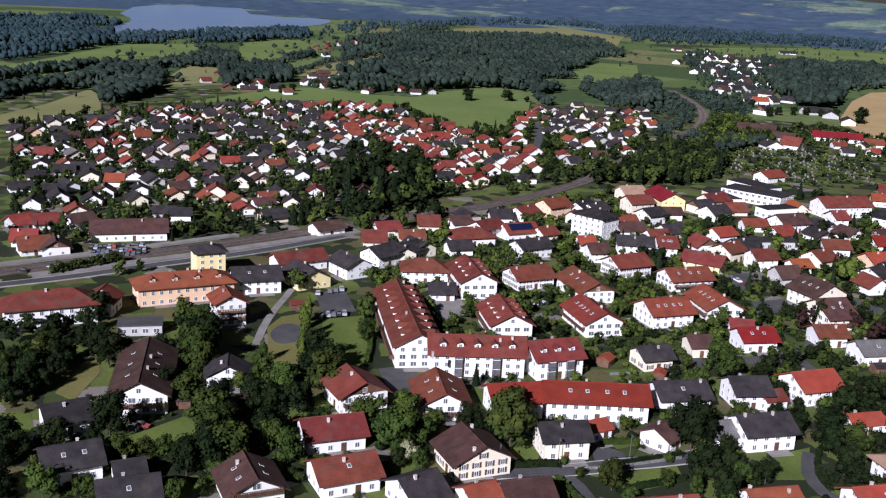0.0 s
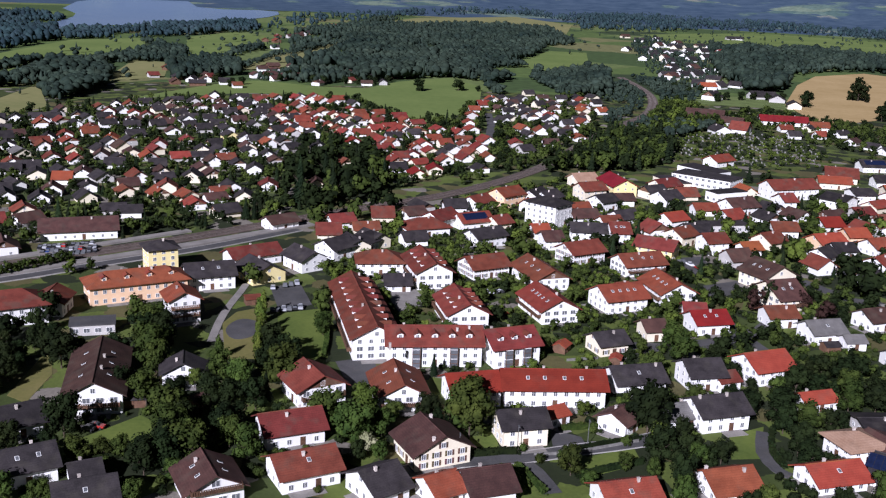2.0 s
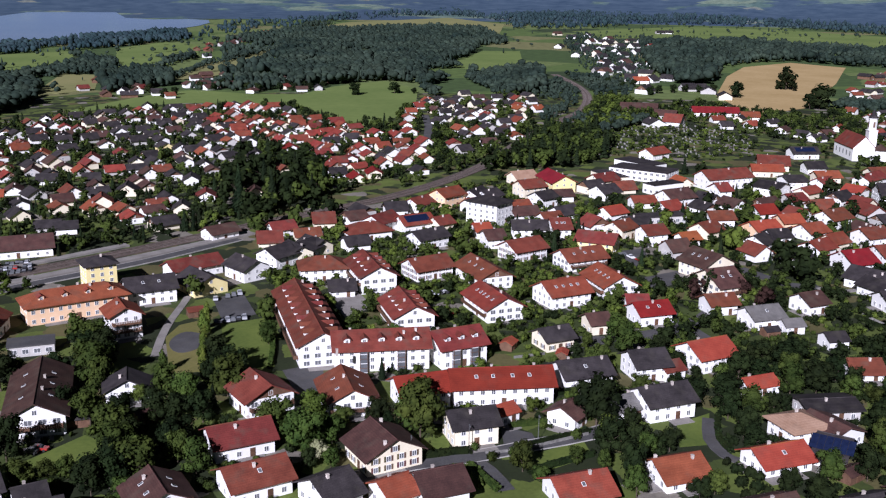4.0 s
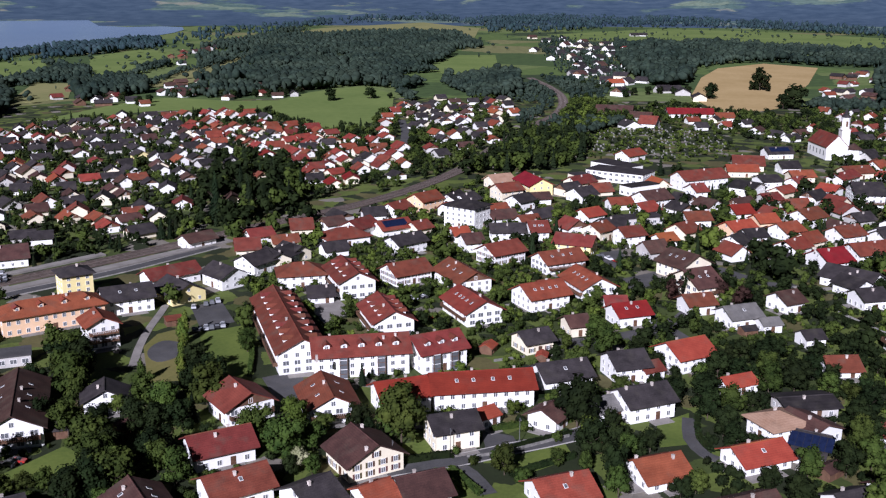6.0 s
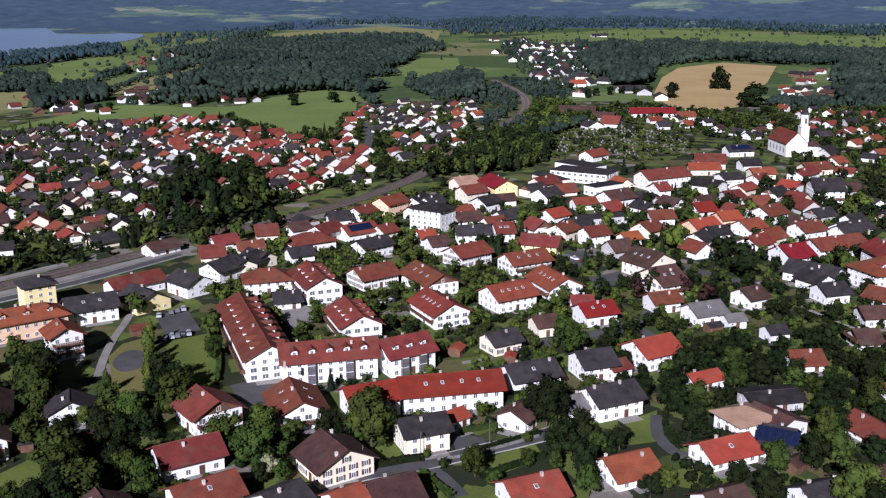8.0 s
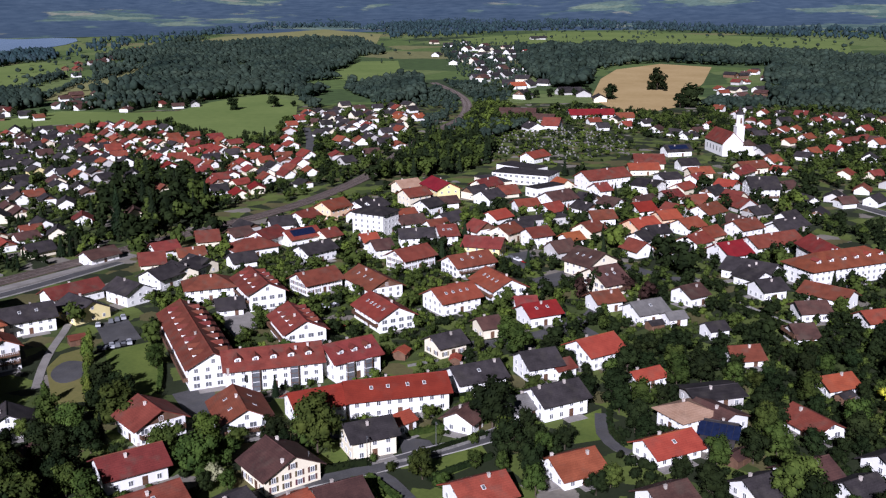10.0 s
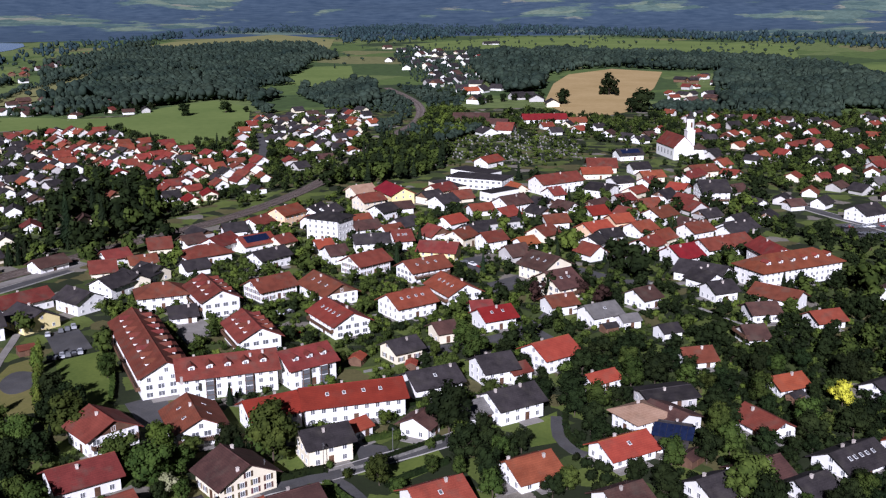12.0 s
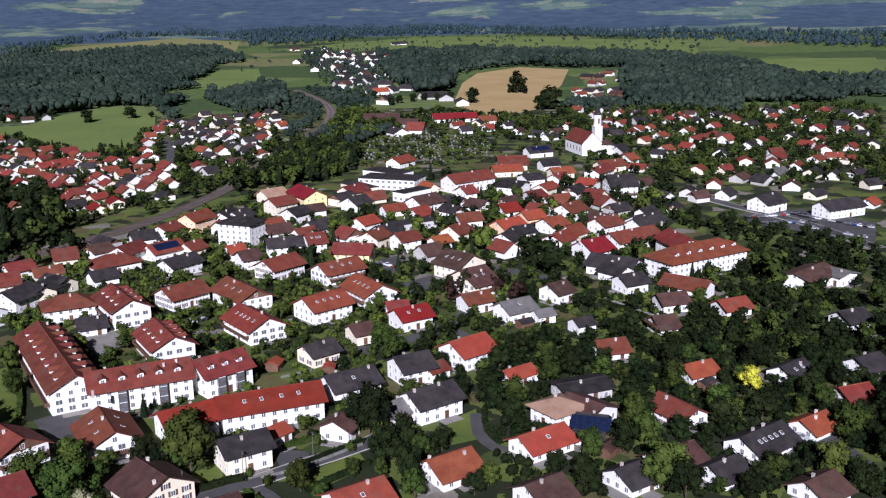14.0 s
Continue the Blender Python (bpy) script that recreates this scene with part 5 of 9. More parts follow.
house(-30.5, 372.9, -53, 13.2, 11, 4.92, "k", "w", 1)
house(-20.1, 389.3, 47, 11.4, 11, 4.92, "k", "w", 1)
house(-9.8, 400.6, 56, 11.2, 10, 4.1, "k", "w", 1)
house(-125.7, 410.7, 17, 29.4, 14, 4, "b", "w", 1)
house(-46.3, 433.1, 39, 13.2, 9, 3.5, "b", "w", 1)

# ---- houses of the town centre ----
house(122.9, 530.4, -80, 22.7, 13, 5.74, "R", "y", 1, chimneys=2)
house(107.3, 546.5, 22, 13.1, 11, 4.1, "t", "c", 1)
house(104.7, 513.0, 24, 13.4, 11, 5.74, "d", "c", 1)
house(107.0, 489.1, 34, 10.6, 10, 4.92, "k", "w", 1)
house(91.2, 458.5, 13, 12.1, 10, 4, "b", "w", 1)
house(143.2, 504.9, 27, 11.0, 12, 4.1, "k", "w", 1)
house(150.7, 537.4, 29, 14.0, 11, 4.1, "d", "c", 1)
house(207.6, 623.4, 34, 16.6, 11, 4, "r", "w", 1)
house(174.7, 487.3, 23, 15.4, 13, 4.92, "b", "w", 1)
house(216.7, 530.2, 16, 28.3, 14, 6.56, "d", "w", 1)
house(203.2, 499.7, 12, 6.5, 11, 5.74, "d", "w", 1)
house(231.9, 501.4, -50, 12.6, 16, 6.56, "k", "w", 1, slope=15)
house(250.6, 517.9, 5, 10.7, 13, 6.56, "k", "w", 1, slope=18)
house(268.8, 583.3, -18, 17.5, 16, 4, "d", "c", 1)
house(255.3, 561.5, -11, 17.2, 10, 4, "o", "c", 1)
house(207.1, 454.9, 10, 9.4, 11, 4.1, "R", "w", 1)
house(192.4, 422.4, 18, 13.2, 11, 4.1, "o", "a", 1)
house(211.5, 436.8, 9, 9.8, 10, 3.69, "o", "a", 1)
house(212.7, 416.7, 21, 10.9, 11, 4.1, "r", "w", 1)
house(233.5, 438.1, 26, 13.1, 12, 4.92, "d", "w", 1)
house(180.9, 443.3, 2, 11.0, 10, 4.1, "d", "w", 1)
house(194.2, 410.5, 9, 8.8, 9, 3.69, "k", "w", 1)
house(180.7, 398.0, 37, 7.8, 10, 4.51, "k", "w", 1)
house(305.6, 620.8, 1, 16.9, 12, 4, "k", "w", 1, solar=8)
house(287.5, 568.7, -1, 10.8, 11, 4.1, "k", "w", 1)
house(282.0, 541.9, 2, 13.3, 10, 3.69, "r", "c", 1)
house(269.6, 521.2, 29, 8.9, 10, 4.1, "d", "w", 1)
house(303.8, 533.3, 35, 20.4, 10, 4.1, "d", "w", 1)
house(319.3, 548.2, 7, 17.2, 11, 4.1, "d", "c", 1)
house(285.3, 478.0, -12, 14.2, 18, 6.97, "k", "w", 2, balcony=2)
house(355.7, 388.6, 5, 22.9, 12, 4.92, "k", "w", 1)
house(332.0, 412.9, 14, 14.4, 13, 4.92, "k", "w", 1)
house(325.5, 826.4, -12, 37.4, 14, 3.69, "R", "w", 1)
house(344.0, 798.0, -6, 14.1, 12, 3.69, "r", "w", 1)
house(266.1, 847.4, -22, 30.2, 16, 4, "b", "n", 1)

# ---- houses beyond the railway ----
house(-210.4, 718.3, -55, 8.4, 9.4, 3.5, "k", "w", 0, slope=27, group="houses beyond the railway")
house(-201.6, 731.4, 17, 9.4, 7.8, 2.7, "k", "g", 0, slope=33, group="houses beyond the railway")
house(-239.5, 757.5, -57, 9.4, 7.8, 3.1, "b", "c", 0, slope=33, group="houses beyond the railway")
house(-232.5, 716.9, 6, 8.2, 9.4, 3.5, "k", "w", 0, slope=30, clad=1, group="houses beyond the railway")
house(-234.1, 628.7, 35, 8.2, 9.4, 3.5, "k", "w", 0, slope=33, group="houses beyond the railway")
house(-210.2, 619.6, 35, 10.5, 7.8, 2.7, "d", "g", 0, slope=33, group="houses beyond the railway")
house(-202.8, 644.9, -71, 9.8, 8.6, 3.5, "r", "w", 0, slope=27, group="houses beyond the railway")
house(-193.9, 623.2, -60, 9.6, 9.4, 3.1, "r", "w", 0, slope=27, clad=1, group="houses beyond the railway")
house(-191.7, 659.1, 28, 9.8, 9.4, 3.1, "r", "w", 0, slope=33, group="houses beyond the railway")
house(-163.2, 659.9, 30, 10.8, 8.6, 2.7, "k", "g", 0, slope=30, group="houses beyond the railway")
house(-176.7, 792.7, -70, 10.4, 9.4, 2.7, "k", "g", 0, slope=30, group="houses beyond the railway")
house(-165.6, 788.1, -54, 10.1, 8.6, 2.7, "b", "c", 0, slope=27, group="houses beyond the railway")
house(-174.4, 740.9, -77, 9.4, 8.6, 3.5, "d", "g", 0, slope=30, group="houses beyond the railway")
house(-197.8, 764.9, -64, 8.4, 7.8, 2.7, "k", "w", 0, slope=33, group="houses beyond the railway")
house(-176.4, 706.4, -83, 9.7, 8.6, 3.5, "k", "g", 0, slope=30, group="houses beyond the railway")
house(-157.6, 697.6, 35, 9.7, 9.4, 3.5, "k", "g", 0, slope=33, group="houses beyond the railway")
house(-153.7, 713.1, 20, 9.3, 8.6, 2.7, "b", "w", 0, slope=33, group="houses beyond the railway")
house(-239.6, 584.6, -62, 10.5, 7.8, 2.7, "d", "w", 0, slope=33, group="houses beyond the railway")
house(-209.3, 583.0, -54, 9.8, 9.4, 2.7, "g", "c", 0, slope=27, group="houses beyond the railway")
house(-203.7, 604.9, -66, 10.3, 7.8, 3.5, "d", "w", 0, slope=33, group="houses beyond the railway")
house(-187.5, 570.8, -67, 10.0, 8.6, 2.7, "d", "w", 0, slope=30, group="houses beyond the railway")
house(-183.0, 595.7, -68, 8.3, 8.6, 2.7, "d", "c", 0, slope=27, group="houses beyond the railway")
house(-172.8, 566.8, -60, 8.4, 8.6, 2.7, "r", "w", 0, slope=33, clad=1, group="houses beyond the railway")
house(-214.0, 546.6, -80, 10.0, 7.8, 3.5, "k", "w", 0, slope=27, group="houses beyond the railway")
house(-196.9, 533.8, 16, 10.1, 9.4, 2.7, "k", "w", 0, slope=30, group="houses beyond the railway")
house(-189.7, 540.5, 17, 10.9, 8.6, 3.1, "k", "w", 0, slope=33, group="houses beyond the railway")
house(-180.0, 522.6, -72, 9.9, 9.4, 3.1, "k", "c", 0, slope=27, group="houses beyond the railway")
house(-171.2, 533.1, -57, 9.7, 8.6, 2.7, "k", "g", 0, slope=30, group="houses beyond the railway")
house(-163.3, 512.3, 8, 8.6, 9.4, 3.5, "o", "w", 0, slope=30, group="houses beyond the railway")
house(-159.5, 532.0, -77, 11.0, 7.8, 2.7, "b", "w", 0, slope=30, group="houses beyond the railway")
house(-146.5, 520.4, -57, 10.8, 9.4, 2.7, "k", "g", 0, slope=30, group="houses beyond the railway")
house(-158.6, 607.9, -59, 10.5, 9.4, 3.5, "b", "c", 0, slope=33, group="houses beyond the railway")
house(-137.1, 582.9, -69, 10.8, 8.6, 2.7, "o", "g", 0, slope=33, group="houses beyond the railway")
house(-172.3, 638.4, -80, 10.8, 9.4, 2.7, "o", "c", 0, slope=30, clad=1, group="houses beyond the railway")
house(-126.3, 557.5, 13, 8.5, 8.6, 3.1, "k", "w", 0, slope=33, group="houses beyond the railway")
house(-115.7, 522.4, 25, 9.7, 9.4, 2.7, "k", "g", 0, slope=27, group="houses beyond the railway")
house(-129.0, 521.9, -63, 10.9, 8.6, 3.5, "d", "w", 0, slope=33, group="houses beyond the railway")
house(-126.4, 487.6, -62, 8.1, 7.8, 3.1, "d", "c", 0, slope=27, group="houses beyond the railway")
house(-146.3, 495.8, -70, 8.5, 7.8, 3.1, "k", "w", 0, slope=27, group="houses beyond the railway")
house(-141.1, 473.5, -62, 10.0, 8.6, 2.7, "k", "c", 0, slope=33, group="houses beyond the railway")
house(-160.0, 485.1, -75, 9.3, 8.6, 3.5, "b", "w", 0, slope=33, group="houses beyond the railway")
house(-181.9, 495.8, -52, 10.8, 8.6, 3.1, "k", "w", 0, slope=27, group="houses beyond the railway")
house(-109.5, 482.6, -60, 9.6, 7.8, 3.5, "r", "c", 0, slope=33, clad=1, group="houses beyond the railway")
house(-119.2, 582.6, 20, 9.8, 9.4, 3.1, "r", "g", 0, slope=27, group="houses beyond the railway")
house(-202.3, 487.9, 30, 10.4, 8.6, 2.7, "k", "w", 0, slope=27, group="houses beyond the railway")
house(-205.3, 516.4, 18, 8.1, 7.8, 2.7, "k", "w", 0, slope=27, group="houses beyond the railway")
house(-176.3, 468.1, -65, 10.9, 8.6, 3.5, "k", "w", 0, slope=33, group="houses beyond the railway")
house(-182.6, 454.5, -80, 9.0, 7.8, 3.1, "k", "w", 0, slope=33, group="houses beyond the railway")
house(-159.0, 442.7, -65, 8.6, 9.4, 3.1, "d", "c", 0, slope=30, group="houses beyond the railway")
house(-122.7, 451.9, 15, 10.2, 7.8, 2.7, "k", "g", 0, slope=27, group="houses beyond the railway")
house(-259.2, 651.3, -56, 8.0, 7.8, 3.1, "b", "a", 0, slope=33, group="houses beyond the railway")
house(-263.7, 634.7, -69, 10.7, 8.6, 3.1, "b", "w", 0, slope=27, group="houses beyond the railway")
house(-223.8, 576.4, 8, 9.5, 9.4, 3.5, "d", "w", 0, slope=33, clad=1, group="houses beyond the railway")
house(-163.7, 583.0, -79, 10.8, 7.8, 2.7, "b", "g", 0, slope=33, group="houses beyond the railway")
house(-149.1, 557.0, 6, 9.8, 7.8, 3.1, "k", "w", 0, slope=33, group="houses beyond the railway")
house(-95.9, 482.1, -54, 8.4, 8.6, 3.1, "r", "c", 0, slope=27, group="houses beyond the railway")
house(-89.0, 465.6, -65, 10.0, 9.4, 2.7, "r", "w", 0, slope=27, clad=1, group="houses beyond the railway")
house(-73.0, 452.4, 36, 10.9, 9.4, 3.1, "k", "c", 0, slope=30, clad=1, group="houses beyond the railway")
house(-113.4, 446.2, 12, 8.9, 7.8, 3.5, "k", "w", 0, slope=27, group="houses beyond the railway")
house(-157.8, 830.4, -72, 11.0, 9.4, 2.7, "k", "g", 0, slope=33, group="houses beyond the railway")
house(-154.9, 778.6, -78, 8.4, 7.8, 3.1, "b", "w", 0, slope=27, group="houses beyond the railway")
house(-148.3, 873.7, -84, 9.6, 7.8, 3.5, "k", "w", 0, slope=33, group="houses beyond the railway")
house(-124.2, 689.3, 25, 10.8, 9.4, 3.5, "k", "g", 0, slope=30, clad=1, group="houses beyond the railway")
house(-103.8, 664.9, -60, 9.1, 8.6, 3.1, "k", "y", 0, slope=30, group="houses beyond the railway")
house(-101.1, 607.2, -59, 9.4, 9.4, 2.7, "k", "w", 0, slope=33, group="houses beyond the railway")
house(-111.6, 609.9, -76, 8.2, 7.8, 3.1, "k", "c", 0, slope=30, group="houses beyond the railway")
house(-125.0, 872.9, 22, 9.2, 7.8, 2.7, "k", "g", 0, slope=27, group="houses beyond the railway")
house(-112.0, 831.8, -68, 10.5, 7.8, 3.5, "k", "w", 0, slope=30, group="houses beyond the railway")
house(-98.0, 878.6, -54, 9.0, 8.6, 2.7, "r", "w", 0, slope=27, group="houses beyond the railway")
house(-79.0, 869.4, -57, 10.0, 9.4, 3.5, "r", "w", 0, slope=30, group="houses beyond the railway")
house(-67.3, 864.1, -78, 8.0, 8.6, 3.5, "r", "w", 0, slope=33, group="houses beyond the railway")
house(-58.0, 861.5, -55, 8.8, 9.4, 3.5, "r", "w", 0, slope=33, group="houses beyond the railway")
house(-46.4, 856.3, -66, 8.9, 8.6, 2.7, "r", "w", 0, slope=30, group="houses beyond the railway")
house(-84.1, 810.9, -59, 10.8, 7.8, 2.7, "r", "w", 0, slope=30, group="houses beyond the railway")
house(-84.9, 761.6, -71, 10.5, 9.4, 2.7, "b", "c", 0, slope=33, group="houses beyond the railway")
house(-94.3, 713.8, -67, 9.0, 7.8, 3.1, "k", "g", 0, slope=33, group="houses beyond the railway")
house(-72.1, 752.6, 36, 10.9, 9.4, 3.5, "k", "w", 0, slope=27, clad=1, group="houses beyond the railway")
house(-51.3, 794.0, -68, 9.1, 8.6, 3.1, "r", "w", 0, slope=30, clad=1, group="houses beyond the railway")
house(-42.1, 779.2, -82, 10.8, 9.4, 2.7, "r", "c", 0, slope=27, group="houses beyond the railway")
house(-31.0, 810.7, -80, 9.6, 9.4, 2.7, "r", "w", 0, slope=27, group="houses beyond the railway")
house(-64.6, 803.9, -76, 9.2, 8.6, 2.7, "r", "w", 0, slope=33, clad=1, group="houses beyond the railway")
house(-33.1, 765.0, -62, 11.0, 8.6, 2.7, "r", "c", 0, slope=27, group="houses beyond the railway")
house(-20.9, 761.7, 12, 9.2, 9.4, 3.5, "r", "w", 0, slope=30, group="houses beyond the railway")
house(-42.7, 723.3, -81, 9.1, 8.6, 3.1, "r", "c", 0, slope=27, group="houses beyond the railway")
house(-50.9, 681.3, -81, 9.0, 9.4, 3.5, "k", "w", 0, slope=30, group="houses beyond the railway")
house(-75.1, 690.9, 36, 10.7, 9.4, 3.5, "k", "w", 0, slope=30, clad=1, group="houses beyond the railway")
house(-75.8, 636.9, -60, 8.6, 8.6, 3.5, "r", "w", 0, slope=33, group="houses beyond the railway")
house(-67.4, 651.2, -66, 9.4, 7.8, 2.7, "k", "g", 0, slope=27, clad=1, group="houses beyond the railway")
house(-83.3, 607.3, -68, 9.9, 7.8, 3.5, "k", "w", 0, slope=30, group="houses beyond the railway")
house(-60.0, 628.2, 35, 8.8, 9.4, 2.7, "k", "g", 0, slope=27, group="houses beyond the railway")
house(-43.4, 628.1, -83, 10.2, 9.4, 3.5, "k", "g", 0, slope=33, group="houses beyond the railway")
house(-36.1, 707.6, -83, 8.5, 9.4, 2.7, "r", "c", 0, slope=30, clad=1, group="houses beyond the railway")
house(-18.7, 694.5, 8, 11.0, 7.8, 2.7, "r", "w", 0, slope=33, group="houses beyond the railway")
house(-22.8, 657.5, -78, 9.9, 9.4, 2.7, "R", "w", 0, slope=27, group="houses beyond the railway")
house(-8.8, 773.3, -71, 8.1, 7.8, 2.7, "r", "c", 0, slope=33, clad=1, group="houses beyond the railway")
house(-0.3, 728.3, 34, 10.4, 7.8, 3.1, "r", "c", 0, slope=27, group="houses beyond the railway")
house(-5.3, 664.3, -59, 9.3, 9.4, 2.7, "r", "w", 0, slope=30, group="houses beyond the railway")
house(-84.1, 566.9, -72, 8.1, 7.8, 3.1, "k", "w", 0, slope=30, clad=1, group="houses beyond the railway")
house(-101.8, 526.1, -86, 10.1, 9.4, 3.5, "k", "c", 0, slope=33, group="houses beyond the railway")
house(-107.3, 586.3, 16, 10.7, 7.8, 3.5, "k", "w", 0, slope=27, group="houses beyond the railway")
house(-98.6, 571.2, -70, 8.8, 9.4, 3.1, "b", "w", 0, slope=33, group="houses beyond the railway")
house(-73.0, 553.4, -85, 10.4, 7.8, 3.5, "k", "w", 0, slope=30, group="houses beyond the railway")
house(-60.7, 511.7, -84, 9.5, 8.6, 3.1, "d", "w", 0, slope=30, group="houses beyond the railway")
house(-79.1, 506.6, -67, 9.7, 8.6, 2.7, "k", "w", 0, slope=30, group="houses beyond the railway")
house(-68.6, 482.9, -86, 8.5, 7.8, 3.5, "k", "c", 0, slope=33, group="houses beyond the railway")
house(-26.0, 580.7, -60, 9.6, 7.8, 3.1, "d", "c", 0, slope=33, clad=1, group="houses beyond the railway")
house(-36.8, 518.7, -83, 9.9, 8.6, 2.7, "b", "c", 0, slope=33, group="houses beyond the railway")
house(-97.9, 803.7, 30, 9.9, 8.6, 3.1, "k", "w", 0, slope=33, group="houses beyond the railway")
house(-117.1, 762.5, -66, 8.6, 7.8, 2.7, "k", "w", 0, slope=33, group="houses beyond the railway")
house(-130.0, 789.9, 24, 9.7, 7.8, 3.5, "b", "w", 0, slope=33, group="houses beyond the railway")
house(-129.9, 742.3, 14, 8.5, 8.6, 2.7, "k", "w", 0, slope=27, group="houses beyond the railway")
house(-96.0, 756.2, -65, 9.6, 8.6, 2.7, "k", "w", 0, slope=33, group="houses beyond the railway")
house(-63.9, 706.0, -71, 9.2, 7.8, 3.1, "k", "w", 0, slope=30, group="houses beyond the railway")
house(-63.3, 742.0, 16, 10.0, 9.4, 3.1, "r", "w", 0, slope=33, group="houses beyond the railway")
house(-52.0, 747.3, -76, 8.8, 7.8, 2.7, "r", "w", 0, slope=30, group="houses beyond the railway")
house(9.6, 732.5, -85, 8.9, 8.6, 2.7, "r", "c", 0, slope=33, group="houses beyond the railway")
house(16.9, 696.7, 11, 8.5, 7.8, 3.5, "k", "w", 0, slope=33, group="houses beyond the railway")
house(1.9, 660.3, -62, 9.2, 7.8, 2.7, "r", "w", 0, slope=30, group="houses beyond the railway")
house(34.8, 716.6, -69, 10.5, 9.4, 3.5, "r", "w", 0, slope=27, group="houses beyond the railway")
house(29.4, 675.3, 26, 9.6, 8.6, 3.5, "r", "w", 0, slope=30, group="houses beyond the railway")
house(22.2, 652.4, -78, 10.2, 8.6, 3.5, "r", "w", 0, slope=30, group="houses beyond the railway")
house(7.1, 606.5, 17, 8.1, 8.6, 3.1, "d", "w", 0, slope=30, group="houses beyond the railway")
house(14.5, 618.7, -86, 9.1, 7.8, 2.7, "d", "w", 0, slope=27, group="houses beyond the railway")
house(34.1, 615.7, -72, 9.2, 8.6, 3.1, "k", "c", 0, slope=33, group="houses beyond the railway")
house(5.4, 570.2, 13, 8.7, 8.6, 3.1, "k", "w", 0, slope=30, clad=1, group="houses beyond the railway")
house(16.0, 557.0, -78, 10.7, 7.8, 2.7, "R", "c", 0, slope=30, group="houses beyond the railway")
house(26.3, 568.3, -85, 10.6, 7.8, 3.5, "R", "c", 0, slope=27, group="houses beyond the railway")
house(50.0, 678.6, 3, 10.4, 7.8, 3.1, "d", "w", 0, slope=27, group="houses beyond the railway")
house(69.4, 836.3, 9, 8.2, 7.8, 3.5, "r", "w", 0, slope=30, group="houses beyond the railway")
house(79.8, 877.2, 23, 10.3, 9.4, 2.7, "r", "w", 0, slope=33, group="houses beyond the railway")
house(64.6, 801.0, -89, 9.2, 9.4, 3.5, "r", "g", 0, slope=27, group="houses beyond the railway")
house(59.5, 759.6, -87, 9.8, 7.8, 3.1, "r", "w", 0, slope=30, group="houses beyond the railway")
house(59.1, 726.6, -75, 10.3, 8.6, 3.1, "r", "w", 0, slope=27, group="houses beyond the railway")
house(65.2, 679.7, -67, 10.1, 9.4, 2.7, "r", "w", 0, slope=33, group="houses beyond the railway")
house(57.8, 644.1, -76, 8.6, 9.4, 3.5, "r", "w", 0, slope=33, group="houses beyond the railway")
house(60.7, 615.1, -80, 9.3, 7.8, 2.7, "r", "w", 0, slope=33, group="houses beyond the railway")
house(53.1, 576.6, -65, 8.6, 7.8, 2.7, "k", "w", 0, slope=27, clad=1, group="houses beyond the railway")
house(90.3, 901.8, -79, 9.0, 7.8, 3.1, "k", "w", 0, slope=30, group="houses beyond the railway")
house(102.6, 924.3, -77, 9.1, 8.6, 2.7, "k", "g", 0, slope=30, group="houses beyond the railway")
house(96.8, 832.3, 12, 8.9, 8.6, 3.5, "k", "w", 0, slope=30, group="houses beyond the railway")
house(86.8, 780.3, -62, 10.1, 8.6, 2.7, "k", "w", 0, slope=33, group="houses beyond the railway")
house(120.1, 929.5, -64, 9.0, 8.6, 2.7, "k", "w", 0, slope=30, group="houses beyond the railway")
house(132.1, 974.6, 16, 9.2, 9.4, 2.7, "k", "c", 0, slope=30, group="houses beyond the railway")
house(104.8, 871.3, -78, 10.8, 7.8, 3.1, "k", "c", 0, slope=33, group="houses beyond the railway")
house(129.3, 883.4, 26, 8.8, 9.4, 3.5, "k", "c", 0, slope=33, group="houses beyond the railway")
house(127.1, 839.8, -89, 8.9, 8.6, 2.7, "k", "w", 0, slope=33, group="houses beyond the railway")
house(113.6, 801.3, -90, 8.6, 8.6, 3.5, "k", "w", 0, slope=30, clad=1, group="houses beyond the railway")
house(125.6, 797.3, -80, 9.3, 9.4, 2.7, "k", "w", 0, slope=33, group="houses beyond the railway")
house(157.7, 936.8, 2, 9.0, 8.6, 3.5, "k", "w", 0, slope=30, group="houses beyond the railway")
house(160.6, 891.3, 11, 10.7, 7.8, 3.1, "k", "c", 0, slope=33, group="houses beyond the railway")
house(174.0, 945.3, -78, 10.6, 9.4, 2.7, "k", "w", 0, slope=33, group="houses beyond the railway")
house(163.4, 856.7, -68, 10.9, 8.6, 3.1, "o", "c", 0, slope=27, group="houses beyond the railway")
house(135.9, 772.1, 13, 8.5, 9.4, 3.5, "k", "w", 0, slope=27, group="houses beyond the railway")
house(119.8, 746.0, -70, 9.4, 9.4, 3.1, "k", "g", 0, slope=27, group="houses beyond the railway")
house(156.1, 810.7, -82, 8.6, 9.4, 3.5, "b", "c", 0, slope=33, group="houses beyond the railway")
house(84.8, 668.8, -86, 10.1, 8.6, 3.5, "r", "g", 0, slope=27, clad=1, group="houses beyond the railway")
house(96.8, 736.7, -64, 9.8, 7.8, 3.5, "r", "w", 0, slope=33, group="houses beyond the railway")
house(88.0, 648.4, 25, 8.6, 9.4, 2.7, "k", "g", 0, slope=30, group="houses beyond the railway")
house(108.8, 677.5, 8, 10.3, 8.6, 2.7, "b", "w", 0, slope=30, group="houses beyond the railway")
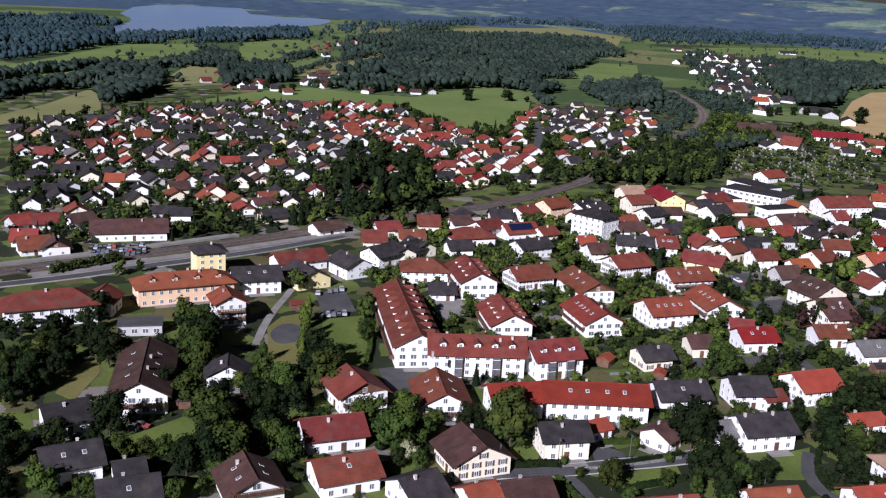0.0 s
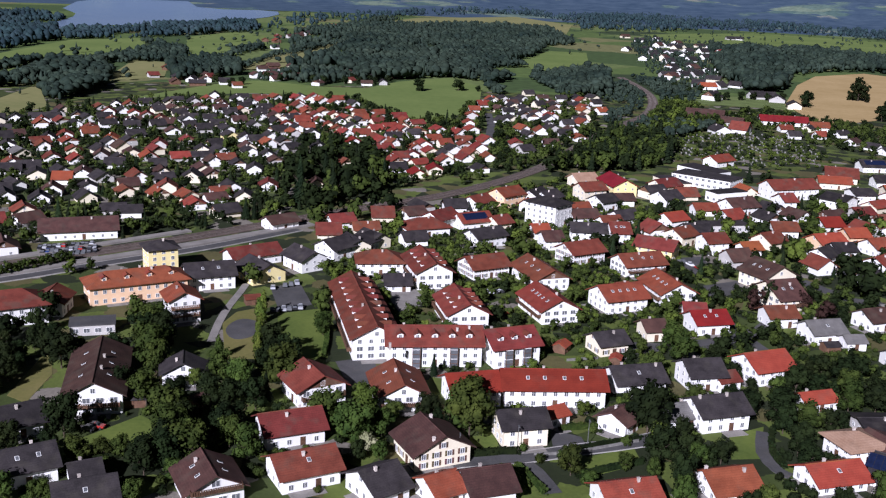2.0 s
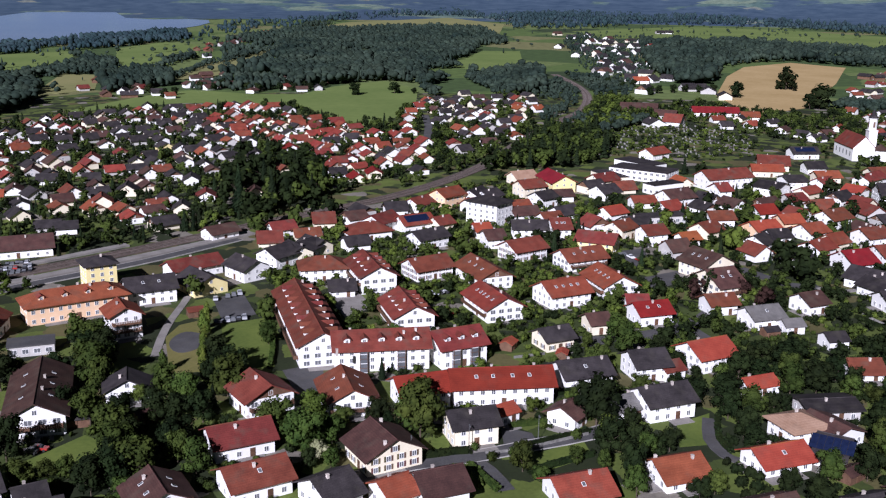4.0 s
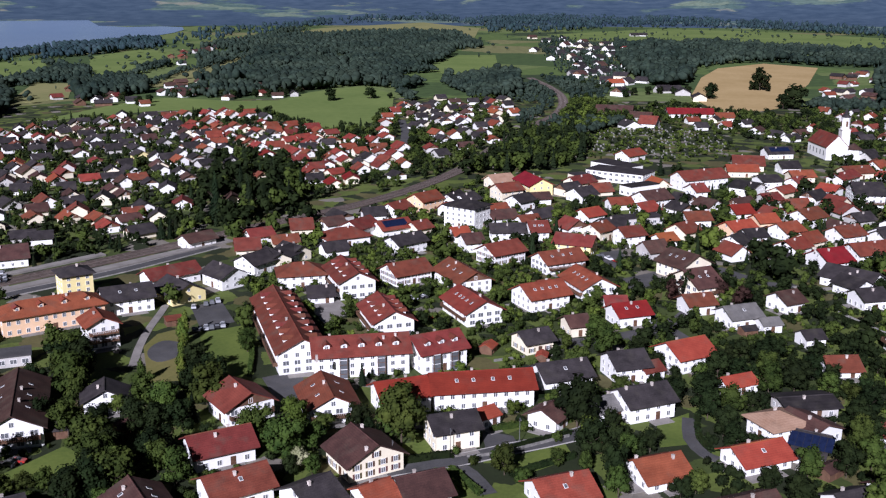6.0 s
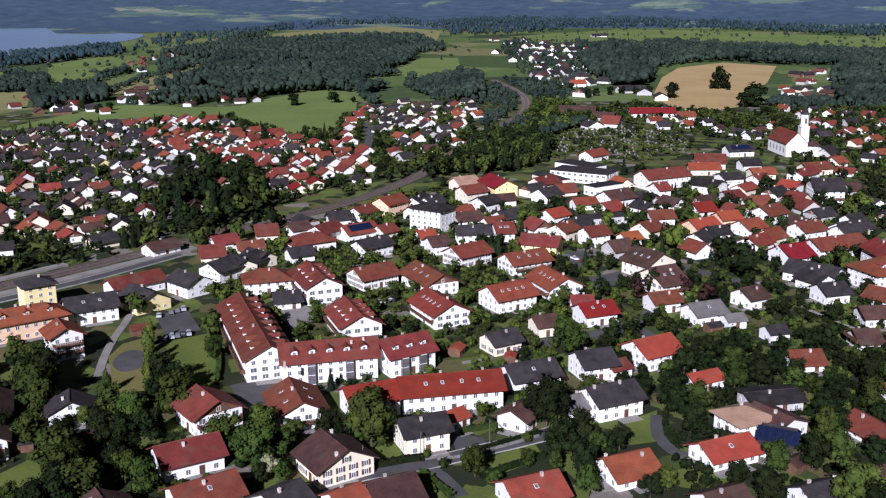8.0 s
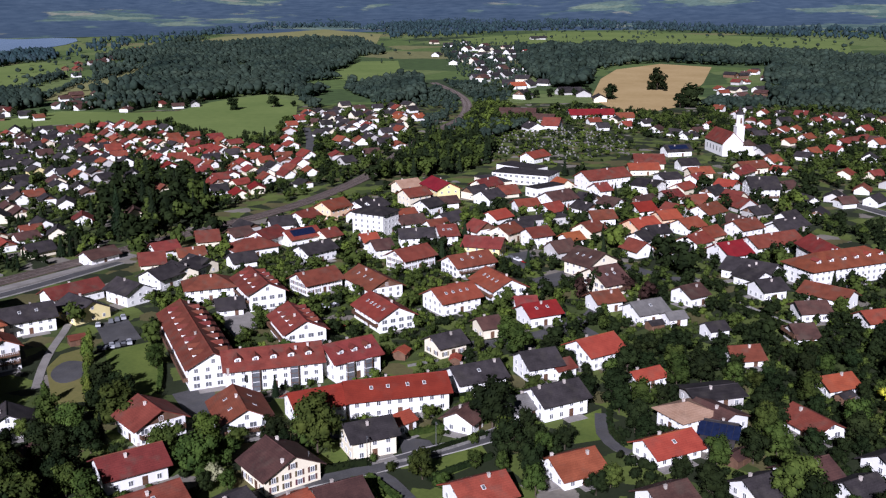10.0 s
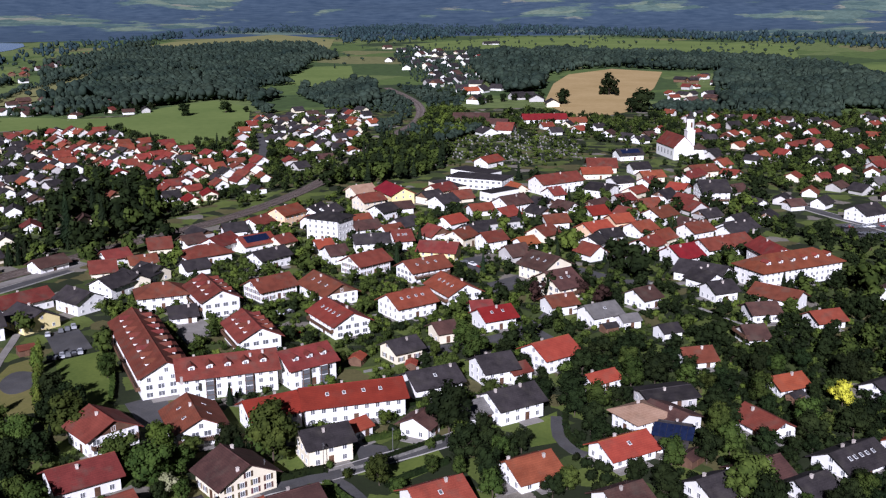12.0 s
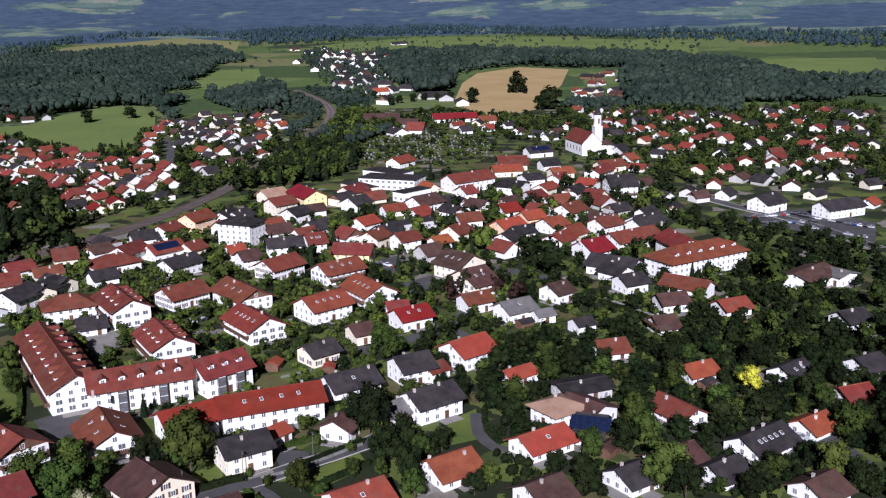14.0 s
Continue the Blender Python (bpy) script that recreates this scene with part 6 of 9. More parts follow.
house(133.0, 705.1, -79, 8.9, 7.8, 3.1, "r", "w", 0, slope=27, clad=1, group="houses beyond the railway")
house(131.9, 734.9, -70, 8.8, 9.4, 3.1, "b", "w", 0, slope=33, group="houses beyond the railway")
house(40.4, 637.9, -70, 8.9, 7.8, 3.5, "k", "w", 0, slope=30, group="houses beyond the railway")
house(184.5, 910.6, 23, 9.3, 8.6, 3.5, "k", "w", 0, slope=33, clad=1, group="houses beyond the railway")
house(178.4, 853.3, 24, 8.1, 9.4, 3.5, "o", "w", 0, slope=30, group="houses beyond the railway")
house(190.1, 953.6, -63, 10.7, 8.6, 3.5, "k", "c", 0, slope=27, group="houses beyond the railway")
house(-164.7, 420.2, 29, 9.7, 10.0, 3.1, "d", "w", 1, slope=30)
house(-150.7, 423.3, 49, 10.2, 10.0, 3.5, "b", "w", 1, slope=27)
house(-153.9, 380.7, 32, 11.0, 10.0, 3.1, "d", "w", 1, slope=33)
house(-161.6, 392.1, 12, 8.8, 10.0, 3.1, "r", "w", 1, slope=30)
house(-145.5, 380.9, -66, 10.7, 10.0, 3.5, "b", "w", 1, slope=30, clad=1)
house(-174.1, 417.9, 50, 8.5, 10.0, 2.7, "r", "g", 1, slope=30)
house(-231.7, 687.1, -66, 9.2, 8.6, 3.4, "r", "w", 0, slope=33, clad=1, group="houses beyond the railway")
house(-92.6, 658.8, -78, 8.6, 9.2, 2.7, "k", "w", 0, slope=33, group="houses beyond the railway")
house(-148.8, 843.5, -70, 10.0, 8.6, 3.4, "r", "w", 0, slope=30, clad=1, group="houses beyond the railway")
house(-169.1, 621.2, -66, 9.5, 8.6, 3.4, "k", "w", 0, slope=33, group="houses beyond the railway")
house(-154.7, 757.6, 24, 10.1, 7.8, 3.4, "k", "c", 0, slope=33, group="houses beyond the railway")
house(-218.7, 780.5, -61, 9.5, 7.8, 2.7, "d", "g", 0, slope=30, group="houses beyond the railway")
house(-269.1, 710.2, 16, 10.4, 7.8, 2.7, "k", "w", 0, slope=30, group="houses beyond the railway")
house(-128.7, 503.3, 28, 9.1, 9.2, 3.1, "b", "c", 0, slope=30, group="houses beyond the railway")
house(-159.5, 465.4, -71, 8.8, 8.6, 3.4, "k", "w", 0, slope=33, group="houses beyond the railway")
house(-205.1, 754.8, -80, 8.1, 9.2, 3.1, "d", "w", 0, slope=33, group="houses beyond the railway")
house(-149.3, 593.8, -72, 8.8, 8.6, 2.7, "b", "c", 0, slope=27, group="houses beyond the railway")
house(-185.9, 751.1, -73, 8.8, 7.8, 3.4, "r", "w", 0, slope=27, group="houses beyond the railway")
house(-135.9, 828.8, -79, 8.6, 8.6, 3.1, "b", "w", 0, slope=33, clad=1, group="houses beyond the railway")
house(-224.0, 604.7, -71, 9.0, 8.6, 3.1, "k", "w", 0, slope=27, group="houses beyond the railway")
house(-275.5, 660.8, 15, 9.3, 7.8, 2.7, "k", "w", 0, slope=33, clad=1, group="houses beyond the railway")
house(-211.9, 801.6, -81, 8.1, 7.8, 2.7, "k", "w", 0, slope=33, group="houses beyond the railway")
house(-242.6, 597.4, -62, 9.4, 7.8, 2.7, "k", "g", 0, slope=27, clad=1, group="houses beyond the railway")
house(-161.2, 725.5, -81, 10.2, 7.8, 3.4, "d", "c", 0, slope=33, group="houses beyond the railway")
house(-224.2, 706.1, -57, 9.1, 8.6, 2.7, "d", "g", 0, slope=30, clad=1, group="houses beyond the railway")
house(-126.5, 851.3, -67, 10.1, 9.2, 3.4, "k", "w", 0, slope=33, group="houses beyond the railway")
house(-196.7, 680.0, -71, 9.6, 9.2, 2.7, "d", "w", 0, slope=27, group="houses beyond the railway")
house(-130.5, 808.5, -80, 8.7, 8.6, 3.4, "b", "w", 0, slope=33, group="houses beyond the railway")
house(-211.6, 695.3, -64, 10.5, 7.8, 2.7, "k", "w", 0, slope=30, group="houses beyond the railway")
house(-190.5, 697.1, 27, 10.3, 9.2, 3.4, "k", "w", 0, slope=27, clad=1, group="houses beyond the railway")
house(-119.9, 538.0, -68, 8.4, 8.6, 2.7, "b", "c", 0, slope=33, group="houses beyond the railway")
house(-151.1, 571.8, -69, 8.1, 7.8, 3.1, "k", "g", 0, slope=30, clad=1, group="houses beyond the railway")
house(-174.8, 820.0, -65, 9.2, 8.6, 3.4, "k", "c", 0, slope=33, clad=1, group="houses beyond the railway")
house(-82.1, 479.7, 30, 9.6, 7.8, 2.7, "b", "w", 0, slope=27, group="houses beyond the railway")
house(-142.5, 741.5, 9, 8.4, 7.8, 3.1, "k", "w", 0, slope=27, clad=1, group="houses beyond the railway")
house(-93.2, 582.0, 27, 9.5, 8.6, 3.1, "d", "w", 0, slope=30, group="houses beyond the railway")
house(-81.7, 492.3, 23, 9.1, 8.6, 2.7, "d", "w", 0, slope=30, group="houses beyond the railway")
house(-260.7, 666.1, -63, 9.8, 8.6, 2.7, "k", "w", 0, slope=27, group="houses beyond the railway")
house(-261.9, 693.5, -65, 9.8, 8.6, 3.4, "k", "c", 0, slope=30, group="houses beyond the railway")
house(-120.6, 774.5, 18, 9.8, 9.2, 3.4, "k", "w", 0, slope=27, clad=1, group="houses beyond the railway")
house(-97.4, 772.1, 19, 8.4, 9.2, 3.4, "k", "g", 0, slope=27, clad=1, group="houses beyond the railway")
house(-107.9, 736.0, 21, 9.3, 8.6, 2.7, "b", "w", 0, slope=33, group="houses beyond the railway")
house(-221.2, 734.2, -80, 9.2, 7.8, 2.7, "k", "w", 0, slope=33, clad=1, group="houses beyond the railway")
house(-70.9, 595.0, -80, 9.7, 8.6, 3.4, "k", "w", 0, slope=33, group="houses beyond the railway")
house(-192.1, 812.3, 21, 9.0, 9.2, 2.7, "k", "w", 0, slope=33, group="houses beyond the railway")
house(-126.3, 643.0, -72, 9.8, 8.6, 2.7, "d", "g", 0, slope=30, clad=1, group="houses beyond the railway")
house(-247.9, 664.6, 17, 9.0, 7.8, 2.7, "k", "w", 0, slope=30, clad=1, group="houses beyond the railway")
house(-172.4, 838.8, 21, 8.2, 7.8, 2.7, "k", "w", 0, slope=27, group="houses beyond the railway")
house(-173.5, 694.1, 18, 9.6, 7.8, 3.1, "k", "w", 0, slope=33, group="houses beyond the railway")
house(-168.5, 598.4, -56, 10.0, 8.6, 3.1, "k", "c", 0, slope=30, group="houses beyond the railway")
house(-140.2, 624.7, -79, 10.1, 8.6, 2.7, "d", "g", 0, slope=33, group="houses beyond the railway")
house(-86.1, 621.2, -72, 10.3, 9.2, 3.1, "b", "c", 0, slope=33, group="houses beyond the railway")
house(-119.5, 712.6, 22, 9.0, 9.2, 3.4, "k", "c", 0, slope=27, group="houses beyond the railway")
house(-84.3, 647.8, 18, 8.8, 9.2, 3.4, "k", "w", 0, slope=30, group="houses beyond the railway")
house(-137.2, 704.3, 35, 8.6, 7.8, 2.7, "k", "g", 0, slope=33, group="houses beyond the railway")
house(-178.4, 719.6, 32, 9.5, 7.8, 2.7, "b", "w", 0, slope=27, group="houses beyond the railway")
house(-144.0, 727.7, -65, 8.9, 9.2, 3.4, "k", "w", 0, slope=33, group="houses beyond the railway")
house(-137.6, 602.7, -56, 9.9, 7.8, 3.1, "d", "c", 0, slope=33, clad=1, group="houses beyond the railway")
house(-232.1, 643.3, 29, 8.8, 8.6, 2.7, "b", "g", 0, slope=30, group="houses beyond the railway")
house(-107.2, 629.9, 34, 8.7, 9.2, 2.7, "k", "w", 0, slope=33, clad=1, group="houses beyond the railway")
house(-199.8, 796.0, -70, 10.4, 9.2, 3.1, "r", "g", 0, slope=33, clad=1, group="houses beyond the railway")
house(-64.7, 580.6, -72, 8.9, 7.8, 3.1, "b", "g", 0, slope=27, clad=1, group="houses beyond the railway")
house(-146.7, 798.2, -63, 8.7, 8.6, 3.1, "b", "w", 0, slope=27, clad=1, group="houses beyond the railway")
house(-114.2, 810.7, 17, 9.9, 8.6, 3.4, "k", "w", 0, slope=27, clad=1, group="houses beyond the railway")
house(-159.9, 630.4, -60, 9.1, 8.6, 3.1, "k", "g", 0, slope=30, clad=1, group="houses beyond the railway")
house(-173.8, 773.7, 34, 8.5, 9.2, 3.1, "k", "c", 0, slope=30, clad=1, group="houses beyond the railway")
house(-78.0, 666.7, -67, 8.2, 7.8, 3.4, "k", "w", 0, slope=30, group="houses beyond the railway")
house(-245.1, 721.3, 12, 9.6, 8.6, 2.7, "k", "g", 0, slope=27, group="houses beyond the railway")
house(-113.1, 786.0, -67, 9.2, 9.2, 3.1, "r", "c", 0, slope=27, group="houses beyond the railway")
house(-256.7, 711.8, -77, 9.5, 7.8, 3.1, "k", "w", 0, slope=30, group="houses beyond the railway")
house(-109.0, 499.1, -78, 9.1, 9.2, 3.4, "d", "c", 0, slope=33, group="houses beyond the railway")
house(-142.8, 677.4, -70, 8.2, 9.2, 2.7, "b", "w", 0, slope=27, group="houses beyond the railway")
house(-201.8, 549.9, -70, 10.2, 9.2, 3.1, "d", "w", 0, slope=30, group="houses beyond the railway")
house(-100.8, 549.2, -68, 9.5, 8.6, 3.4, "b", "c", 0, slope=27, group="houses beyond the railway")
house(-93.5, 537.0, -68, 9.0, 8.6, 2.7, "b", "c", 0, slope=30, clad=1, group="houses beyond the railway")
house(-209.9, 634.8, -76, 10.2, 9.2, 2.7, "k", "w", 0, slope=33, group="houses beyond the railway")
house(-234.3, 699.1, -67, 8.3, 8.6, 3.4, "d", "w", 0, slope=33, group="houses beyond the railway")
house(-236.9, 739.7, -61, 8.4, 9.2, 2.7, "k", "g", 0, slope=27, group="houses beyond the railway")
house(-184.2, 483.9, 24, 9.2, 9.2, 3.1, "k", "c", 0, slope=27, group="houses beyond the railway")
house(-192.6, 718.2, -73, 9.8, 7.8, 2.7, "d", "w", 0, slope=30, group="houses beyond the railway")
house(-110.1, 690.5, -57, 10.2, 8.6, 3.4, "k", "w", 0, slope=27, group="houses beyond the railway")
house(-76.9, 883.3, -79, 10.0, 9.2, 3.1, "k", "w", 0, slope=27, group="houses beyond the railway")
house(-65.4, 889.0, -76, 8.0, 9.2, 3.1, "r", "g", 0, slope=27, group="houses beyond the railway")
house(-9.6, 716.8, 29, 8.8, 7.8, 2.7, "r", "c", 0, slope=33, group="houses beyond the railway")
house(-23.6, 789.6, 25, 8.4, 9.2, 3.1, "r", "c", 0, slope=30, clad=1, group="houses beyond the railway")
house(-3.3, 638.9, 26, 10.1, 8.6, 2.7, "d", "g", 0, slope=27, clad=1, group="houses beyond the railway")
house(-70.7, 773.1, -74, 9.4, 7.8, 3.1, "r", "w", 0, slope=30, group="houses beyond the railway")
house(46.1, 610.4, -67, 9.8, 7.8, 2.7, "d", "w", 0, slope=33, group="houses beyond the railway")
house(21.1, 709.5, -72, 8.5, 7.8, 3.1, "r", "c", 0, slope=30, clad=1, group="houses beyond the railway")
house(-43.9, 874.4, 20, 9.9, 9.2, 3.4, "r", "g", 0, slope=27, group="houses beyond the railway")
house(-85.2, 785.3, 32, 9.9, 9.2, 3.1, "r", "w", 0, slope=27, clad=1, group="houses beyond the railway")
house(3.1, 683.2, 18, 10.3, 9.2, 3.1, "k", "g", 0, slope=27, group="houses beyond the railway")
house(20.0, 747.7, 29, 10.1, 7.8, 3.1, "d", "c", 0, slope=30, clad=1, group="houses beyond the railway")
house(36.1, 659.0, 24, 8.4, 7.8, 3.4, "r", "c", 0, slope=33, group="houses beyond the railway")
house(-22.3, 746.9, -63, 8.9, 8.6, 3.1, "k", "w", 0, slope=33, clad=1, group="houses beyond the railway")
house(-25.7, 720.1, -77, 9.0, 9.2, 3.1, "k", "w", 0, slope=27, group="houses beyond the railway")
house(-8.4, 798.8, 32, 8.7, 9.2, 2.7, "r", "g", 0, slope=27, clad=1, group="houses beyond the railway")
house(-8.7, 748.0, 33, 10.0, 7.8, 3.1, "d", "c", 0, slope=33, group="houses beyond the railway")
house(48.1, 708.5, -64, 10.2, 9.2, 2.7, "r", "w", 0, slope=33, group="houses beyond the railway")
house(7.0, 778.4, 23, 10.4, 8.6, 3.1, "r", "c", 0, slope=33, group="houses beyond the railway")
house(-8.7, 677.0, -66, 9.2, 7.8, 3.1, "d", "w", 0, slope=27, group="houses beyond the railway")
house(17.1, 641.2, -82, 8.3, 8.6, 2.7, "r", "g", 0, slope=33, group="houses beyond the railway")
house(11.5, 760.1, -69, 9.8, 9.2, 2.7, "r", "w", 0, slope=30, group="houses beyond the railway")
house(-109.6, 866.2, 10, 10.4, 7.8, 3.1, "d", "w", 0, slope=27, clad=1, group="houses beyond the railway")
house(-81.6, 731.5, -61, 10.3, 8.6, 3.1, "k", "w", 0, slope=33, clad=1, group="houses beyond the railway")
house(-30.8, 851.9, -59, 10.2, 7.8, 2.7, "k", "w", 0, slope=33, group="houses beyond the railway")
house(-55.6, 774.1, -70, 8.8, 7.8, 3.4, "d", "w", 0, slope=27, group="houses beyond the railway")
house(8.9, 719.0, -59, 8.0, 7.8, 2.7, "r", "w", 0, slope=30, group="houses beyond the railway")
house(49.2, 657.3, -81, 9.2, 7.8, 3.4, "d", "g", 0, slope=27, clad=1, group="houses beyond the railway")
house(-62.5, 762.5, -82, 10.3, 9.2, 2.7, "r", "w", 0, slope=27, group="houses beyond the railway")
house(17.9, 588.9, 33, 9.7, 7.8, 2.7, "r", "c", 0, slope=27, group="houses beyond the railway")
house(-57.8, 716.5, 7, 9.9, 8.6, 2.7, "r", "w", 0, slope=27, group="houses beyond the railway")
house(4.2, 701.0, -78, 8.3, 9.2, 3.4, "r", "g", 0, slope=27, clad=1, group="houses beyond the railway")
house(26.0, 627.2, -74, 9.2, 8.6, 3.4, "r", "c", 0, slope=27, group="houses beyond the railway")
house(3.8, 592.8, -67, 9.5, 9.2, 2.7, "r", "c", 0, slope=30, clad=1, group="houses beyond the railway")
house(-73.6, 820.4, -64, 8.9, 9.2, 3.4, "d", "g", 0, slope=30, group="houses beyond the railway")
house(-105.5, 847.3, -62, 10.4, 7.8, 3.4, "d", "w", 0, slope=30, group="houses beyond the railway")
house(-65.3, 787.8, -57, 9.7, 8.6, 3.4, "r", "c", 0, slope=27, clad=1, group="houses beyond the railway")
house(33.5, 596.5, -72, 8.2, 8.6, 3.4, "r", "w", 0, slope=33, group="houses beyond the railway")
house(-98.3, 787.1, -70, 9.6, 9.2, 2.7, "k", "w", 0, slope=27, clad=1, group="houses beyond the railway")
house(50.8, 626.6, -60, 10.4, 7.8, 3.1, "d", "c", 0, slope=33, group="houses beyond the railway")
house(-72.1, 720.3, -82, 8.7, 9.2, 3.1, "r", "w", 0, slope=27, group="houses beyond the railway")
house(-35.9, 748.3, -80, 8.7, 7.8, 2.7, "k", "w", 0, slope=30, group="houses beyond the railway")
house(-64.6, 684.7, -66, 10.2, 7.8, 3.4, "r", "g", 0, slope=27, group="houses beyond the railway")
house(-74.1, 838.6, -81, 8.1, 9.2, 2.7, "r", "w", 0, slope=30, group="houses beyond the railway")
house(-30.0, 689.3, -64, 9.4, 9.2, 3.1, "r", "w", 0, slope=33, group="houses beyond the railway")
house(143.3, 883.1, -75, 9.6, 9.2, 3.4, "k", "w", 0, slope=27, clad=1, group="houses beyond the railway")
house(126.5, 722.2, 0, 9.4, 9.2, 2.7, "k", "w", 0, slope=30, clad=1, group="houses beyond the railway")
house(98.0, 712.1, -63, 8.7, 7.8, 2.7, "k", "w", 0, slope=33, clad=1, group="houses beyond the railway")
house(111.4, 907.7, 20, 9.5, 9.2, 2.7, "k", "w", 0, slope=30, group="houses beyond the railway")
house(95.3, 795.6, -64, 8.6, 7.8, 2.7, "k", "c", 0, slope=27, group="houses beyond the railway")
house(121.0, 764.4, -85, 8.1, 7.8, 3.1, "k", "w", 0, slope=27, group="houses beyond the railway")
house(112.4, 840.6, 20, 8.7, 7.8, 3.1, "k", "w", 0, slope=27, group="houses beyond the railway")
house(140.9, 942.2, 10, 9.9, 7.8, 2.7, "b", "w", 0, slope=27, group="houses beyond the railway")
house(145.0, 902.6, -70, 8.3, 8.6, 2.7, "b", "w", 0, slope=27, group="houses beyond the railway")
house(91.4, 916.6, -62, 9.1, 8.6, 2.7, "r", "c", 0, slope=30, group="houses beyond the railway")
house(109.9, 731.1, -87, 10.3, 8.6, 3.1, "r", "w", 0, slope=33, group="houses beyond the railway")
house(129.0, 809.5, -68, 8.9, 9.2, 3.4, "r", "w", 0, slope=30, group="houses beyond the railway")
house(148.6, 792.5, 10, 9.7, 9.2, 3.4, "k", "c", 0, slope=30, group="houses beyond the railway")
house(148.6, 777.5, -64, 9.3, 9.2, 3.4, "r", "w", 0, slope=33, group="houses beyond the railway")
house(113.5, 857.4, -70, 8.5, 7.8, 3.4, "k", "c", 0, slope=30, group="houses beyond the railway")
house(119.9, 825.3, -86, 9.2, 9.2, 3.1, "b", "w", 0, slope=27, group="houses beyond the railway")
house(90.5, 846.6, -63, 9.1, 9.2, 3.1, "b", "c", 0, slope=30, group="houses beyond the railway")
house(107.2, 896.1, 16, 9.2, 8.6, 2.7, "b", "w", 0, slope=27, group="houses beyond the railway")
house(167.5, 876.5, -62, 9.2, 8.6, 3.1, "r", "w", 0, slope=27, group="houses beyond the railway")
house(108.0, 815.4, -75, 8.7, 8.6, 3.4, "k", "g", 0, slope=27, clad=1, group="houses beyond the railway")
house(175.5, 930.6, -68, 8.0, 9.2, 2.7, "r", "c", 0, slope=30, group="houses beyond the railway")
house(138.8, 852.8, -77, 8.4, 8.6, 3.1, "b", "w", 0, slope=33, clad=1, group="houses beyond the railway")

# ---- houses right of the church and the far villages ----
house(298.0, 454.1, -84, 8.4, 7.8, 3.5, "k", "w", 0, slope=30)
house(318.1, 461.2, 46, 8.9, 8.6, 3.1, "k", "g", 0, slope=27)
house(344.4, 474.6, 50, 8.7, 7.8, 2.7, "d", "w", 0, slope=33)
house(368.4, 483.7, 29, 10.3, 8.6, 3.1, "b", "g", 0, slope=27)
house(374.7, 471.1, -77, 9.3, 9.4, 3.1, "k", "g", 0, slope=30)
house(397.7, 486.6, 12, 9.8, 9.4, 3.1, "g", "w", 0, slope=30)
house(422.5, 500.0, 35, 8.8, 8.6, 3.1, "r", "w", 0, slope=30)
house(415.4, 477.2, 26, 8.5, 8.6, 3.1, "k", "c", 0, slope=30)
house(422.3, 467.2, 38, 9.3, 7.8, 2.7, "k", "w", 0, slope=33)
house(378.2, 450.9, 52, 8.5, 9.4, 3.1, "b", "w", 0, slope=30)
house(383.7, 397.6, 27, 9.1, 7.8, 2.7, "o", "w", 0, slope=30)
house(438.6, 466.0, 4, 9.1, 8.6, 2.7, "k", "w", 0, slope=27, clad=1)
house(420.2, 435.9, 2, 8.9, 7.8, 3.5, "k", "c", 0, slope=30)
house(287.4, 428.1, 48, 9.6, 7.8, 2.7, "k", "w", 0, slope=30, clad=1)
house(314.3, 446.1, 3, 8.3, 7.8, 3.5, "b", "w", 0, slope=30, clad=1)
house(331.2, 445.9, 31, 9.9, 7.8, 3.5, "k", "w", 0, slope=33)
house(267.9, 422.9, 21, 9.4, 7.8, 3.5, "k", "w", 0, slope=30)
house(335.4, 540.6, -59, 9.6, 7.8, 2.7, "r", "w", 0, slope=27, clad=1)
house(351.1, 580.3, 59, 8.8, 8.6, 2.7, "d", "g", 0, slope=27)
house(365.0, 614.1, 14, 9.6, 7.8, 3.5, "k", "w", 0, slope=27)
house(401.7, 640.8, 26, 9.5, 8.6, 2.7, "r", "c", 0, slope=27)
house(417.2, 682.3, 56, 10.7, 7.8, 2.7, "d", "w", 0, slope=27, clad=1)
house(373.9, 426.4, 19, 10.5, 7.8, 3.1, "k", "c", 0, slope=27)
house(309.1, 492.0, 16, 8.6, 9.4, 3.1, "b", "g", 0, slope=30)
house(434.7, 728.8, 23, 9.9, 7.8, 3.5, "d", "w", 0, slope=30)
house(455.6, 736.1, 7, 10.5, 9.4, 3.5, "k", "g", 0, slope=33)
house(440.4, 695.8, 43, 10.3, 9.4, 2.7, "o", "w", 0, slope=27)
house(425.1, 655.2, 26, 9.9, 7.8, 2.7, "r", "w", 0, slope=33)
house(387.2, 589.5, 17, 8.1, 9.4, 3.5, "r", "w", 0, slope=33)
house(407.3, 593.3, -81, 9.9, 8.6, 3.5, "r", "w", 0, slope=33)
house(484.5, 789.5, 11, 8.4, 8.6, 2.7, "k", "w", 0, slope=27, clad=1)
house(497.0, 776.2, -44, 10.1, 9.4, 3.1, "d", "g", 0, slope=30, clad=1)
house(505.0, 753.8, 32, 8.6, 7.8, 2.7, "r", "w", 0, slope=33)
house(499.9, 715.4, 89, 8.4, 9.4, 3.1, "k", "w", 0, slope=27)
house(489.8, 679.6, 27, 9.8, 9.4, 2.7, "r", "w", 0, slope=33)
house(605.0, 735.3, 7, 9.3, 7.8, 3.5, "b", "w", 0, slope=27)
house(488.9, 569.3, -70, 9.5, 7.8, 2.7, "r", "g", 0, slope=33)
house(481.2, 544.3, 60, 10.2, 9.4, 3.5, "r", "w", 0, slope=30)
house(468.1, 519.2, -34, 9.6, 7.8, 3.5, "r", "c", 0, slope=27, clad=1)
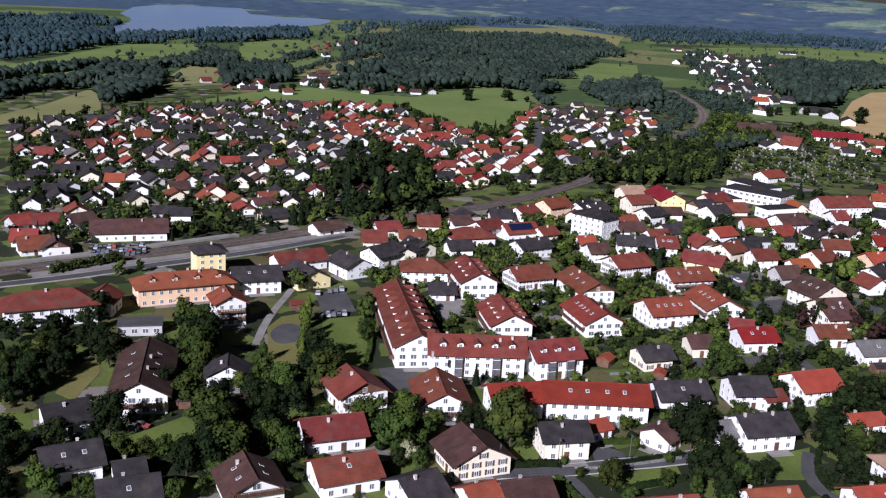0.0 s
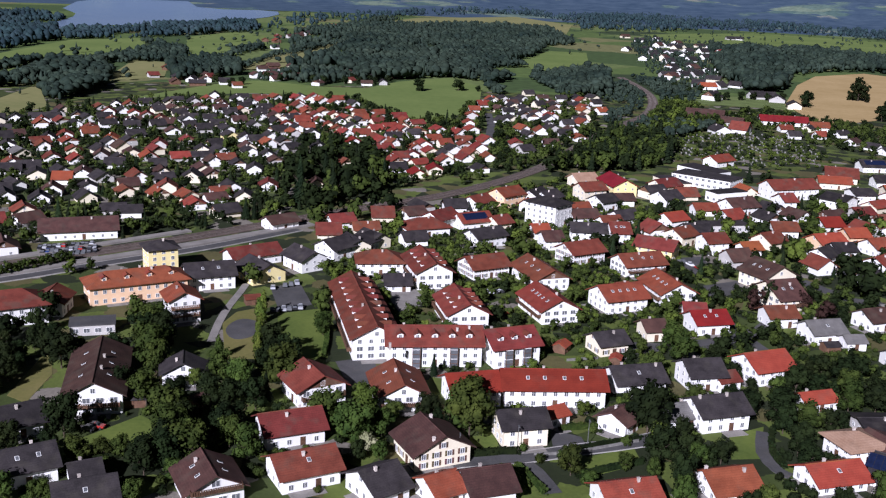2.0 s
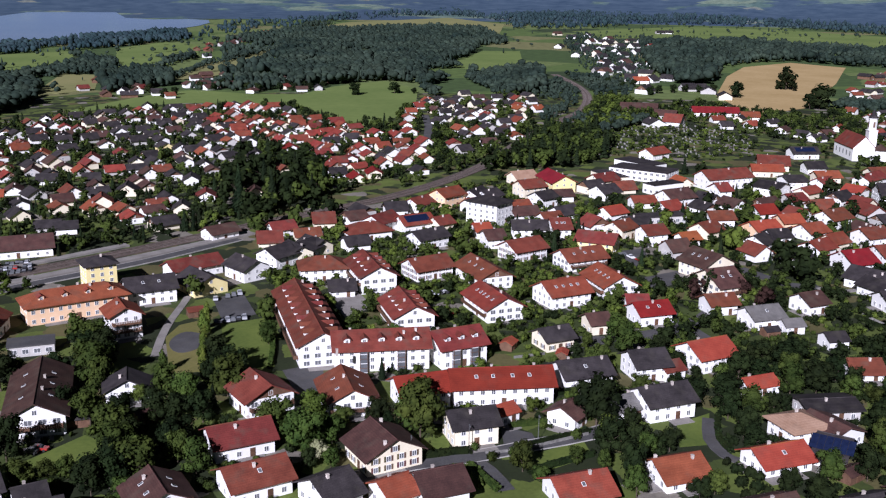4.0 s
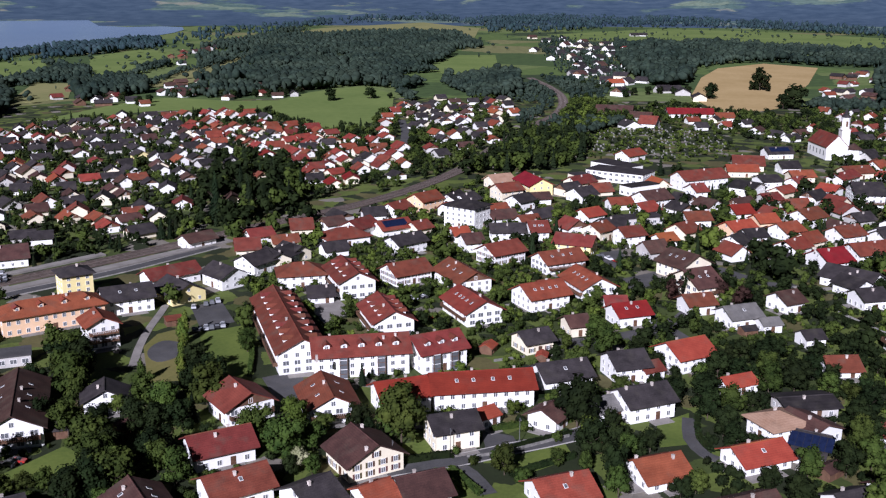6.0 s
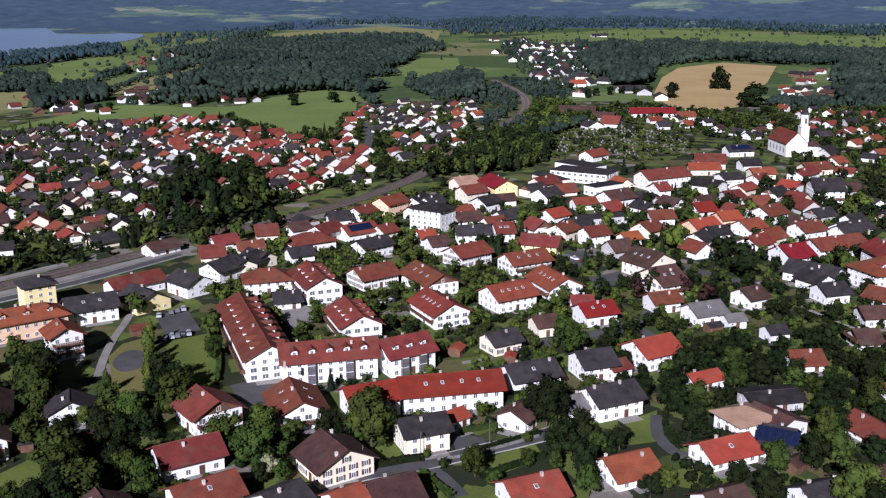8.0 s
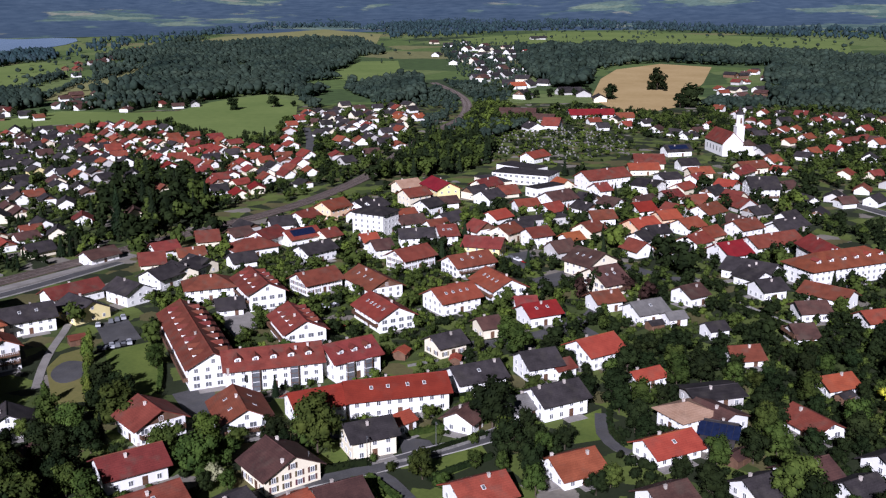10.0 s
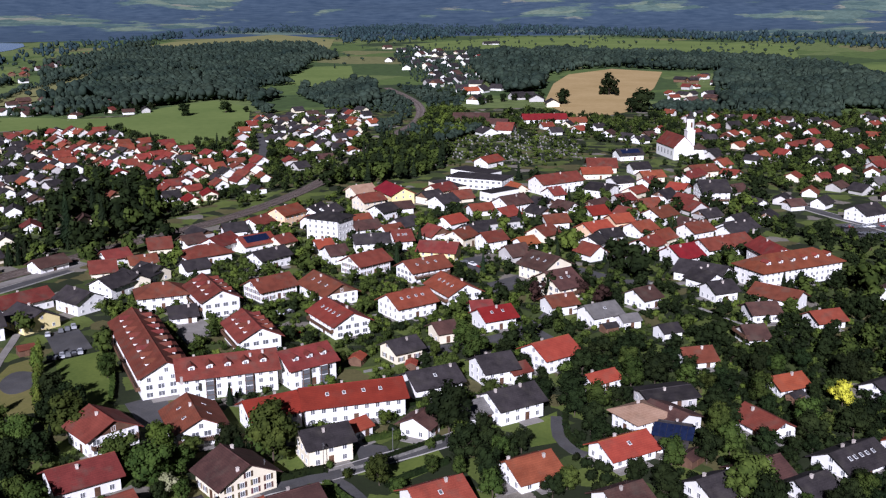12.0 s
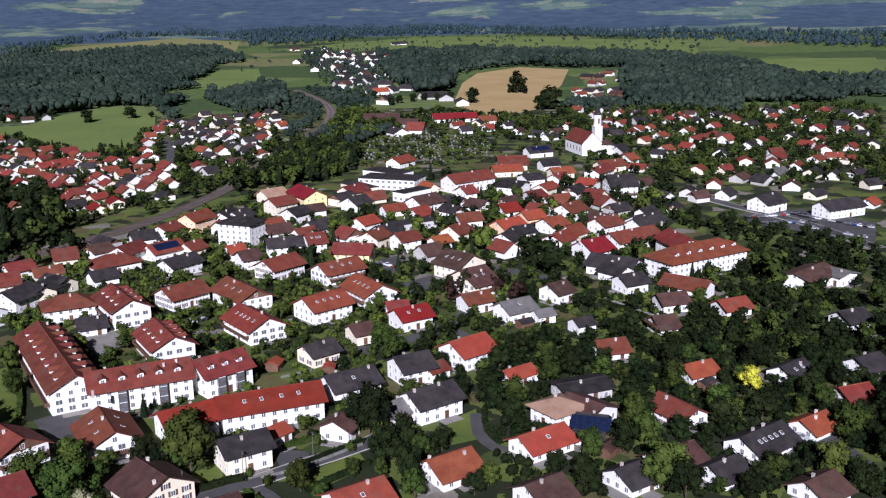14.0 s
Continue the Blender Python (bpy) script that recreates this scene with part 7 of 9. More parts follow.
house(506.0, 545.7, 27, 9.7, 7.8, 3.1, "r", "w", 0, slope=33, clad=1)
house(560.4, 596.2, -63, 10.2, 9.4, 2.7, "k", "w", 0, slope=27)
house(643.8, 725.6, 8, 9.6, 7.8, 3.1, "b", "w", 0, slope=30, clad=1)
house(640.0, 700.0, -27, 8.8, 8.6, 2.7, "k", "w", 0, slope=33)
house(529.3, 550.8, 47, 11.0, 9.4, 3.1, "k", "c", 0, slope=27)
house(526.1, 704.4, 28, 11.0, 9.4, 3.5, "d", "c", 0, slope=33)
house(520.1, 671.5, 11, 9.9, 7.8, 3.5, "k", "w", 0, slope=33)
house(524.5, 651.8, -46, 9.0, 8.6, 3.1, "r", "c", 0, slope=27, clad=1)
house(506.5, 607.6, 33, 10.2, 7.8, 3.1, "k", "w", 0, slope=27)
house(447.3, 632.4, 11, 10.6, 7.8, 3.1, "d", "g", 0, slope=27)
house(454.1, 614.1, 21, 8.9, 9.4, 3.5, "r", "w", 0, slope=33)
house(450.6, 583.3, 33, 10.3, 9.4, 3.1, "k", "w", 0, slope=30)
house(446.2, 550.0, -5, 8.8, 7.8, 3.1, "d", "w", 0, slope=33)
house(454.8, 663.6, 25, 10.0, 9.4, 3.1, "d", "w", 0, slope=33)
house(557.7, 663.8, 9, 8.0, 8.6, 3.1, "r", "w", 0, slope=33)
house(407.0, 530.1, 60, 9.2, 7.8, 3.5, "r", "c", 0, slope=27)
house(416.4, 515.1, 52, 8.6, 8.6, 3.5, "d", "w", 0, slope=30)
house(411.0, 562.6, 54, 8.5, 9.4, 3.1, "k", "w", 0, slope=33)
house(433.7, 749.6, 50, 8.8, 9.4, 3.1, "d", "g", 0, slope=27, clad=1)
house(397.2, 674.0, 4, 10.2, 9.4, 3.1, "k", "w", 0, slope=33, clad=1)
house(403.5, 706.1, 14, 8.6, 7.8, 3.5, "r", "g", 0, slope=33)
house(553.7, 634.2, 20, 8.8, 9.4, 3.1, "r", "w", 0, slope=27)
house(580.3, 639.4, -53, 10.6, 7.8, 3.5, "k", "w", 0, slope=30)
house(581.3, 679.2, 60, 9.0, 8.6, 3.1, "k", "w", 0, slope=30)
house(416.8, 1671.7, -68, 16.4, 15.0, 3.9, "k", "w", 0, slope=27, group="far village houses")
house(363.3, 1474.9, 73, 13.1, 12.5, 3.9, "k", "w", 0, slope=27, group="far village houses")
house(404.3, 1581.9, 10, 15.4, 13.8, 3.4, "k", "w", 0, slope=33, group="far village houses")
house(475.2, 1801.7, 78, 14.8, 15.0, 4.4, "k", "w", 0, slope=30, group="far village houses")
house(427.9, 1605.5, -74, 15.5, 15.0, 4.4, "k", "w", 0, slope=27, group="far village houses")
house(490.5, 1782.0, -55, 17.3, 15.0, 3.4, "k", "w", 0, slope=30, group="far village houses")
house(393.0, 1443.8, 18, 14.8, 12.5, 3.4, "k", "w", 0, slope=33, group="far village houses")
house(453.0, 1629.1, -56, 15.0, 12.5, 4.4, "k", "w", 0, slope=27, group="far village houses")
house(441.5, 1540.0, 66, 14.3, 15.0, 4.4, "k", "w", 0, slope=30, group="far village houses")
house(483.8, 1666.9, 36, 17.6, 15.0, 3.4, "k", "w", 0, slope=33, group="far village houses")
house(432.5, 1472.8, 36, 16.6, 13.8, 3.9, "k", "w", 0, slope=33, group="far village houses")
house(548.4, 1820.2, 24, 17.5, 15.0, 3.4, "k", "c", 0, slope=27, clad=1, group="far village houses")
house(510.1, 1673.6, 26, 15.6, 15.0, 3.4, "k", "w", 0, slope=33, group="far village houses")
house(403.7, 1366.9, -68, 16.8, 12.5, 3.9, "k", "g", 0, slope=27, group="far village houses")
house(357.6, 1273.7, -78, 14.7, 15.0, 3.9, "k", "w", 0, slope=30, group="far village houses")
house(353.0, 1226.9, 25, 14.1, 15.0, 3.4, "k", "w", 0, slope=30, group="far village houses")
house(331.2, 1217.7, 9, 16.8, 15.0, 3.4, "k", "g", 0, slope=27, group="far village houses")
house(371.1, 1230.0, 25, 16.0, 13.8, 4.4, "k", "g", 0, slope=30, group="far village houses")
house(472.8, 1536.9, 31, 13.3, 13.8, 3.4, "k", "w", 0, slope=33, group="far village houses")
house(563.3, 1800.0, 24, 13.4, 12.5, 4.4, "k", "w", 0, slope=33, group="far village houses")
house(562.4, 1732.3, 69, 14.6, 15.0, 3.4, "k", "w", 0, slope=27, group="far village houses")
house(340.6, 1120.5, -18, 13.5, 15.0, 3.9, "k", "w", 0, slope=30, group="far village houses")
house(342.9, 1094.2, 4, 16.1, 12.5, 4.4, "o", "w", 0, slope=27, group="far village houses")
house(358.6, 1104.8, 41, 14.2, 13.8, 3.9, "k", "w", 0, slope=33, group="far village houses")
house(375.8, 1177.1, -34, 16.4, 13.8, 4.4, "k", "c", 0, slope=27, group="far village houses")
house(384.8, 1123.9, -46, 15.2, 12.5, 3.4, "k", "w", 0, slope=30, group="far village houses")
house(370.0, 1018.3, 9, 14.0, 13.8, 3.4, "k", "g", 0, slope=33, group="far village houses")
house(385.5, 1027.1, 5, 13.4, 12.5, 3.4, "k", "g", 0, slope=27, group="far village houses")
house(382.6, 993.6, 70, 14.2, 15.0, 3.4, "k", "g", 0, slope=27, group="far village houses")
house(379.7, 942.9, 75, 17.5, 12.5, 4.4, "k", "c", 0, slope=27, group="far village houses")
house(465.5, 1931.9, -15, 17.3, 12.5, 3.9, "k", "w", 0, slope=30, group="far village houses")
house(509.8, 1975.1, 46, 13.0, 15.0, 3.4, "k", "w", 0, slope=33, group="far village houses")
house(462.8, 2040.4, 15, 15.8, 13.8, 3.9, "b", "c", 0, slope=30, clad=1, group="far village houses")
house(380.7, 1659.6, 56, 15.5, 12.5, 3.4, "k", "w", 0, slope=33, group="far village houses")
house(404.7, 1305.7, 70, 15.3, 12.5, 3.4, "k", "w", 0, slope=27, group="far village houses")
house(379.9, 1273.9, -41, 12.9, 12.5, 3.9, "k", "w", 0, slope=27, group="far village houses")
house(700.2, 2118.6, 4, 16.9, 12.5, 3.4, "k", "g", 0, slope=33, group="far village houses")
house(720.6, 2120.3, -34, 16.2, 12.5, 3.4, "k", "w", 0, slope=33, group="far village houses")
house(317.0, 993.3, 40, 14.0, 15.0, 4.4, "k", "w", 0, slope=33, clad=1, group="far village houses")
house(277.3, 810.2, -32, 17.1, 12.5, 3.9, "b", "g", 0, slope=27, group="far village houses")
house(252.9, 765.7, -82, 14.6, 12.5, 3.4, "k", "w", 0, slope=27, group="far village houses")
house(271.4, 772.7, -33, 13.1, 15.0, 3.9, "d", "w", 0, slope=33, group="far village houses")
house(311.9, 786.0, 2, 9.2, 9.4, 3.1, "r", "w", 0, slope=27)
house(305.0, 749.9, 4, 9.0, 7.8, 3.5, "k", "w", 0, slope=33)
house(327.3, 754.4, 18, 8.4, 8.6, 3.1, "r", "w", 0, slope=33)
house(333.8, 792.2, 42, 9.3, 7.8, 3.1, "k", "c", 0, slope=27)
house(542.0, 1004.7, -84, 8.1, 9.4, 2.7, "r", "w", 0, slope=27, clad=1)
house(522.0, 959.3, 2, 10.4, 7.8, 3.5, "r", "w", 0, slope=30)
house(519.1, 921.5, 42, 8.9, 7.8, 3.1, "r", "w", 0, slope=27)
house(526.5, 894.8, 13, 10.4, 9.4, 2.7, "k", "w", 0, slope=30)
house(663.5, 1165.2, -47, 10.6, 7.8, 3.5, "b", "w", 0, slope=27)
house(696.3, 1200.2, 13, 10.9, 7.8, 3.5, "k", "w", 0, slope=27)
house(561.0, 991.0, 31, 10.6, 7.8, 3.1, "k", "g", 0, slope=30)
house(477.1, 862.8, -67, 8.6, 7.8, 3.5, "k", "g", 0, slope=27)
house(348.3, 764.5, 18, 9.9, 8.6, 3.5, "k", "w", 0, slope=27)
house(341.2, 728.8, 43, 9.9, 9.4, 2.7, "b", "w", 0, slope=27)
house(346.4, 706.3, -60, 9.6, 8.6, 2.7, "k", "w", 0, slope=30)
house(347.9, 687.1, 20, 10.3, 9.4, 3.1, "k", "w", 0, slope=27)
house(366.7, 711.1, 17, 8.2, 9.4, 2.7, "b", "w", 0, slope=27, clad=1)
house(388.6, 735.5, 46, 9.3, 7.8, 2.7, "r", "w", 0, slope=33)
house(442.4, 788.6, 44, 9.9, 9.4, 3.5, "d", "g", 0, slope=30)
house(471.6, 820.6, 26, 8.6, 7.8, 2.7, "k", "w", 0, slope=33)
house(450.1, 832.8, -51, 8.4, 9.4, 3.5, "r", "w", 0, slope=30)
house(-141.3, 952.8, 23, 8.3, 8.6, 3.5, "d", "w", 0, slope=27, group="farmsteads")
house(-177.4, 1015.8, 56, 8.5, 7.8, 3.5, "d", "c", 0, slope=33, group="farmsteads")
house(-114.5, 1026.1, 44, 10.8, 9.4, 2.7, "b", "w", 0, slope=30, group="farmsteads")
house(-105.8, 1043.6, -31, 9.3, 7.8, 3.5, "b", "g", 0, slope=33, group="farmsteads")
house(-70.0, 997.1, 65, 9.9, 8.6, 3.1, "b", "w", 0, slope=27, clad=1, group="farmsteads")
house(-64.4, 1038.5, 79, 10.3, 8.6, 2.7, "k", "c", 0, slope=27, group="farmsteads")
house(-40.2, 1032.8, 58, 8.1, 8.6, 3.1, "d", "c", 0, slope=30, clad=1, group="farmsteads")
house(-23.3, 1012.0, 6, 10.3, 7.8, 3.1, "b", "w", 0, slope=27, group="farmsteads")
house(-7.4, 1022.3, -85, 10.5, 7.8, 3.5, "k", "g", 0, slope=30, group="farmsteads")
house(-137.8, 1510.4, 78, 8.8, 8.6, 2.7, "k", "w", 0, slope=27, group="farmsteads")
house(-159.5, 1428.7, 24, 10.6, 9.4, 3.5, "k", "w", 0, slope=27, group="farmsteads")
house(-133.1, 1593.0, 33, 8.5, 8.6, 3.1, "k", "w", 0, slope=33, group="farmsteads")
house(-155.6, 976.4, 16, 10.7, 9.4, 3.5, "k", "w", 0, slope=33, clad=1, group="farmsteads")
house(-188.7, 988.6, 76, 9.0, 9.4, 3.1, "k", "w", 0, slope=33, group="farmsteads")
house(627.6, 752.2, 20, 8.1, 8.6, 3.1, "r", "w", 0, slope=27)
house(630.7, 717.8, 19, 9.3, 8.6, 3.4, "r", "g", 0, slope=33, clad=1)
house(471.2, 598.1, 37, 9.7, 8.6, 3.1, "r", "w", 0, slope=27)
house(470.5, 793.6, 43, 9.4, 7.8, 3.4, "r", "w", 0, slope=33)
house(453.1, 518.2, 22, 8.3, 8.6, 2.7, "r", "w", 0, slope=27)
house(346.0, 569.3, 26, 9.5, 9.2, 3.4, "r", "w", 0, slope=33)
house(359.3, 603.0, 28, 8.2, 9.2, 3.1, "k", "g", 0, slope=33)
house(501.6, 738.0, 29, 9.3, 8.6, 2.7, "d", "w", 0, slope=27)
house(436.2, 627.2, 19, 8.1, 7.8, 2.7, "r", "w", 0, slope=30)
house(459.3, 638.1, 24, 9.5, 8.6, 3.1, "d", "c", 0, slope=27)
house(509.3, 581.9, 33, 8.9, 7.8, 3.4, "d", "c", 0, slope=33)
house(362.4, 516.8, 39, 8.0, 8.6, 3.4, "r", "c", 0, slope=27)
house(376.1, 580.2, -57, 9.6, 7.8, 3.4, "k", "w", 0, slope=27)
house(568.1, 707.1, 18, 10.1, 7.8, 3.4, "r", "c", 0, slope=30)
house(636.0, 683.6, 21, 8.1, 9.2, 3.4, "k", "w", 0, slope=33)
house(523.9, 762.7, -54, 9.7, 7.8, 2.7, "b", "w", 0, slope=27)
house(480.1, 729.1, 27, 9.1, 8.6, 3.4, "r", "w", 0, slope=33, clad=1)
house(537.1, 722.6, 20, 8.5, 8.6, 3.4, "b", "c", 0, slope=27, clad=1)
house(401.0, 692.1, 21, 9.8, 7.8, 2.7, "k", "c", 0, slope=33)
house(432.6, 531.5, 22, 10.0, 9.2, 3.4, "r", "g", 0, slope=33)
house(587.9, 735.4, 17, 9.5, 7.8, 3.4, "k", "w", 0, slope=27)
house(461.8, 626.2, -57, 8.2, 8.6, 3.1, "b", "w", 0, slope=30)
house(427.9, 692.7, 34, 9.4, 9.2, 3.1, "r", "w", 0, slope=27)
house(377.8, 510.7, 19, 9.3, 7.8, 2.7, "d", "c", 0, slope=33)
house(536.3, 742.3, 20, 10.2, 7.8, 3.4, "k", "w", 0, slope=30)
house(654.4, 687.7, 19, 8.3, 7.8, 3.1, "b", "g", 0, slope=33, clad=1)
house(467.2, 504.0, 21, 8.4, 9.2, 2.7, "d", "c", 0, slope=33, clad=1)
house(562.6, 615.2, 20, 8.9, 7.8, 3.4, "r", "w", 0, slope=30)
house(607.4, 766.1, 37, 8.9, 7.8, 2.7, "k", "g", 0, slope=27, clad=1)
house(585.9, 624.4, 36, 8.3, 7.8, 3.1, "b", "c", 0, slope=30)
house(479.8, 1498.2, 28, 14.1, 12.9, 5.6, "k", "w", 0, slope=33, group="far village houses")
house(493.4, 1749.0, -62, 15.5, 14.2, 4.5, "k", "c", 0, slope=33, group="far village houses")
house(393.9, 1327.5, 41, 15.6, 12.9, 4.5, "b", "w", 0, slope=33, group="far village houses")
house(519.3, 1864.3, 36, 14.6, 15.2, 5.1, "b", "w", 0, slope=27, group="far village houses")
house(461.3, 1772.1, 44, 16.1, 12.9, 5.6, "b", "w", 0, slope=33, group="far village houses")
house(393.6, 1521.4, -53, 13.9, 14.2, 4.5, "k", "c", 0, slope=33, group="far village houses")
house(364.7, 1324.3, 40, 14.2, 12.9, 5.6, "k", "w", 0, slope=27, clad=1, group="far village houses")
house(479.4, 1722.2, 40, 16.0, 14.2, 4.5, "k", "c", 0, slope=33, group="far village houses")
house(395.0, 1481.4, 50, 13.7, 14.2, 5.1, "b", "c", 0, slope=30, group="far village houses")
house(526.5, 1636.4, 45, 14.7, 12.9, 5.6, "r", "w", 0, slope=33, group="far village houses")
house(429.2, 1315.8, 40, 15.4, 12.9, 5.6, "r", "w", 0, slope=27, group="far village houses")
house(328.3, 1188.1, 45, 14.3, 14.2, 5.1, "b", "w", 0, slope=30, clad=1, group="far village houses")
flat_block(179.9, 556.7, -41, 34.8, 18, 6, "w", 2, ROOF["k"])
flat_block(186.4, 584.5, -58, 28.7, 14, 5, "w", 1, ROOF["k"])
flat_block(158.2, 550.8, -74, 23.9, 10, 4, "c", 1, ROOF["k"])
flat_block(178.8, 518.6, 24, 20.4, 9, 5, "w", 1, ROOF["k"])
flat_block(155.0, 450.3, 10, 23.2, 9, 3.5, "g", 1, ROOF["k"])
house(59.2, 492.2, 39, 14.3, 11, 6.15, "r", "a", 1)
house(44.0, 482.4, 47, 12.1, 10, 4.1, "d", "w", 1)
house(74.1, 497.8, 54, 12.8, 10, 4.92, "k", "w", 1)
house(80.6, 496.1, 44, 11.2, 10, 4.51, "k", "w", 1)
house(250.6, 398.5, 14, 11.5, 11, 4.1, "k", "w", 1)
house(182.3, 467.3, -67, 10.6, 9.0, 3.9, "k", "w", 0, slope=27, clad=1)
house(261.2, 485.4, 33, 12.0, 9.0, 3.9, "k", "w", 0, slope=33, clad=1)
house(187.7, 377.3, 28, 10.9, 9.0, 3.1, "k", "w", 0, slope=33, clad=1)
house(71.8, 478.8, 30, 12.1, 9.9, 3.9, "r", "w", 0, slope=33)
house(264.9, 468.9, -64, 9.7, 9.9, 3.9, "d", "c", 0, slope=33)
house(167.3, 423.6, 33, 10.7, 10.6, 3.9, "d", "c", 0, slope=30)
house(240.6, 421.5, -74, 10.5, 9.0, 3.1, "b", "w", 0, slope=30)
house(199.3, 473.7, -67, 10.9, 9.9, 3.6, "b", "w", 0, slope=30)
house(241.7, 466.2, 8, 11.6, 9.9, 3.6, "d", "w", 0, slope=33, clad=1)
house(222.2, 450.1, -65, 10.1, 9.0, 3.6, "d", "w", 0, slope=33)
house(119.2, 500.0, 9, 9.5, 9.0, 3.9, "b", "w", 0, slope=27)
house(101.7, 448.2, 19, 9.2, 9.0, 3.9, "d", "w", 0, slope=30)
house(156.9, 519.4, 12, 10.5, 9.9, 3.1, "d", "c", 0, slope=33)
house(279.5, 503.0, -56, 10.1, 9.9, 3.6, "o", "w", 0, slope=27, clad=1)
house(139.0, 439.0, 12, 11.8, 9.9, 3.6, "k", "w", 0, slope=27)
house(258.8, 436.0, 16, 10.6, 9.0, 3.6, "k", "g", 0, slope=30, clad=1)
house(237.2, 486.8, 18, 10.3, 9.9, 3.1, "d", "g", 0, slope=27)
house(202.9, 390.4, 31, 11.5, 10.6, 3.9, "r", "w", 0, slope=27)
house(191.6, 487.3, -62, 11.0, 9.0, 3.6, "k", "w", 0, slope=30, clad=1)
house(216.6, 473.6, 25, 11.9, 9.0, 3.6, "b", "c", 0, slope=33, clad=1)
house(156.5, 483.8, 7, 11.4, 9.0, 3.6, "r", "w", 0, slope=27)
house(294.6, 490.4, 29, 12.0, 9.9, 3.1, "d", "w", 0, slope=33)
house(142.8, 393.5, 18, 9.6, 9.9, 3.6, "b", "g", 0, slope=33)
house(120.4, 439.6, -69, 9.5, 10.6, 3.1, "d", "w", 0, slope=33, clad=1)
house(134.3, 459.8, 29, 10.8, 9.9, 3.9, "o", "w", 0, slope=27)
house(164.9, 468.6, 28, 10.5, 10.6, 3.6, "r", "w", 0, slope=30)
house(92.0, 475.5, 17, 10.1, 10.6, 3.1, "r", "w", 0, slope=30)
house(192.7, 530.4, -78, 10.3, 9.9, 3.1, "o", "c", 0, slope=33)
house(252.0, 501.5, 31, 11.9, 9.0, 3.9, "r", "c", 0, slope=27)
house(111.7, 463.3, 30, 11.7, 9.9, 3.1, "k", "w", 0, slope=30)
house(139.9, 520.1, 27, 11.4, 10.6, 3.9, "k", "c", 0, slope=30, clad=1)
house(174.0, 385.1, -73, 10.1, 9.0, 3.9, "d", "w", 0, slope=33)
house(214.9, 399.8, 26, 9.5, 9.0, 3.9, "r", "c", 0, slope=33)
house(260.3, 453.0, -83, 11.7, 10.6, 3.6, "d", "g", 0, slope=33)
house(-2.0, 452.2, 6, 9.2, 10.1, 3.4, "d", "c", 0, slope=33)
house(-9.1, 428.4, 12, 10.4, 8.6, 3.0, "d", "c", 0, slope=27, clad=1)
house(32.1, 473.8, 10, 10.0, 8.6, 3.7, "k", "w", 0, slope=33, clad=1)
house(11.3, 411.5, 20, 9.8, 8.6, 3.4, "k", "w", 0, slope=30)
house(16.3, 471.2, -62, 11.3, 8.6, 3.4, "k", "g", 0, slope=27, clad=1)
house(-20.3, 438.3, 26, 10.4, 8.6, 3.7, "d", "w", 0, slope=30)
house(12.1, 456.9, 25, 9.3, 9.5, 3.7, "b", "w", 0, slope=27, clad=1)
house(-24.5, 419.9, 7, 9.5, 10.1, 3.0, "d", "c", 0, slope=33)

def hamlet(outline, count, roofs, seed, size=12.0):
    """Farmhouses and barns standing loosely together."""
    rng = random.Random(seed)
    xs, ys = [p[0] for p in outline], [p[1] for p in outline]
    made = []
    for _ in range(count * 30):
        x, y = rng.uniform(min(xs), max(xs)), rng.uniform(min(ys), max(ys))
        if len(made) < count and inside(x, y, outline) and all(math.hypot(x - a, (y - b) * 0.7) > size * 1.15 for a, b in made):
            made.append((x, y))
            house(x, y, rng.choice((-75, -60, 12, 25)) + rng.uniform(-8, 8), size * rng.uniform(0.9, 1.5), size * rng.uniform(0.8, 1.0), rng.uniform(2.8, 4.6), rng.choice(roofs), rng.choice("wncgn"), 0, slope=28)


hamlet([(-157, 1180), (-103, 1180), (-91, 1040), (-136, 1034)], 7, "bbdb", 301, 10)
hamlet([(-65, 1160), (5, 1160), (4, 1050), (-59, 1053)], 7, "dbbk", 302, 10)
hamlet([(-204, 1540), (-115, 2100), (-100, 1980), (-183, 1433)], 12, "bkdb", 303, 11)
hamlet([(-261, 1100), (-196, 1090), (-168, 960), (-223, 960)], 7, "bkdb", 304, 10)
hamlet([(699, 1260), (740, 1230), (541, 890), (491, 910)], 12, "rdbkb", 305, 10)

flat_block(-88.7, 298.2, 14, 13, 8, 3.2, "g", 1, ASPHALT, "", "low grey garage block with a flat dark roof", "garage_block")
flat_block(-67.9, 243.3, 24, 5.5, 4, 2.5, "w", 1, CONCRETE, "", "small white garage with a flat roof", "garage")
# ---- church, station and small things ----
church(341.0, 622.0, 84, 31, 14, 8.5)
gravestones([(185.6, 678.8), (207.4, 749.6), (272.9, 797.4), (305.5, 714.2), (285.0, 647.0), (225.5, 615.5)])
platform([(-148.6, 356.7), (-112.9, 384.0), (-72.8, 417.5), (-39.7, 447.2)], 9.8, 5)
platform([(-167.4, 342.3), (-131.2, 369.7), (-100.2, 395.2), (-77.1, 414.7)], -9.5, 4)
car_row(-36.7, 320.2, 1.76, 0.72, 6, 5, 8)
car_row(-39.3, 344.9, 1.95, 1.50, 5, 5, 9)
car_row(-70.8, 228.9, 1.90, 1.40, 2, 80, 10)
car_row(77.9, 337.3, 0.80, -5.50, 2, 20, 11)
car_row(37.2, 345.3, 1.95, 0.95, 3, 70, 12)
car_row(38.1, 322.8, 3.00, 1.30, 2, 10, 13)
car_row(311.5, 401.1, 2.26, -0.31, 14, 20, 14)
car_row(307.4, 388.4, 1.97, -0.64, 14, 20, 15)
car_row(336.7, 392.1, 0.91, -2.48, 14, 15, 16)
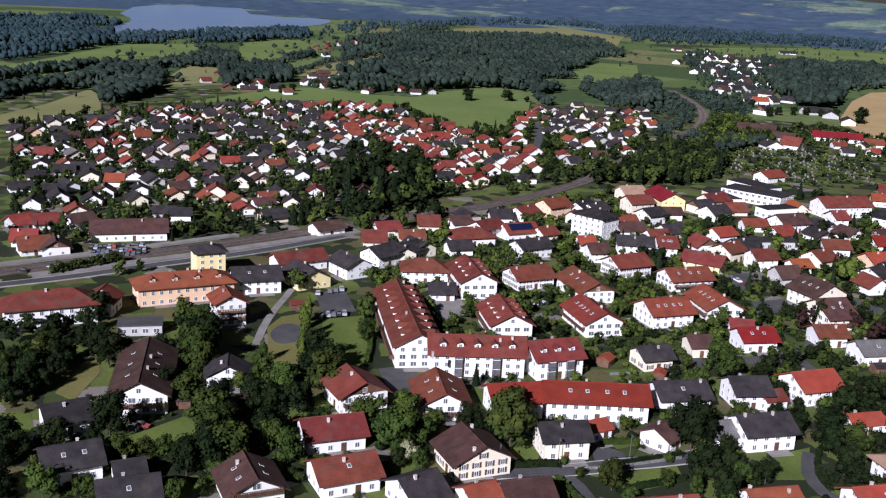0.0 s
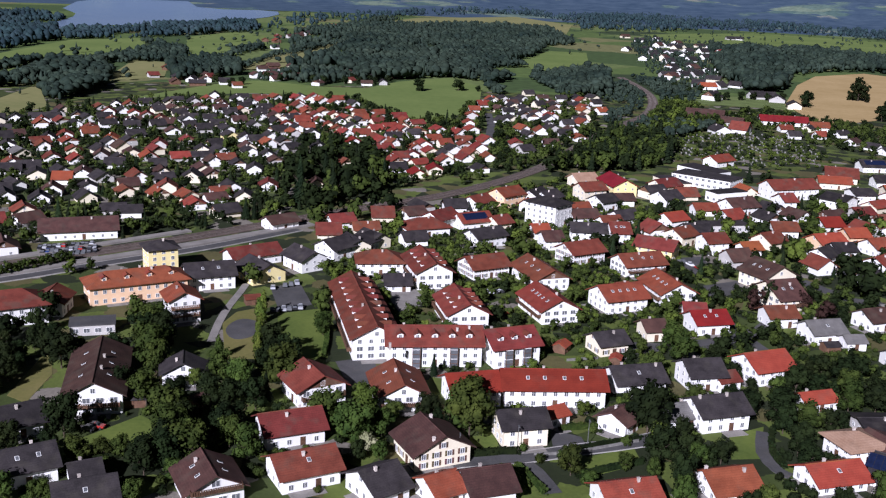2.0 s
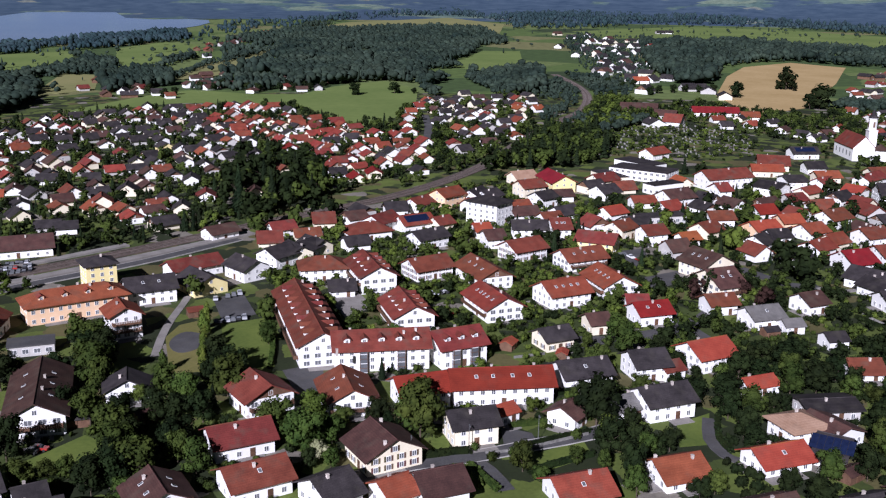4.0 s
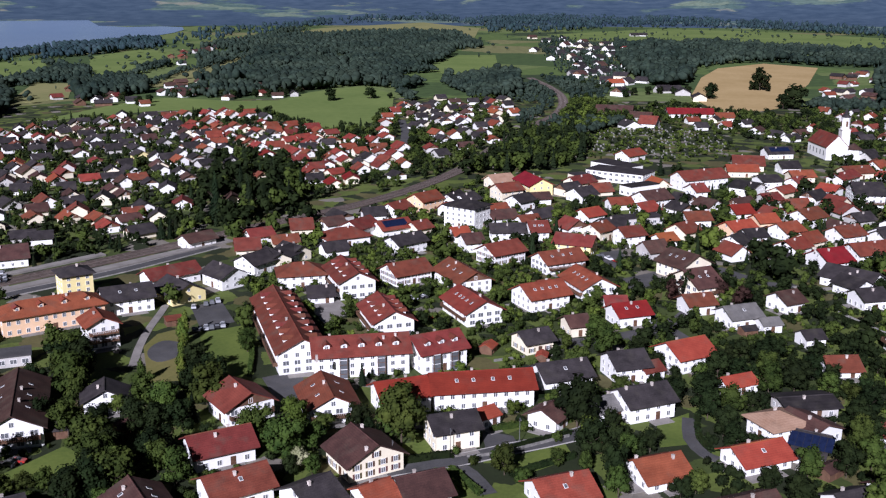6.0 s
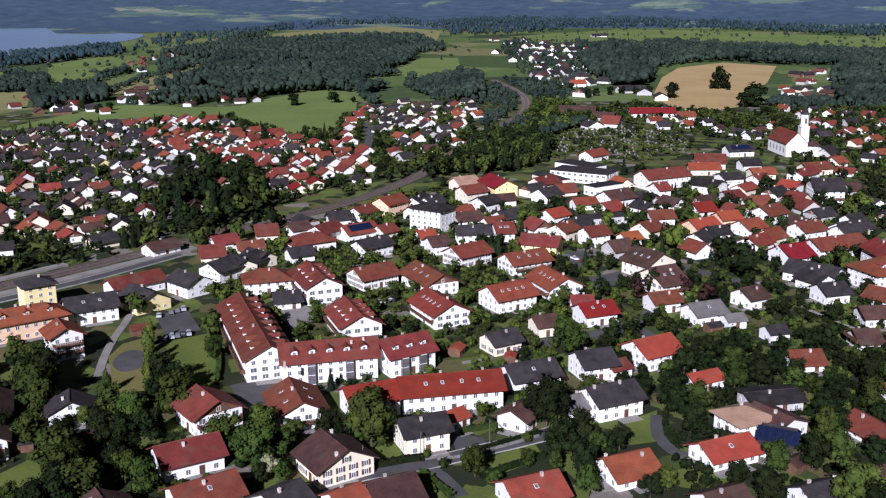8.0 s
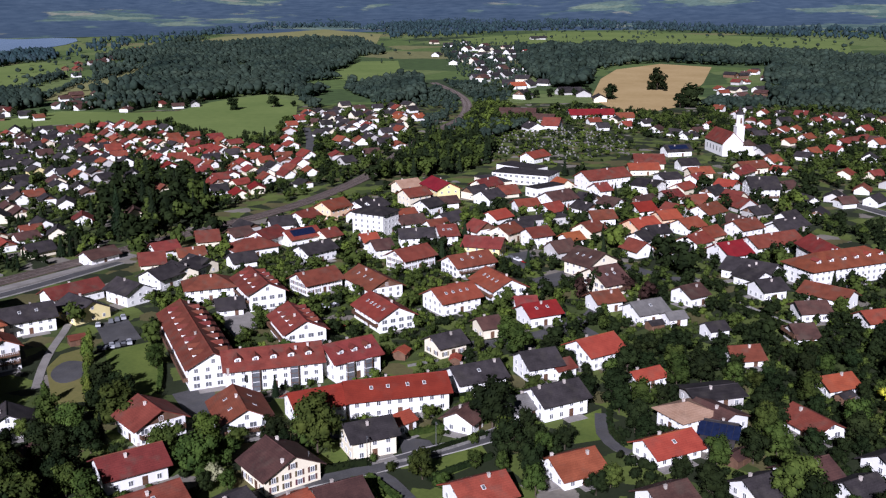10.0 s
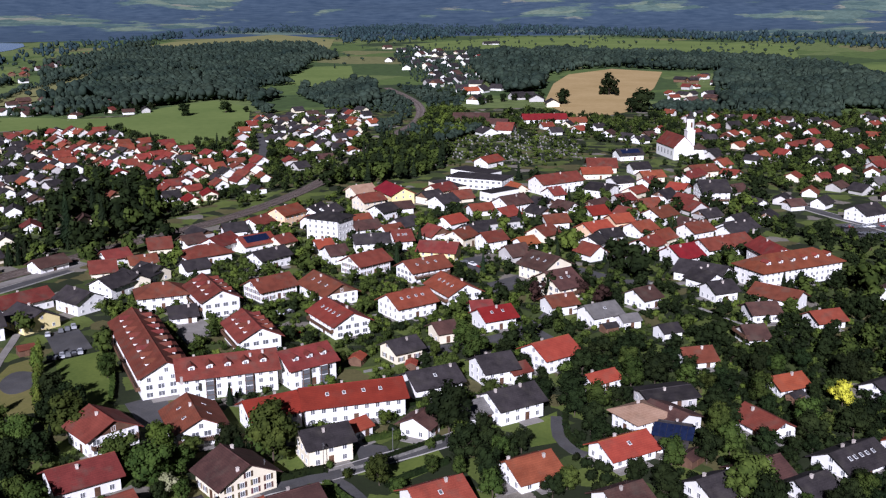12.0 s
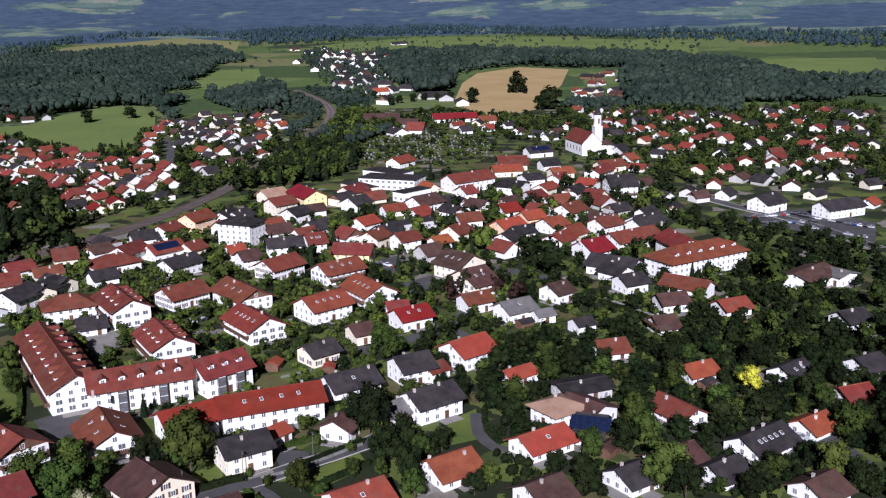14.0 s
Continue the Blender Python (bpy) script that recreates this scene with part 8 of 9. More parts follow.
car_row(322.9, 371.9, 1.10, -3.21, 10, 15, 17)
car_row(-134.3, 388.9, 1.60, 0.74, 12, 5, 18)
car_row(-131.2, 382.7, 1.56, 0.79, 12, 5, 19)
car_row(-129.2, 376.6, 1.87, 1.01, 10, 5, 20)
car_row(247.6, 506.7, 3.56, -3.76, 6, 60, 21)
car_row(169.7, 193.4, -3.80, -5.60, 2, 30, 22)
car_row(165.4, 179.5, 5.60, 2.80, 2, 60, 23)
car_row(-147.5, 354.0, 4.30, 3.15, 3, 80, 24)
car_row(111.2, 316.9, 0.15, -5.00, 3, -30, 25)
car_row(120.5, 393.4, 2.13, -4.60, 4, 20, 26)
hedge([(10.6, 213.1), (18.5, 217.5), (29.2, 220.0), (32.6, 220.2)], 1.8, 1.2, "dark")
hedge([(44.9, 221.0), (53.1, 224.5), (64.0, 228.9)], 1.4, 1.2, "dark")
hedge([(45.1, 208.6), (53.8, 212.9), (61.9, 216.2)], 1.5, 1.2, "dark")
hedge([(31.9, 213.3), (34.5, 206.5), (36.4, 200.9)], 1.4, 1.2, "green")
hedge([(23.9, 210.6), (28.6, 212.3), (31.7, 211.1), (32.8, 203.3)], 1.3, 1.2, "green")
hedge([(45.1, 233.5), (54.4, 235.4), (66.7, 236.4)], 1.5, 1.2, "green")
hedge([(54.7, 261.1), (59.1, 253.1), (65.9, 254.7)], 1.5, 1.2, "dark")
hedge([(-17.3, 280.2), (-17.5, 299.1), (-20.6, 322.5)], 1.5, 1.2, "green")
hedge([(100.2, 235.3), (95.8, 223.5), (95.5, 214.7)], 1.6, 1.2, "dark")
hedge([(-67.4, 213.4), (-50.2, 217.5)], 1.5, 1.2, "dark")
hedge([(177.6, 309.3), (181.1, 296.9), (183.1, 285.7)], 1.4, 1.2, "dark")
hedge([(55.0, 350.8), (66.7, 357.1), (74.0, 342.9)], 1.4, 1.2, "green")
garden_wall([(36.5, 219.6), (44.8, 220.4), (63.7, 227.6)], 0.8)
garden_wall([(180.9, 311.5), (183.9, 294.2), (186.5, 284.1)], 1.0)
garden_wall([(54.6, 281.2), (64.5, 283.6)], 0.8)
shed(-44.4, 328.4, 20, 5, 4, 2.2, "d")
shed(-47.0, 245.2, 40, 5, 4, 2.2, "b")
shed(-63.9, 244.7, 10, 7, 5, 2.4, "k")
shed(54.4, 289.7, 60, 5, 4, 2.2, "o")
shed(117.9, 199.6, 30, 6, 4, 2.2, "b")
shed(140.5, 294.7, 10, 5, 4, 2.2, "k")
shed(86.9, 353.2, 20, 5, 4, 2.4, "d")
shed(164.3, 225.5, 20, 5, 3, 2, "k")
shed(89.3, 275.9, 40, 5, 4, 2.2, "d")
shed(69.1, 280.4, 70, 4, 3, 2, "o")
lamp_post(32.7, 221.1)
lamp_post(50.4, 224.9)
lamp_post(70.3, 231.3)
lamp_post(18.4, 216.4)

# ---- woods ----
woods("wood", [(-53.9, 1147.1), (-60.1, 1518.6), (-15.5, 1828.9), (84.9, 1916.0), (243.3, 2031.7), (246.1, 1663.1), (176.1, 1198.1), (107.4, 1066.2), (63.5, 1116.8), (9.3, 1069.4), (-18.5, 1040.2)], 5, 7.9, 13.7, "dense dark mixed wood behind the meadow", WOODS, 1, True)
woods("wood", [(95.8, 1033.3), (165.9, 1148.0), (245.8, 1265.2), (258.0, 1219.8), (217.5, 1006.4), (172.5, 960.8), (142.7, 979.6), (97.7, 963.9)], 5, 7.2, 12.2, "belt of mixed trees behind the houses", WOODS, 2, True)
woods("wood", [(-428.9, 952.3), (-377.3, 1103.1), (-314.8, 1131.5), (-268.8, 1006.1), (-249.9, 912.9), (-261.0, 812.8), (-273.5, 823.0), (-309.7, 926.8), (-307.9, 798.3), (-324.0, 715.1)], 5, 7.9, 13.7, "dark wood at the edge of the town", WOODS, 3, True)
woods("wood", [(-248.4, 1149.9), (-220.4, 1228.0), (-170.6, 1171.3), (-152.4, 1064.6), (-205.1, 990.6)], 5, 7.9, 12.2, "clump of dark trees", WOODS, 4, False)
woods("wood", [(-625.2, 1359.7), (-661.3, 1599.5), (-536.0, 1667.0), (-452.4, 1443.3), (-464.5, 1212.3), (-483.3, 1047.3)], 7.9, 8.6, 14.4, "wooded lake shore", HAZED_WOODS, 5, False)
woods("wood", [(-492.8, 1573.5), (-412.2, 1756.1), (-269.7, 2032.8), (-219.7, 1804.0), (-361.1, 1537.0), (-447.0, 1449.6)], 7.9, 8.6, 13, "wooded lake shore", HAZED_WOODS, 6, False)
woods("wood", [(-215.8, 1809.5), (-251.7, 2255.2), (-107.8, 2689.1), (709.9, 4105.8), (1657.9, 4839.2), (1239.6, 3606.3), (459.3, 2640.0), (361.8, 3048.6), (60.4, 2682.1), (-66.4, 2243.5)], 9.4, 8.6, 14.4, "far wood band", HAZED_WOODS, 7, False)
woods("wood", [(599.3, 1932.9), (571.2, 1728.2), (731.4, 1876.6), (843.8, 1647.1), (928.0, 1510.0), (785.3, 1276.1), (708.5, 1316.3), (660.4, 1407.2), (557.7, 1346.2), (435.6, 1115.9), (386.8, 1091.7), (403.1, 1241.8), (484.8, 1549.4)], 5, 8.6, 14.4, "dark wood behind the grain field", WOODS, 8, True)
woods("wood", [(759.5, 1263.9), (898.4, 1461.4), (970.8, 1339.1), (862.8, 1013.8), (933.1, 907.1), (757.6, 733.9), (657.0, 807.1), (564.8, 817.9), (523.3, 867.7), (621.4, 1045.9)], 5, 8.6, 14.4, "long wooded ridge", WOODS, 9, True)
woods("wood", [(538.7, 3045.9), (789.8, 3655.4), (1134.6, 3434.3), (1325.6, 2593.3), (1561.8, 2161.8), (1930.2, 1891.0), (1365.1, 1333.4), (1294.6, 1789.7), (1101.7, 2449.5), (924.9, 2613.4), (577.9, 2315.1), (415.9, 2284.4)], 9.4, 8.6, 14.4, "far wood band", HAZED_WOODS, 10, False)
woods("wood", [(-168.3, 1756.1), (-108.4, 2004.7), (-3.2, 2444.7), (263.3, 2500.7), (333.3, 2161.0), (315.9, 1740.3), (171.7, 1649.6), (55.6, 1156.5), (-6.2, 1136.3), (-68.0, 1179.1), (-114.2, 1149.7)], 6.5, 7.9, 13, "wooded land behind the meadow", WOODS, 11, False)
woods("wood", [(-413.4, 942.0), (-405.5, 1056.3), (-383.2, 1141.3), (-342.0, 1124.8), (-351.7, 1062.7), (-376.1, 951.8)], 5.8, 5.8, 10.1, "row of field trees", WOODS, 12, False)
woods("wood", [(-329.1, 1183.4), (-294.5, 1359.4), (-260.9, 1334.4), (-240.8, 1215.0), (-281.8, 1122.4)], 6.5, 5.8, 9.4, "field hedges and trees", WOODS, 13, False)
woods("wood", [(-141.3, 1069.5), (-104.7, 1148.9), (-8.2, 1104.1), (-7.7, 1058.2), (-70.7, 1006.2), (-129.5, 1020.1)], 6.5, 5.8, 9.4, "trees round a farmstead", WOODS, 14, False)
woods("wood", [(540.3, 1664.1), (640.0, 1748.9), (579.1, 1440.2), (423.3, 1084.2), (378.2, 1067.4), (408.7, 1236.5)], 7, 10, 17, "dark trees beside the far village", WOODS, 15, True)
woods("wood", [(175.9, 979.0), (227.2, 1061.2), (288.7, 1202.0), (319.6, 1175.3), (306.6, 999.4), (275.5, 934.1), (263.7, 971.2), (229.9, 866.2), (198.8, 802.7), (264.0, 799.3), (201.6, 713.7), (198.3, 748.5), (172.4, 731.6), (170.7, 801.7), (209.1, 929.1)], 5, 4.3, 7.2, "trees round the railway bend", WOODS, 16, True)
woods("wood", [(449.9, 884.9), (500.6, 905.5), (546.6, 885.0), (605.8, 802.3), (565.9, 748.6), (516.1, 835.0), (455.7, 823.4)], 5, 5.8, 10.1, "trees behind the church", WOODS, 17, True)
woods("wood", [(-883.1, 1927.5), (-738.3, 2059.0), (-566.6, 1922.0), (-517.6, 1626.7), (-582.8, 1524.9), (-625.2, 1359.7)], 9, 9, 14, "wooded headland in the lake", HAZED_WOODS, 18, False)
woods("wood", [(420.8, 1811.4), (540.6, 2166.1), (649.8, 2001.7), (408.7, 1236.5), (333.2, 1045.7), (310.2, 1141.2), (327.0, 1313.4)], 10, 4, 7, "trees among the far village houses", WOODS, 19, False)
woods("wood", [(-410.8, 987.1), (-388.9, 1545.7), (-73.9, 1857.0), (-63.3, 1272.3), (-162.2, 1057.5), (-252.9, 961.1), (-307.7, 735.4)], 36, 5, 10, "single trees in the far meadows", WOODS, 20, True, True)
woods("wood", [(464.9, 2901.7), (914.4, 2767.2), (1268.4, 1851.4), (1009.1, 1392.4), (766.7, 1880.2), (495.5, 2080.4), (262.1, 1492.8), (292.1, 1966.9)], 60, 5, 10, "single trees in the far meadows", WOODS, 21, True, True)
woods("wood", [(-323.1, 1140.2), (-301.2, 1200.6), (-227.5, 1226.7), (-189.2, 1322.9), (-185.7, 1298.2), (-222.3, 1198.4), (-292.8, 1166.8), (-316.2, 1115.5)], 5, 5, 9, "hedgerow with field trees", WOODS, 22, True, True)
woods("wood", [(-342.6, 1465.1), (-262.5, 1343.0), (-238.4, 1251.5), (-241.3, 1240.1), (-264.8, 1320.4), (-344.1, 1448.3)], 5, 5, 9, "hedgerow with field trees", WOODS, 23, True, True)
woods("wood", [(-170.9, 1114.6), (-149.2, 1336.4), (-141.2, 1325.1), (-162.3, 1094.8)], 5, 5, 9, "hedgerow with field trees", WOODS, 24, True, True)
woods("wood", [(-341.3, 1030.7), (-327.9, 1201.5), (-321.3, 1181.7), (-333.8, 1011.0)], 5, 5, 9, "hedgerow with field trees", WOODS, 25, True, True)
woods("wood", [(-359.3, 861.5), (-350.2, 972.2), (-359.0, 1085.0), (-351.3, 1069.9), (-340.7, 945.1), (-350.5, 840.0)], 5, 5, 9, "hedgerow with field trees", WOODS, 26, True, True)
woods("wood", [(-308.8, 1284.4), (-315.9, 1396.2), (-275.9, 1393.8), (-250.8, 1276.1), (-272.5, 1222.4), (-293.3, 1224.7)], 5, 5, 9, "hedgerow with field trees", WOODS, 27, True, True)
woods("wood", [(-149.2, 1336.4), (-94.6, 1566.7), (-66.6, 1677.8), (-64.5, 1625.4), (-90.4, 1499.0), (-138.6, 1300.3)], 5, 5, 9, "hedgerow with field trees", WOODS, 28, True, True)
woods("wood", [(-206.1, 1345.6), (-183.6, 1447.1), (-169.2, 1417.9), (-193.9, 1309.0)], 5, 5, 9, "hedgerow with field trees", WOODS, 29, True, True)

# ---- trees ----
for i in range(12):   # row of small trees along the platform
    tree(-135.6 + 1.62 * i, 352.0 + 1.87 * i, 4.6 + 0.5 * math.sin(i * 2.1), "broadleaf", "green", 1.05, "trees along the platform")
tree(27.7, 978.5, 12, "oak", "dark", 1.3)
tree(66.1, 991.5, 12, "oak", "dark", 1.3)
tree(85.2, 993.1, 6, "oak", "dark", 1.3)
tree(479.3, 1026.0, 24, "oak", "dark", 1.0)
tree(473.4, 1031.3, 10, "oak", "dark", 1.0)
tree(483.4, 1014.4, 9, "oak", "dark", 1.0)
tree(439.5, 869.7, 24, "oak", "dark", 1.15)
tree(430.8, 870.9, 14, "oak", "dark", 1.1)
tree(395.8, 953.9, 16, "oak", "dark", 1.0)
tree(21.6, 227.9, 15, "broadleaf", "green", 1.0)
tree(23.1, 242.7, 11, "broadleaf", "green", 1.0)
tree(-6.3, 222.9, 13, "broadleaf", "green", 1.0)
tree(-13.7, 234.7, 11, "broadleaf", "green", 1.0)
tree(-2.9, 218.7, 6, "broadleaf", "blossom", 1.0)
tree(66.1, 216.5, 11, "broadleaf", "dark", 1.0)
tree(88.2, 287.0, 12, "broadleaf", "green", 1.0)
tree(-31.9, 278.5, 11, "broadleaf", "dark", 1.0)
tree(-26.9, 274.7, 9, "broadleaf", "dark", 1.0)
tree(-18.8, 299.0, 8, "broadleaf", "green", 1.0)
tree(54.1, 455.8, 9, "broadleaf", "light", 1.0)
tree(54.8, 394.3, 10, "broadleaf", "green", 1.0)
tree(59.2, 421.6, 9, "broadleaf", "green", 1.0)
tree(4.2, 424.6, 8, "broadleaf", "light", 1.0)
tree(-104.2, 306.6, 10, "broadleaf", "dark", 1.0)
tree(-88.8, 267.9, 13, "broadleaf", "dark", 1.0)
tree(-75.0, 225.1, 12, "broadleaf", "dark", 1.0)
tree(-70.9, 286.8, 11, "broadleaf", "dark", 1.0)
tree(-62.5, 266.0, 10, "broadleaf", "green", 1.0)
tree(-20.5, 320.2, 9, "broadleaf", "green", 1.0)
tree(-46.7, 347.1, 9, "broadleaf", "green", 1.0)
tree(-38.5, 257.2, 9, "broadleaf", "green", 1.0)
tree(76.6, 268.2, 9, "broadleaf", "green", 1.0)
tree(-39.1, 314.8, 9.5, "column", "light", 0.9)
tree(-39.5, 307.3, 9.5, "column", "light", 0.9)
tree(-37.8, 300.1, 9.5, "column", "light", 0.9)
tree(-37.3, 293.2, 9.5, "column", "light", 0.9)
tree(-36.7, 286.6, 9.5, "column", "light", 0.9)
tree(-36.2, 280.3, 9.5, "column", "light", 0.9)
tree(-35.7, 274.2, 9.5, "column", "light", 0.9)
tree(89.3, 281.1, 11, "broadleaf", "green", 1.0)
tree(128.8, 330.6, 9, "broadleaf", "copper", 1.0)
tree(150.1, 321.3, 9, "broadleaf", "copper", 1.0)
tree(147.3, 334.0, 7, "broadleaf", "copper", 1.0)
tree(244.0, 297.3, 16, "broadleaf", "green", 1.0)
tree(224.1, 307.0, 9, "broadleaf", "green", 1.0)
tree(168.4, 393.0, 13, "broadleaf", "light", 1.0)
tree(174.0, 218.2, 8, "broadleaf", "golden", 1.0)
tree(120.0, 178.8, 13, "broadleaf", "green", 1.0)
tree(121.3, 198.2, 9, "broadleaf", "dark", 1.0)
tree(225.7, 322.9, 8, "spruce", "needle", 1.0)
tree(67.0, 232.6, 15, "broadleaf", "dark", 1.0)
tree(20.6, 232.1, 13, "broadleaf", "green", 1.0)
tree(176.1, 364.2, 14, "broadleaf", "dark", 1.0)
tree(176.3, 345.9, 15, "broadleaf", "dark", 1.0)
tree(137.3, 338.4, 10, "broadleaf", "dark", 1.0)
tree(116.9, 335.7, 8, "broadleaf", "dark", 1.0)
tree(294.6, 529.4, 9, "broadleaf", "dark", 1.0)
tree(262.9, 498.3, 12, "broadleaf", "dark", 1.0)
tree(208.0, 568.1, 12, "spruce", "needle", 1.0)
tree(213.4, 554.7, 10, "broadleaf", "dark", 1.0)
tree(125.2, 247.0, 10, "broadleaf", "green", 1.0)
tree(14.4, 267.7, 7, "spruce", "needle", 1.0)
tree(-77.5, 306.8, 9, "broadleaf", "green", 1.0)
tree(-64.7, 270.0, 14, "broadleaf", "green", 1.0)
tree(-59.9, 242.9, 11, "broadleaf", "green", 1.0)
tree(-67.2, 248.7, 10, "broadleaf", "dark", 1.0)
tree(-43.8, 260.7, 10, "broadleaf", "green", 1.0)
tree(-37.3, 256.8, 8, "broadleaf", "green", 1.0)
tree(-38.3, 242.4, 9, "broadleaf", "dark", 1.0)
tree(-32.3, 243.1, 9, "broadleaf", "dark", 1.0)
tree(-31.1, 267.2, 11, "broadleaf", "dark", 1.0)
tree(-43.8, 243.2, 10, "broadleaf", "dark", 1.0)
tree(-52.6, 240.8, 10, "broadleaf", "dark", 1.0)
tree(-30.1, 247.8, 9, "spruce", "needle", 1.0)
tree(-75.4, 275.1, 9, "broadleaf", "dark", 1.0)
tree(-47.2, 277.0, 8, "column", "green", 1.0)
tree(-50.1, 255.9, 6, "broadleaf", "green", 1.0)
tree(-122.3, 1025.1, 9, "oak", "dark", 1.1)
tree(-108.4, 1018.2, 8, "oak", "dark", 1.1)
tree(-94.5, 1038.7, 9, "oak", "dark", 1.1)
tree(-83.1, 1029.9, 7, "oak", "dark", 1.1)
tree(-65.3, 1004.5, 9, "oak", "dark", 1.1)
tree(-56.0, 1026.3, 8, "oak", "dark", 1.1)
tree(-44.7, 1012.7, 9, "oak", "dark", 1.1)
tree(-31.4, 1016.0, 8, "oak", "dark", 1.1)
tree(-15.4, 1021.0, 8, "oak", "dark", 1.1)
tree(-2.0, 1045.5, 8, "oak", "dark", 1.1)
tree(-146.4, 954.4, 9, "oak", "dark", 1.1)
tree(-166.2, 995.2, 9, "oak", "dark", 1.1)
tree(-181.5, 995.6, 8, "oak", "dark", 1.1)
tree(-140.1, 978.5, 8, "oak", "dark", 1.1)
tree(-102.6, 1038.7, 10, "oak", "dark", 1.1)
tree(-75.8, 1018.6, 9, "oak", "dark", 1.1)
tree(-37.7, 1038.4, 9, "oak", "dark", 1.1)
tree(-20.8, 1044.1, 8, "oak", "dark", 1.1)
tree(317.5, 978.3, 9, "oak", "dark", 1.1)
tree(331.1, 993.0, 9, "oak", "dark", 1.1)
tree(348.0, 999.1, 9, "oak", "dark", 1.1)
tree(363.0, 1007.3, 8, "oak", "dark", 1.1)
tree(376.5, 1003.1, 8, "oak", "dark", 1.1)
tree(390.0, 998.8, 9, "oak", "dark", 1.1)
tree(305.0, 1033.7, 8, "oak", "dark", 1.1)
tree(304.1, 1084.1, 8, "oak", "dark", 1.1)
tree(323.3, 1053.8, 9, "oak", "dark", 1.1)
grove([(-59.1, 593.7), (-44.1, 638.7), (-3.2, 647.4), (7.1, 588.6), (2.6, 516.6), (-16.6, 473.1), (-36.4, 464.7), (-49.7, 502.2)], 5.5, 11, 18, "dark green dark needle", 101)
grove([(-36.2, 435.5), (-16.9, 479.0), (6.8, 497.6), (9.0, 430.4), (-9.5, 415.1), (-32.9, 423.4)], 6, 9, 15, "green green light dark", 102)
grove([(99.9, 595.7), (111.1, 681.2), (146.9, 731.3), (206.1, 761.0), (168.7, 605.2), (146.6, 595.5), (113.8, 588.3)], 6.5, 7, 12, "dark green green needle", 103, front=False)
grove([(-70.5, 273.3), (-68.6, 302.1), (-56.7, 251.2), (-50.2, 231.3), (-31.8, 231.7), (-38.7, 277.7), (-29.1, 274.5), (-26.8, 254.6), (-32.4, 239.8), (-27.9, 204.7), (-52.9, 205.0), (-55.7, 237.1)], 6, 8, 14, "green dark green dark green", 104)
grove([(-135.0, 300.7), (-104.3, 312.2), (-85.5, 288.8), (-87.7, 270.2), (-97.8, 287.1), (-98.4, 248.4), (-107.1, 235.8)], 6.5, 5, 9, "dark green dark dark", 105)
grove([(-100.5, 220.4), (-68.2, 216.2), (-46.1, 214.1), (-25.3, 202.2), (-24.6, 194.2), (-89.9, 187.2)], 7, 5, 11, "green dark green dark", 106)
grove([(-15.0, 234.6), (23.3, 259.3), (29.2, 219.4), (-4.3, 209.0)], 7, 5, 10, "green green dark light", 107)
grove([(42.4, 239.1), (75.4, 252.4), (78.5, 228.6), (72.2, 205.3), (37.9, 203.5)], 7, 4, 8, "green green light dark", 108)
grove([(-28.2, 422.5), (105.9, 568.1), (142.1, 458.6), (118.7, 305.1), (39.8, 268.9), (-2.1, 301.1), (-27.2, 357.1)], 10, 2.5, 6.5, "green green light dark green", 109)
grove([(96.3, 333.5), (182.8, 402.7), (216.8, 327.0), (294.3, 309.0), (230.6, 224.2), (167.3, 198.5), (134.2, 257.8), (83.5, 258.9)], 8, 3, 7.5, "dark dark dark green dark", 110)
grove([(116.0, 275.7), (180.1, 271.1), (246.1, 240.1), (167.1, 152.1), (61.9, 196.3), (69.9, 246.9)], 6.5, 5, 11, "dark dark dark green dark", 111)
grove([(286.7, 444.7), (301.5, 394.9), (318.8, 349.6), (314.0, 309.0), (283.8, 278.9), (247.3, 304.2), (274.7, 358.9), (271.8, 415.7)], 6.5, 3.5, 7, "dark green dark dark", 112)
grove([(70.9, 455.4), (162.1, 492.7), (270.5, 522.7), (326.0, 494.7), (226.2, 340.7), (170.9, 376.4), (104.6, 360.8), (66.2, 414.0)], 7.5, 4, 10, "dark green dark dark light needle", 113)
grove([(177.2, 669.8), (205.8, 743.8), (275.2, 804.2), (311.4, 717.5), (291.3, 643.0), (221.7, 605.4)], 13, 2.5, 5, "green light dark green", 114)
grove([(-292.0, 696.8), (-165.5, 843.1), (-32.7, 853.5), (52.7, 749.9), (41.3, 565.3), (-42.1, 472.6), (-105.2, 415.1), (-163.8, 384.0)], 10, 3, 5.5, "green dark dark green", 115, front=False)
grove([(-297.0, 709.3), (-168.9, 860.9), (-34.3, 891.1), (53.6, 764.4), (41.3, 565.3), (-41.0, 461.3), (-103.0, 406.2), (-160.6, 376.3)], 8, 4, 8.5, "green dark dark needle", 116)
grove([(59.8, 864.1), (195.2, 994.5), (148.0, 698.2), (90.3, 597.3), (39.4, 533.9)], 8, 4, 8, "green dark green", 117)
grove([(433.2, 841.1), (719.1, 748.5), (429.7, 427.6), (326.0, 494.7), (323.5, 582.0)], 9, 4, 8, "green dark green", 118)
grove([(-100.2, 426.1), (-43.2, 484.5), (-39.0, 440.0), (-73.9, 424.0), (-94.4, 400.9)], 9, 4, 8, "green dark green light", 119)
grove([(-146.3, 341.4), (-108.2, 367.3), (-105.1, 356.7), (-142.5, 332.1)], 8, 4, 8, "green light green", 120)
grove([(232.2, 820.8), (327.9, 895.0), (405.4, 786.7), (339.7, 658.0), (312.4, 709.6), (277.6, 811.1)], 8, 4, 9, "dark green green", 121)
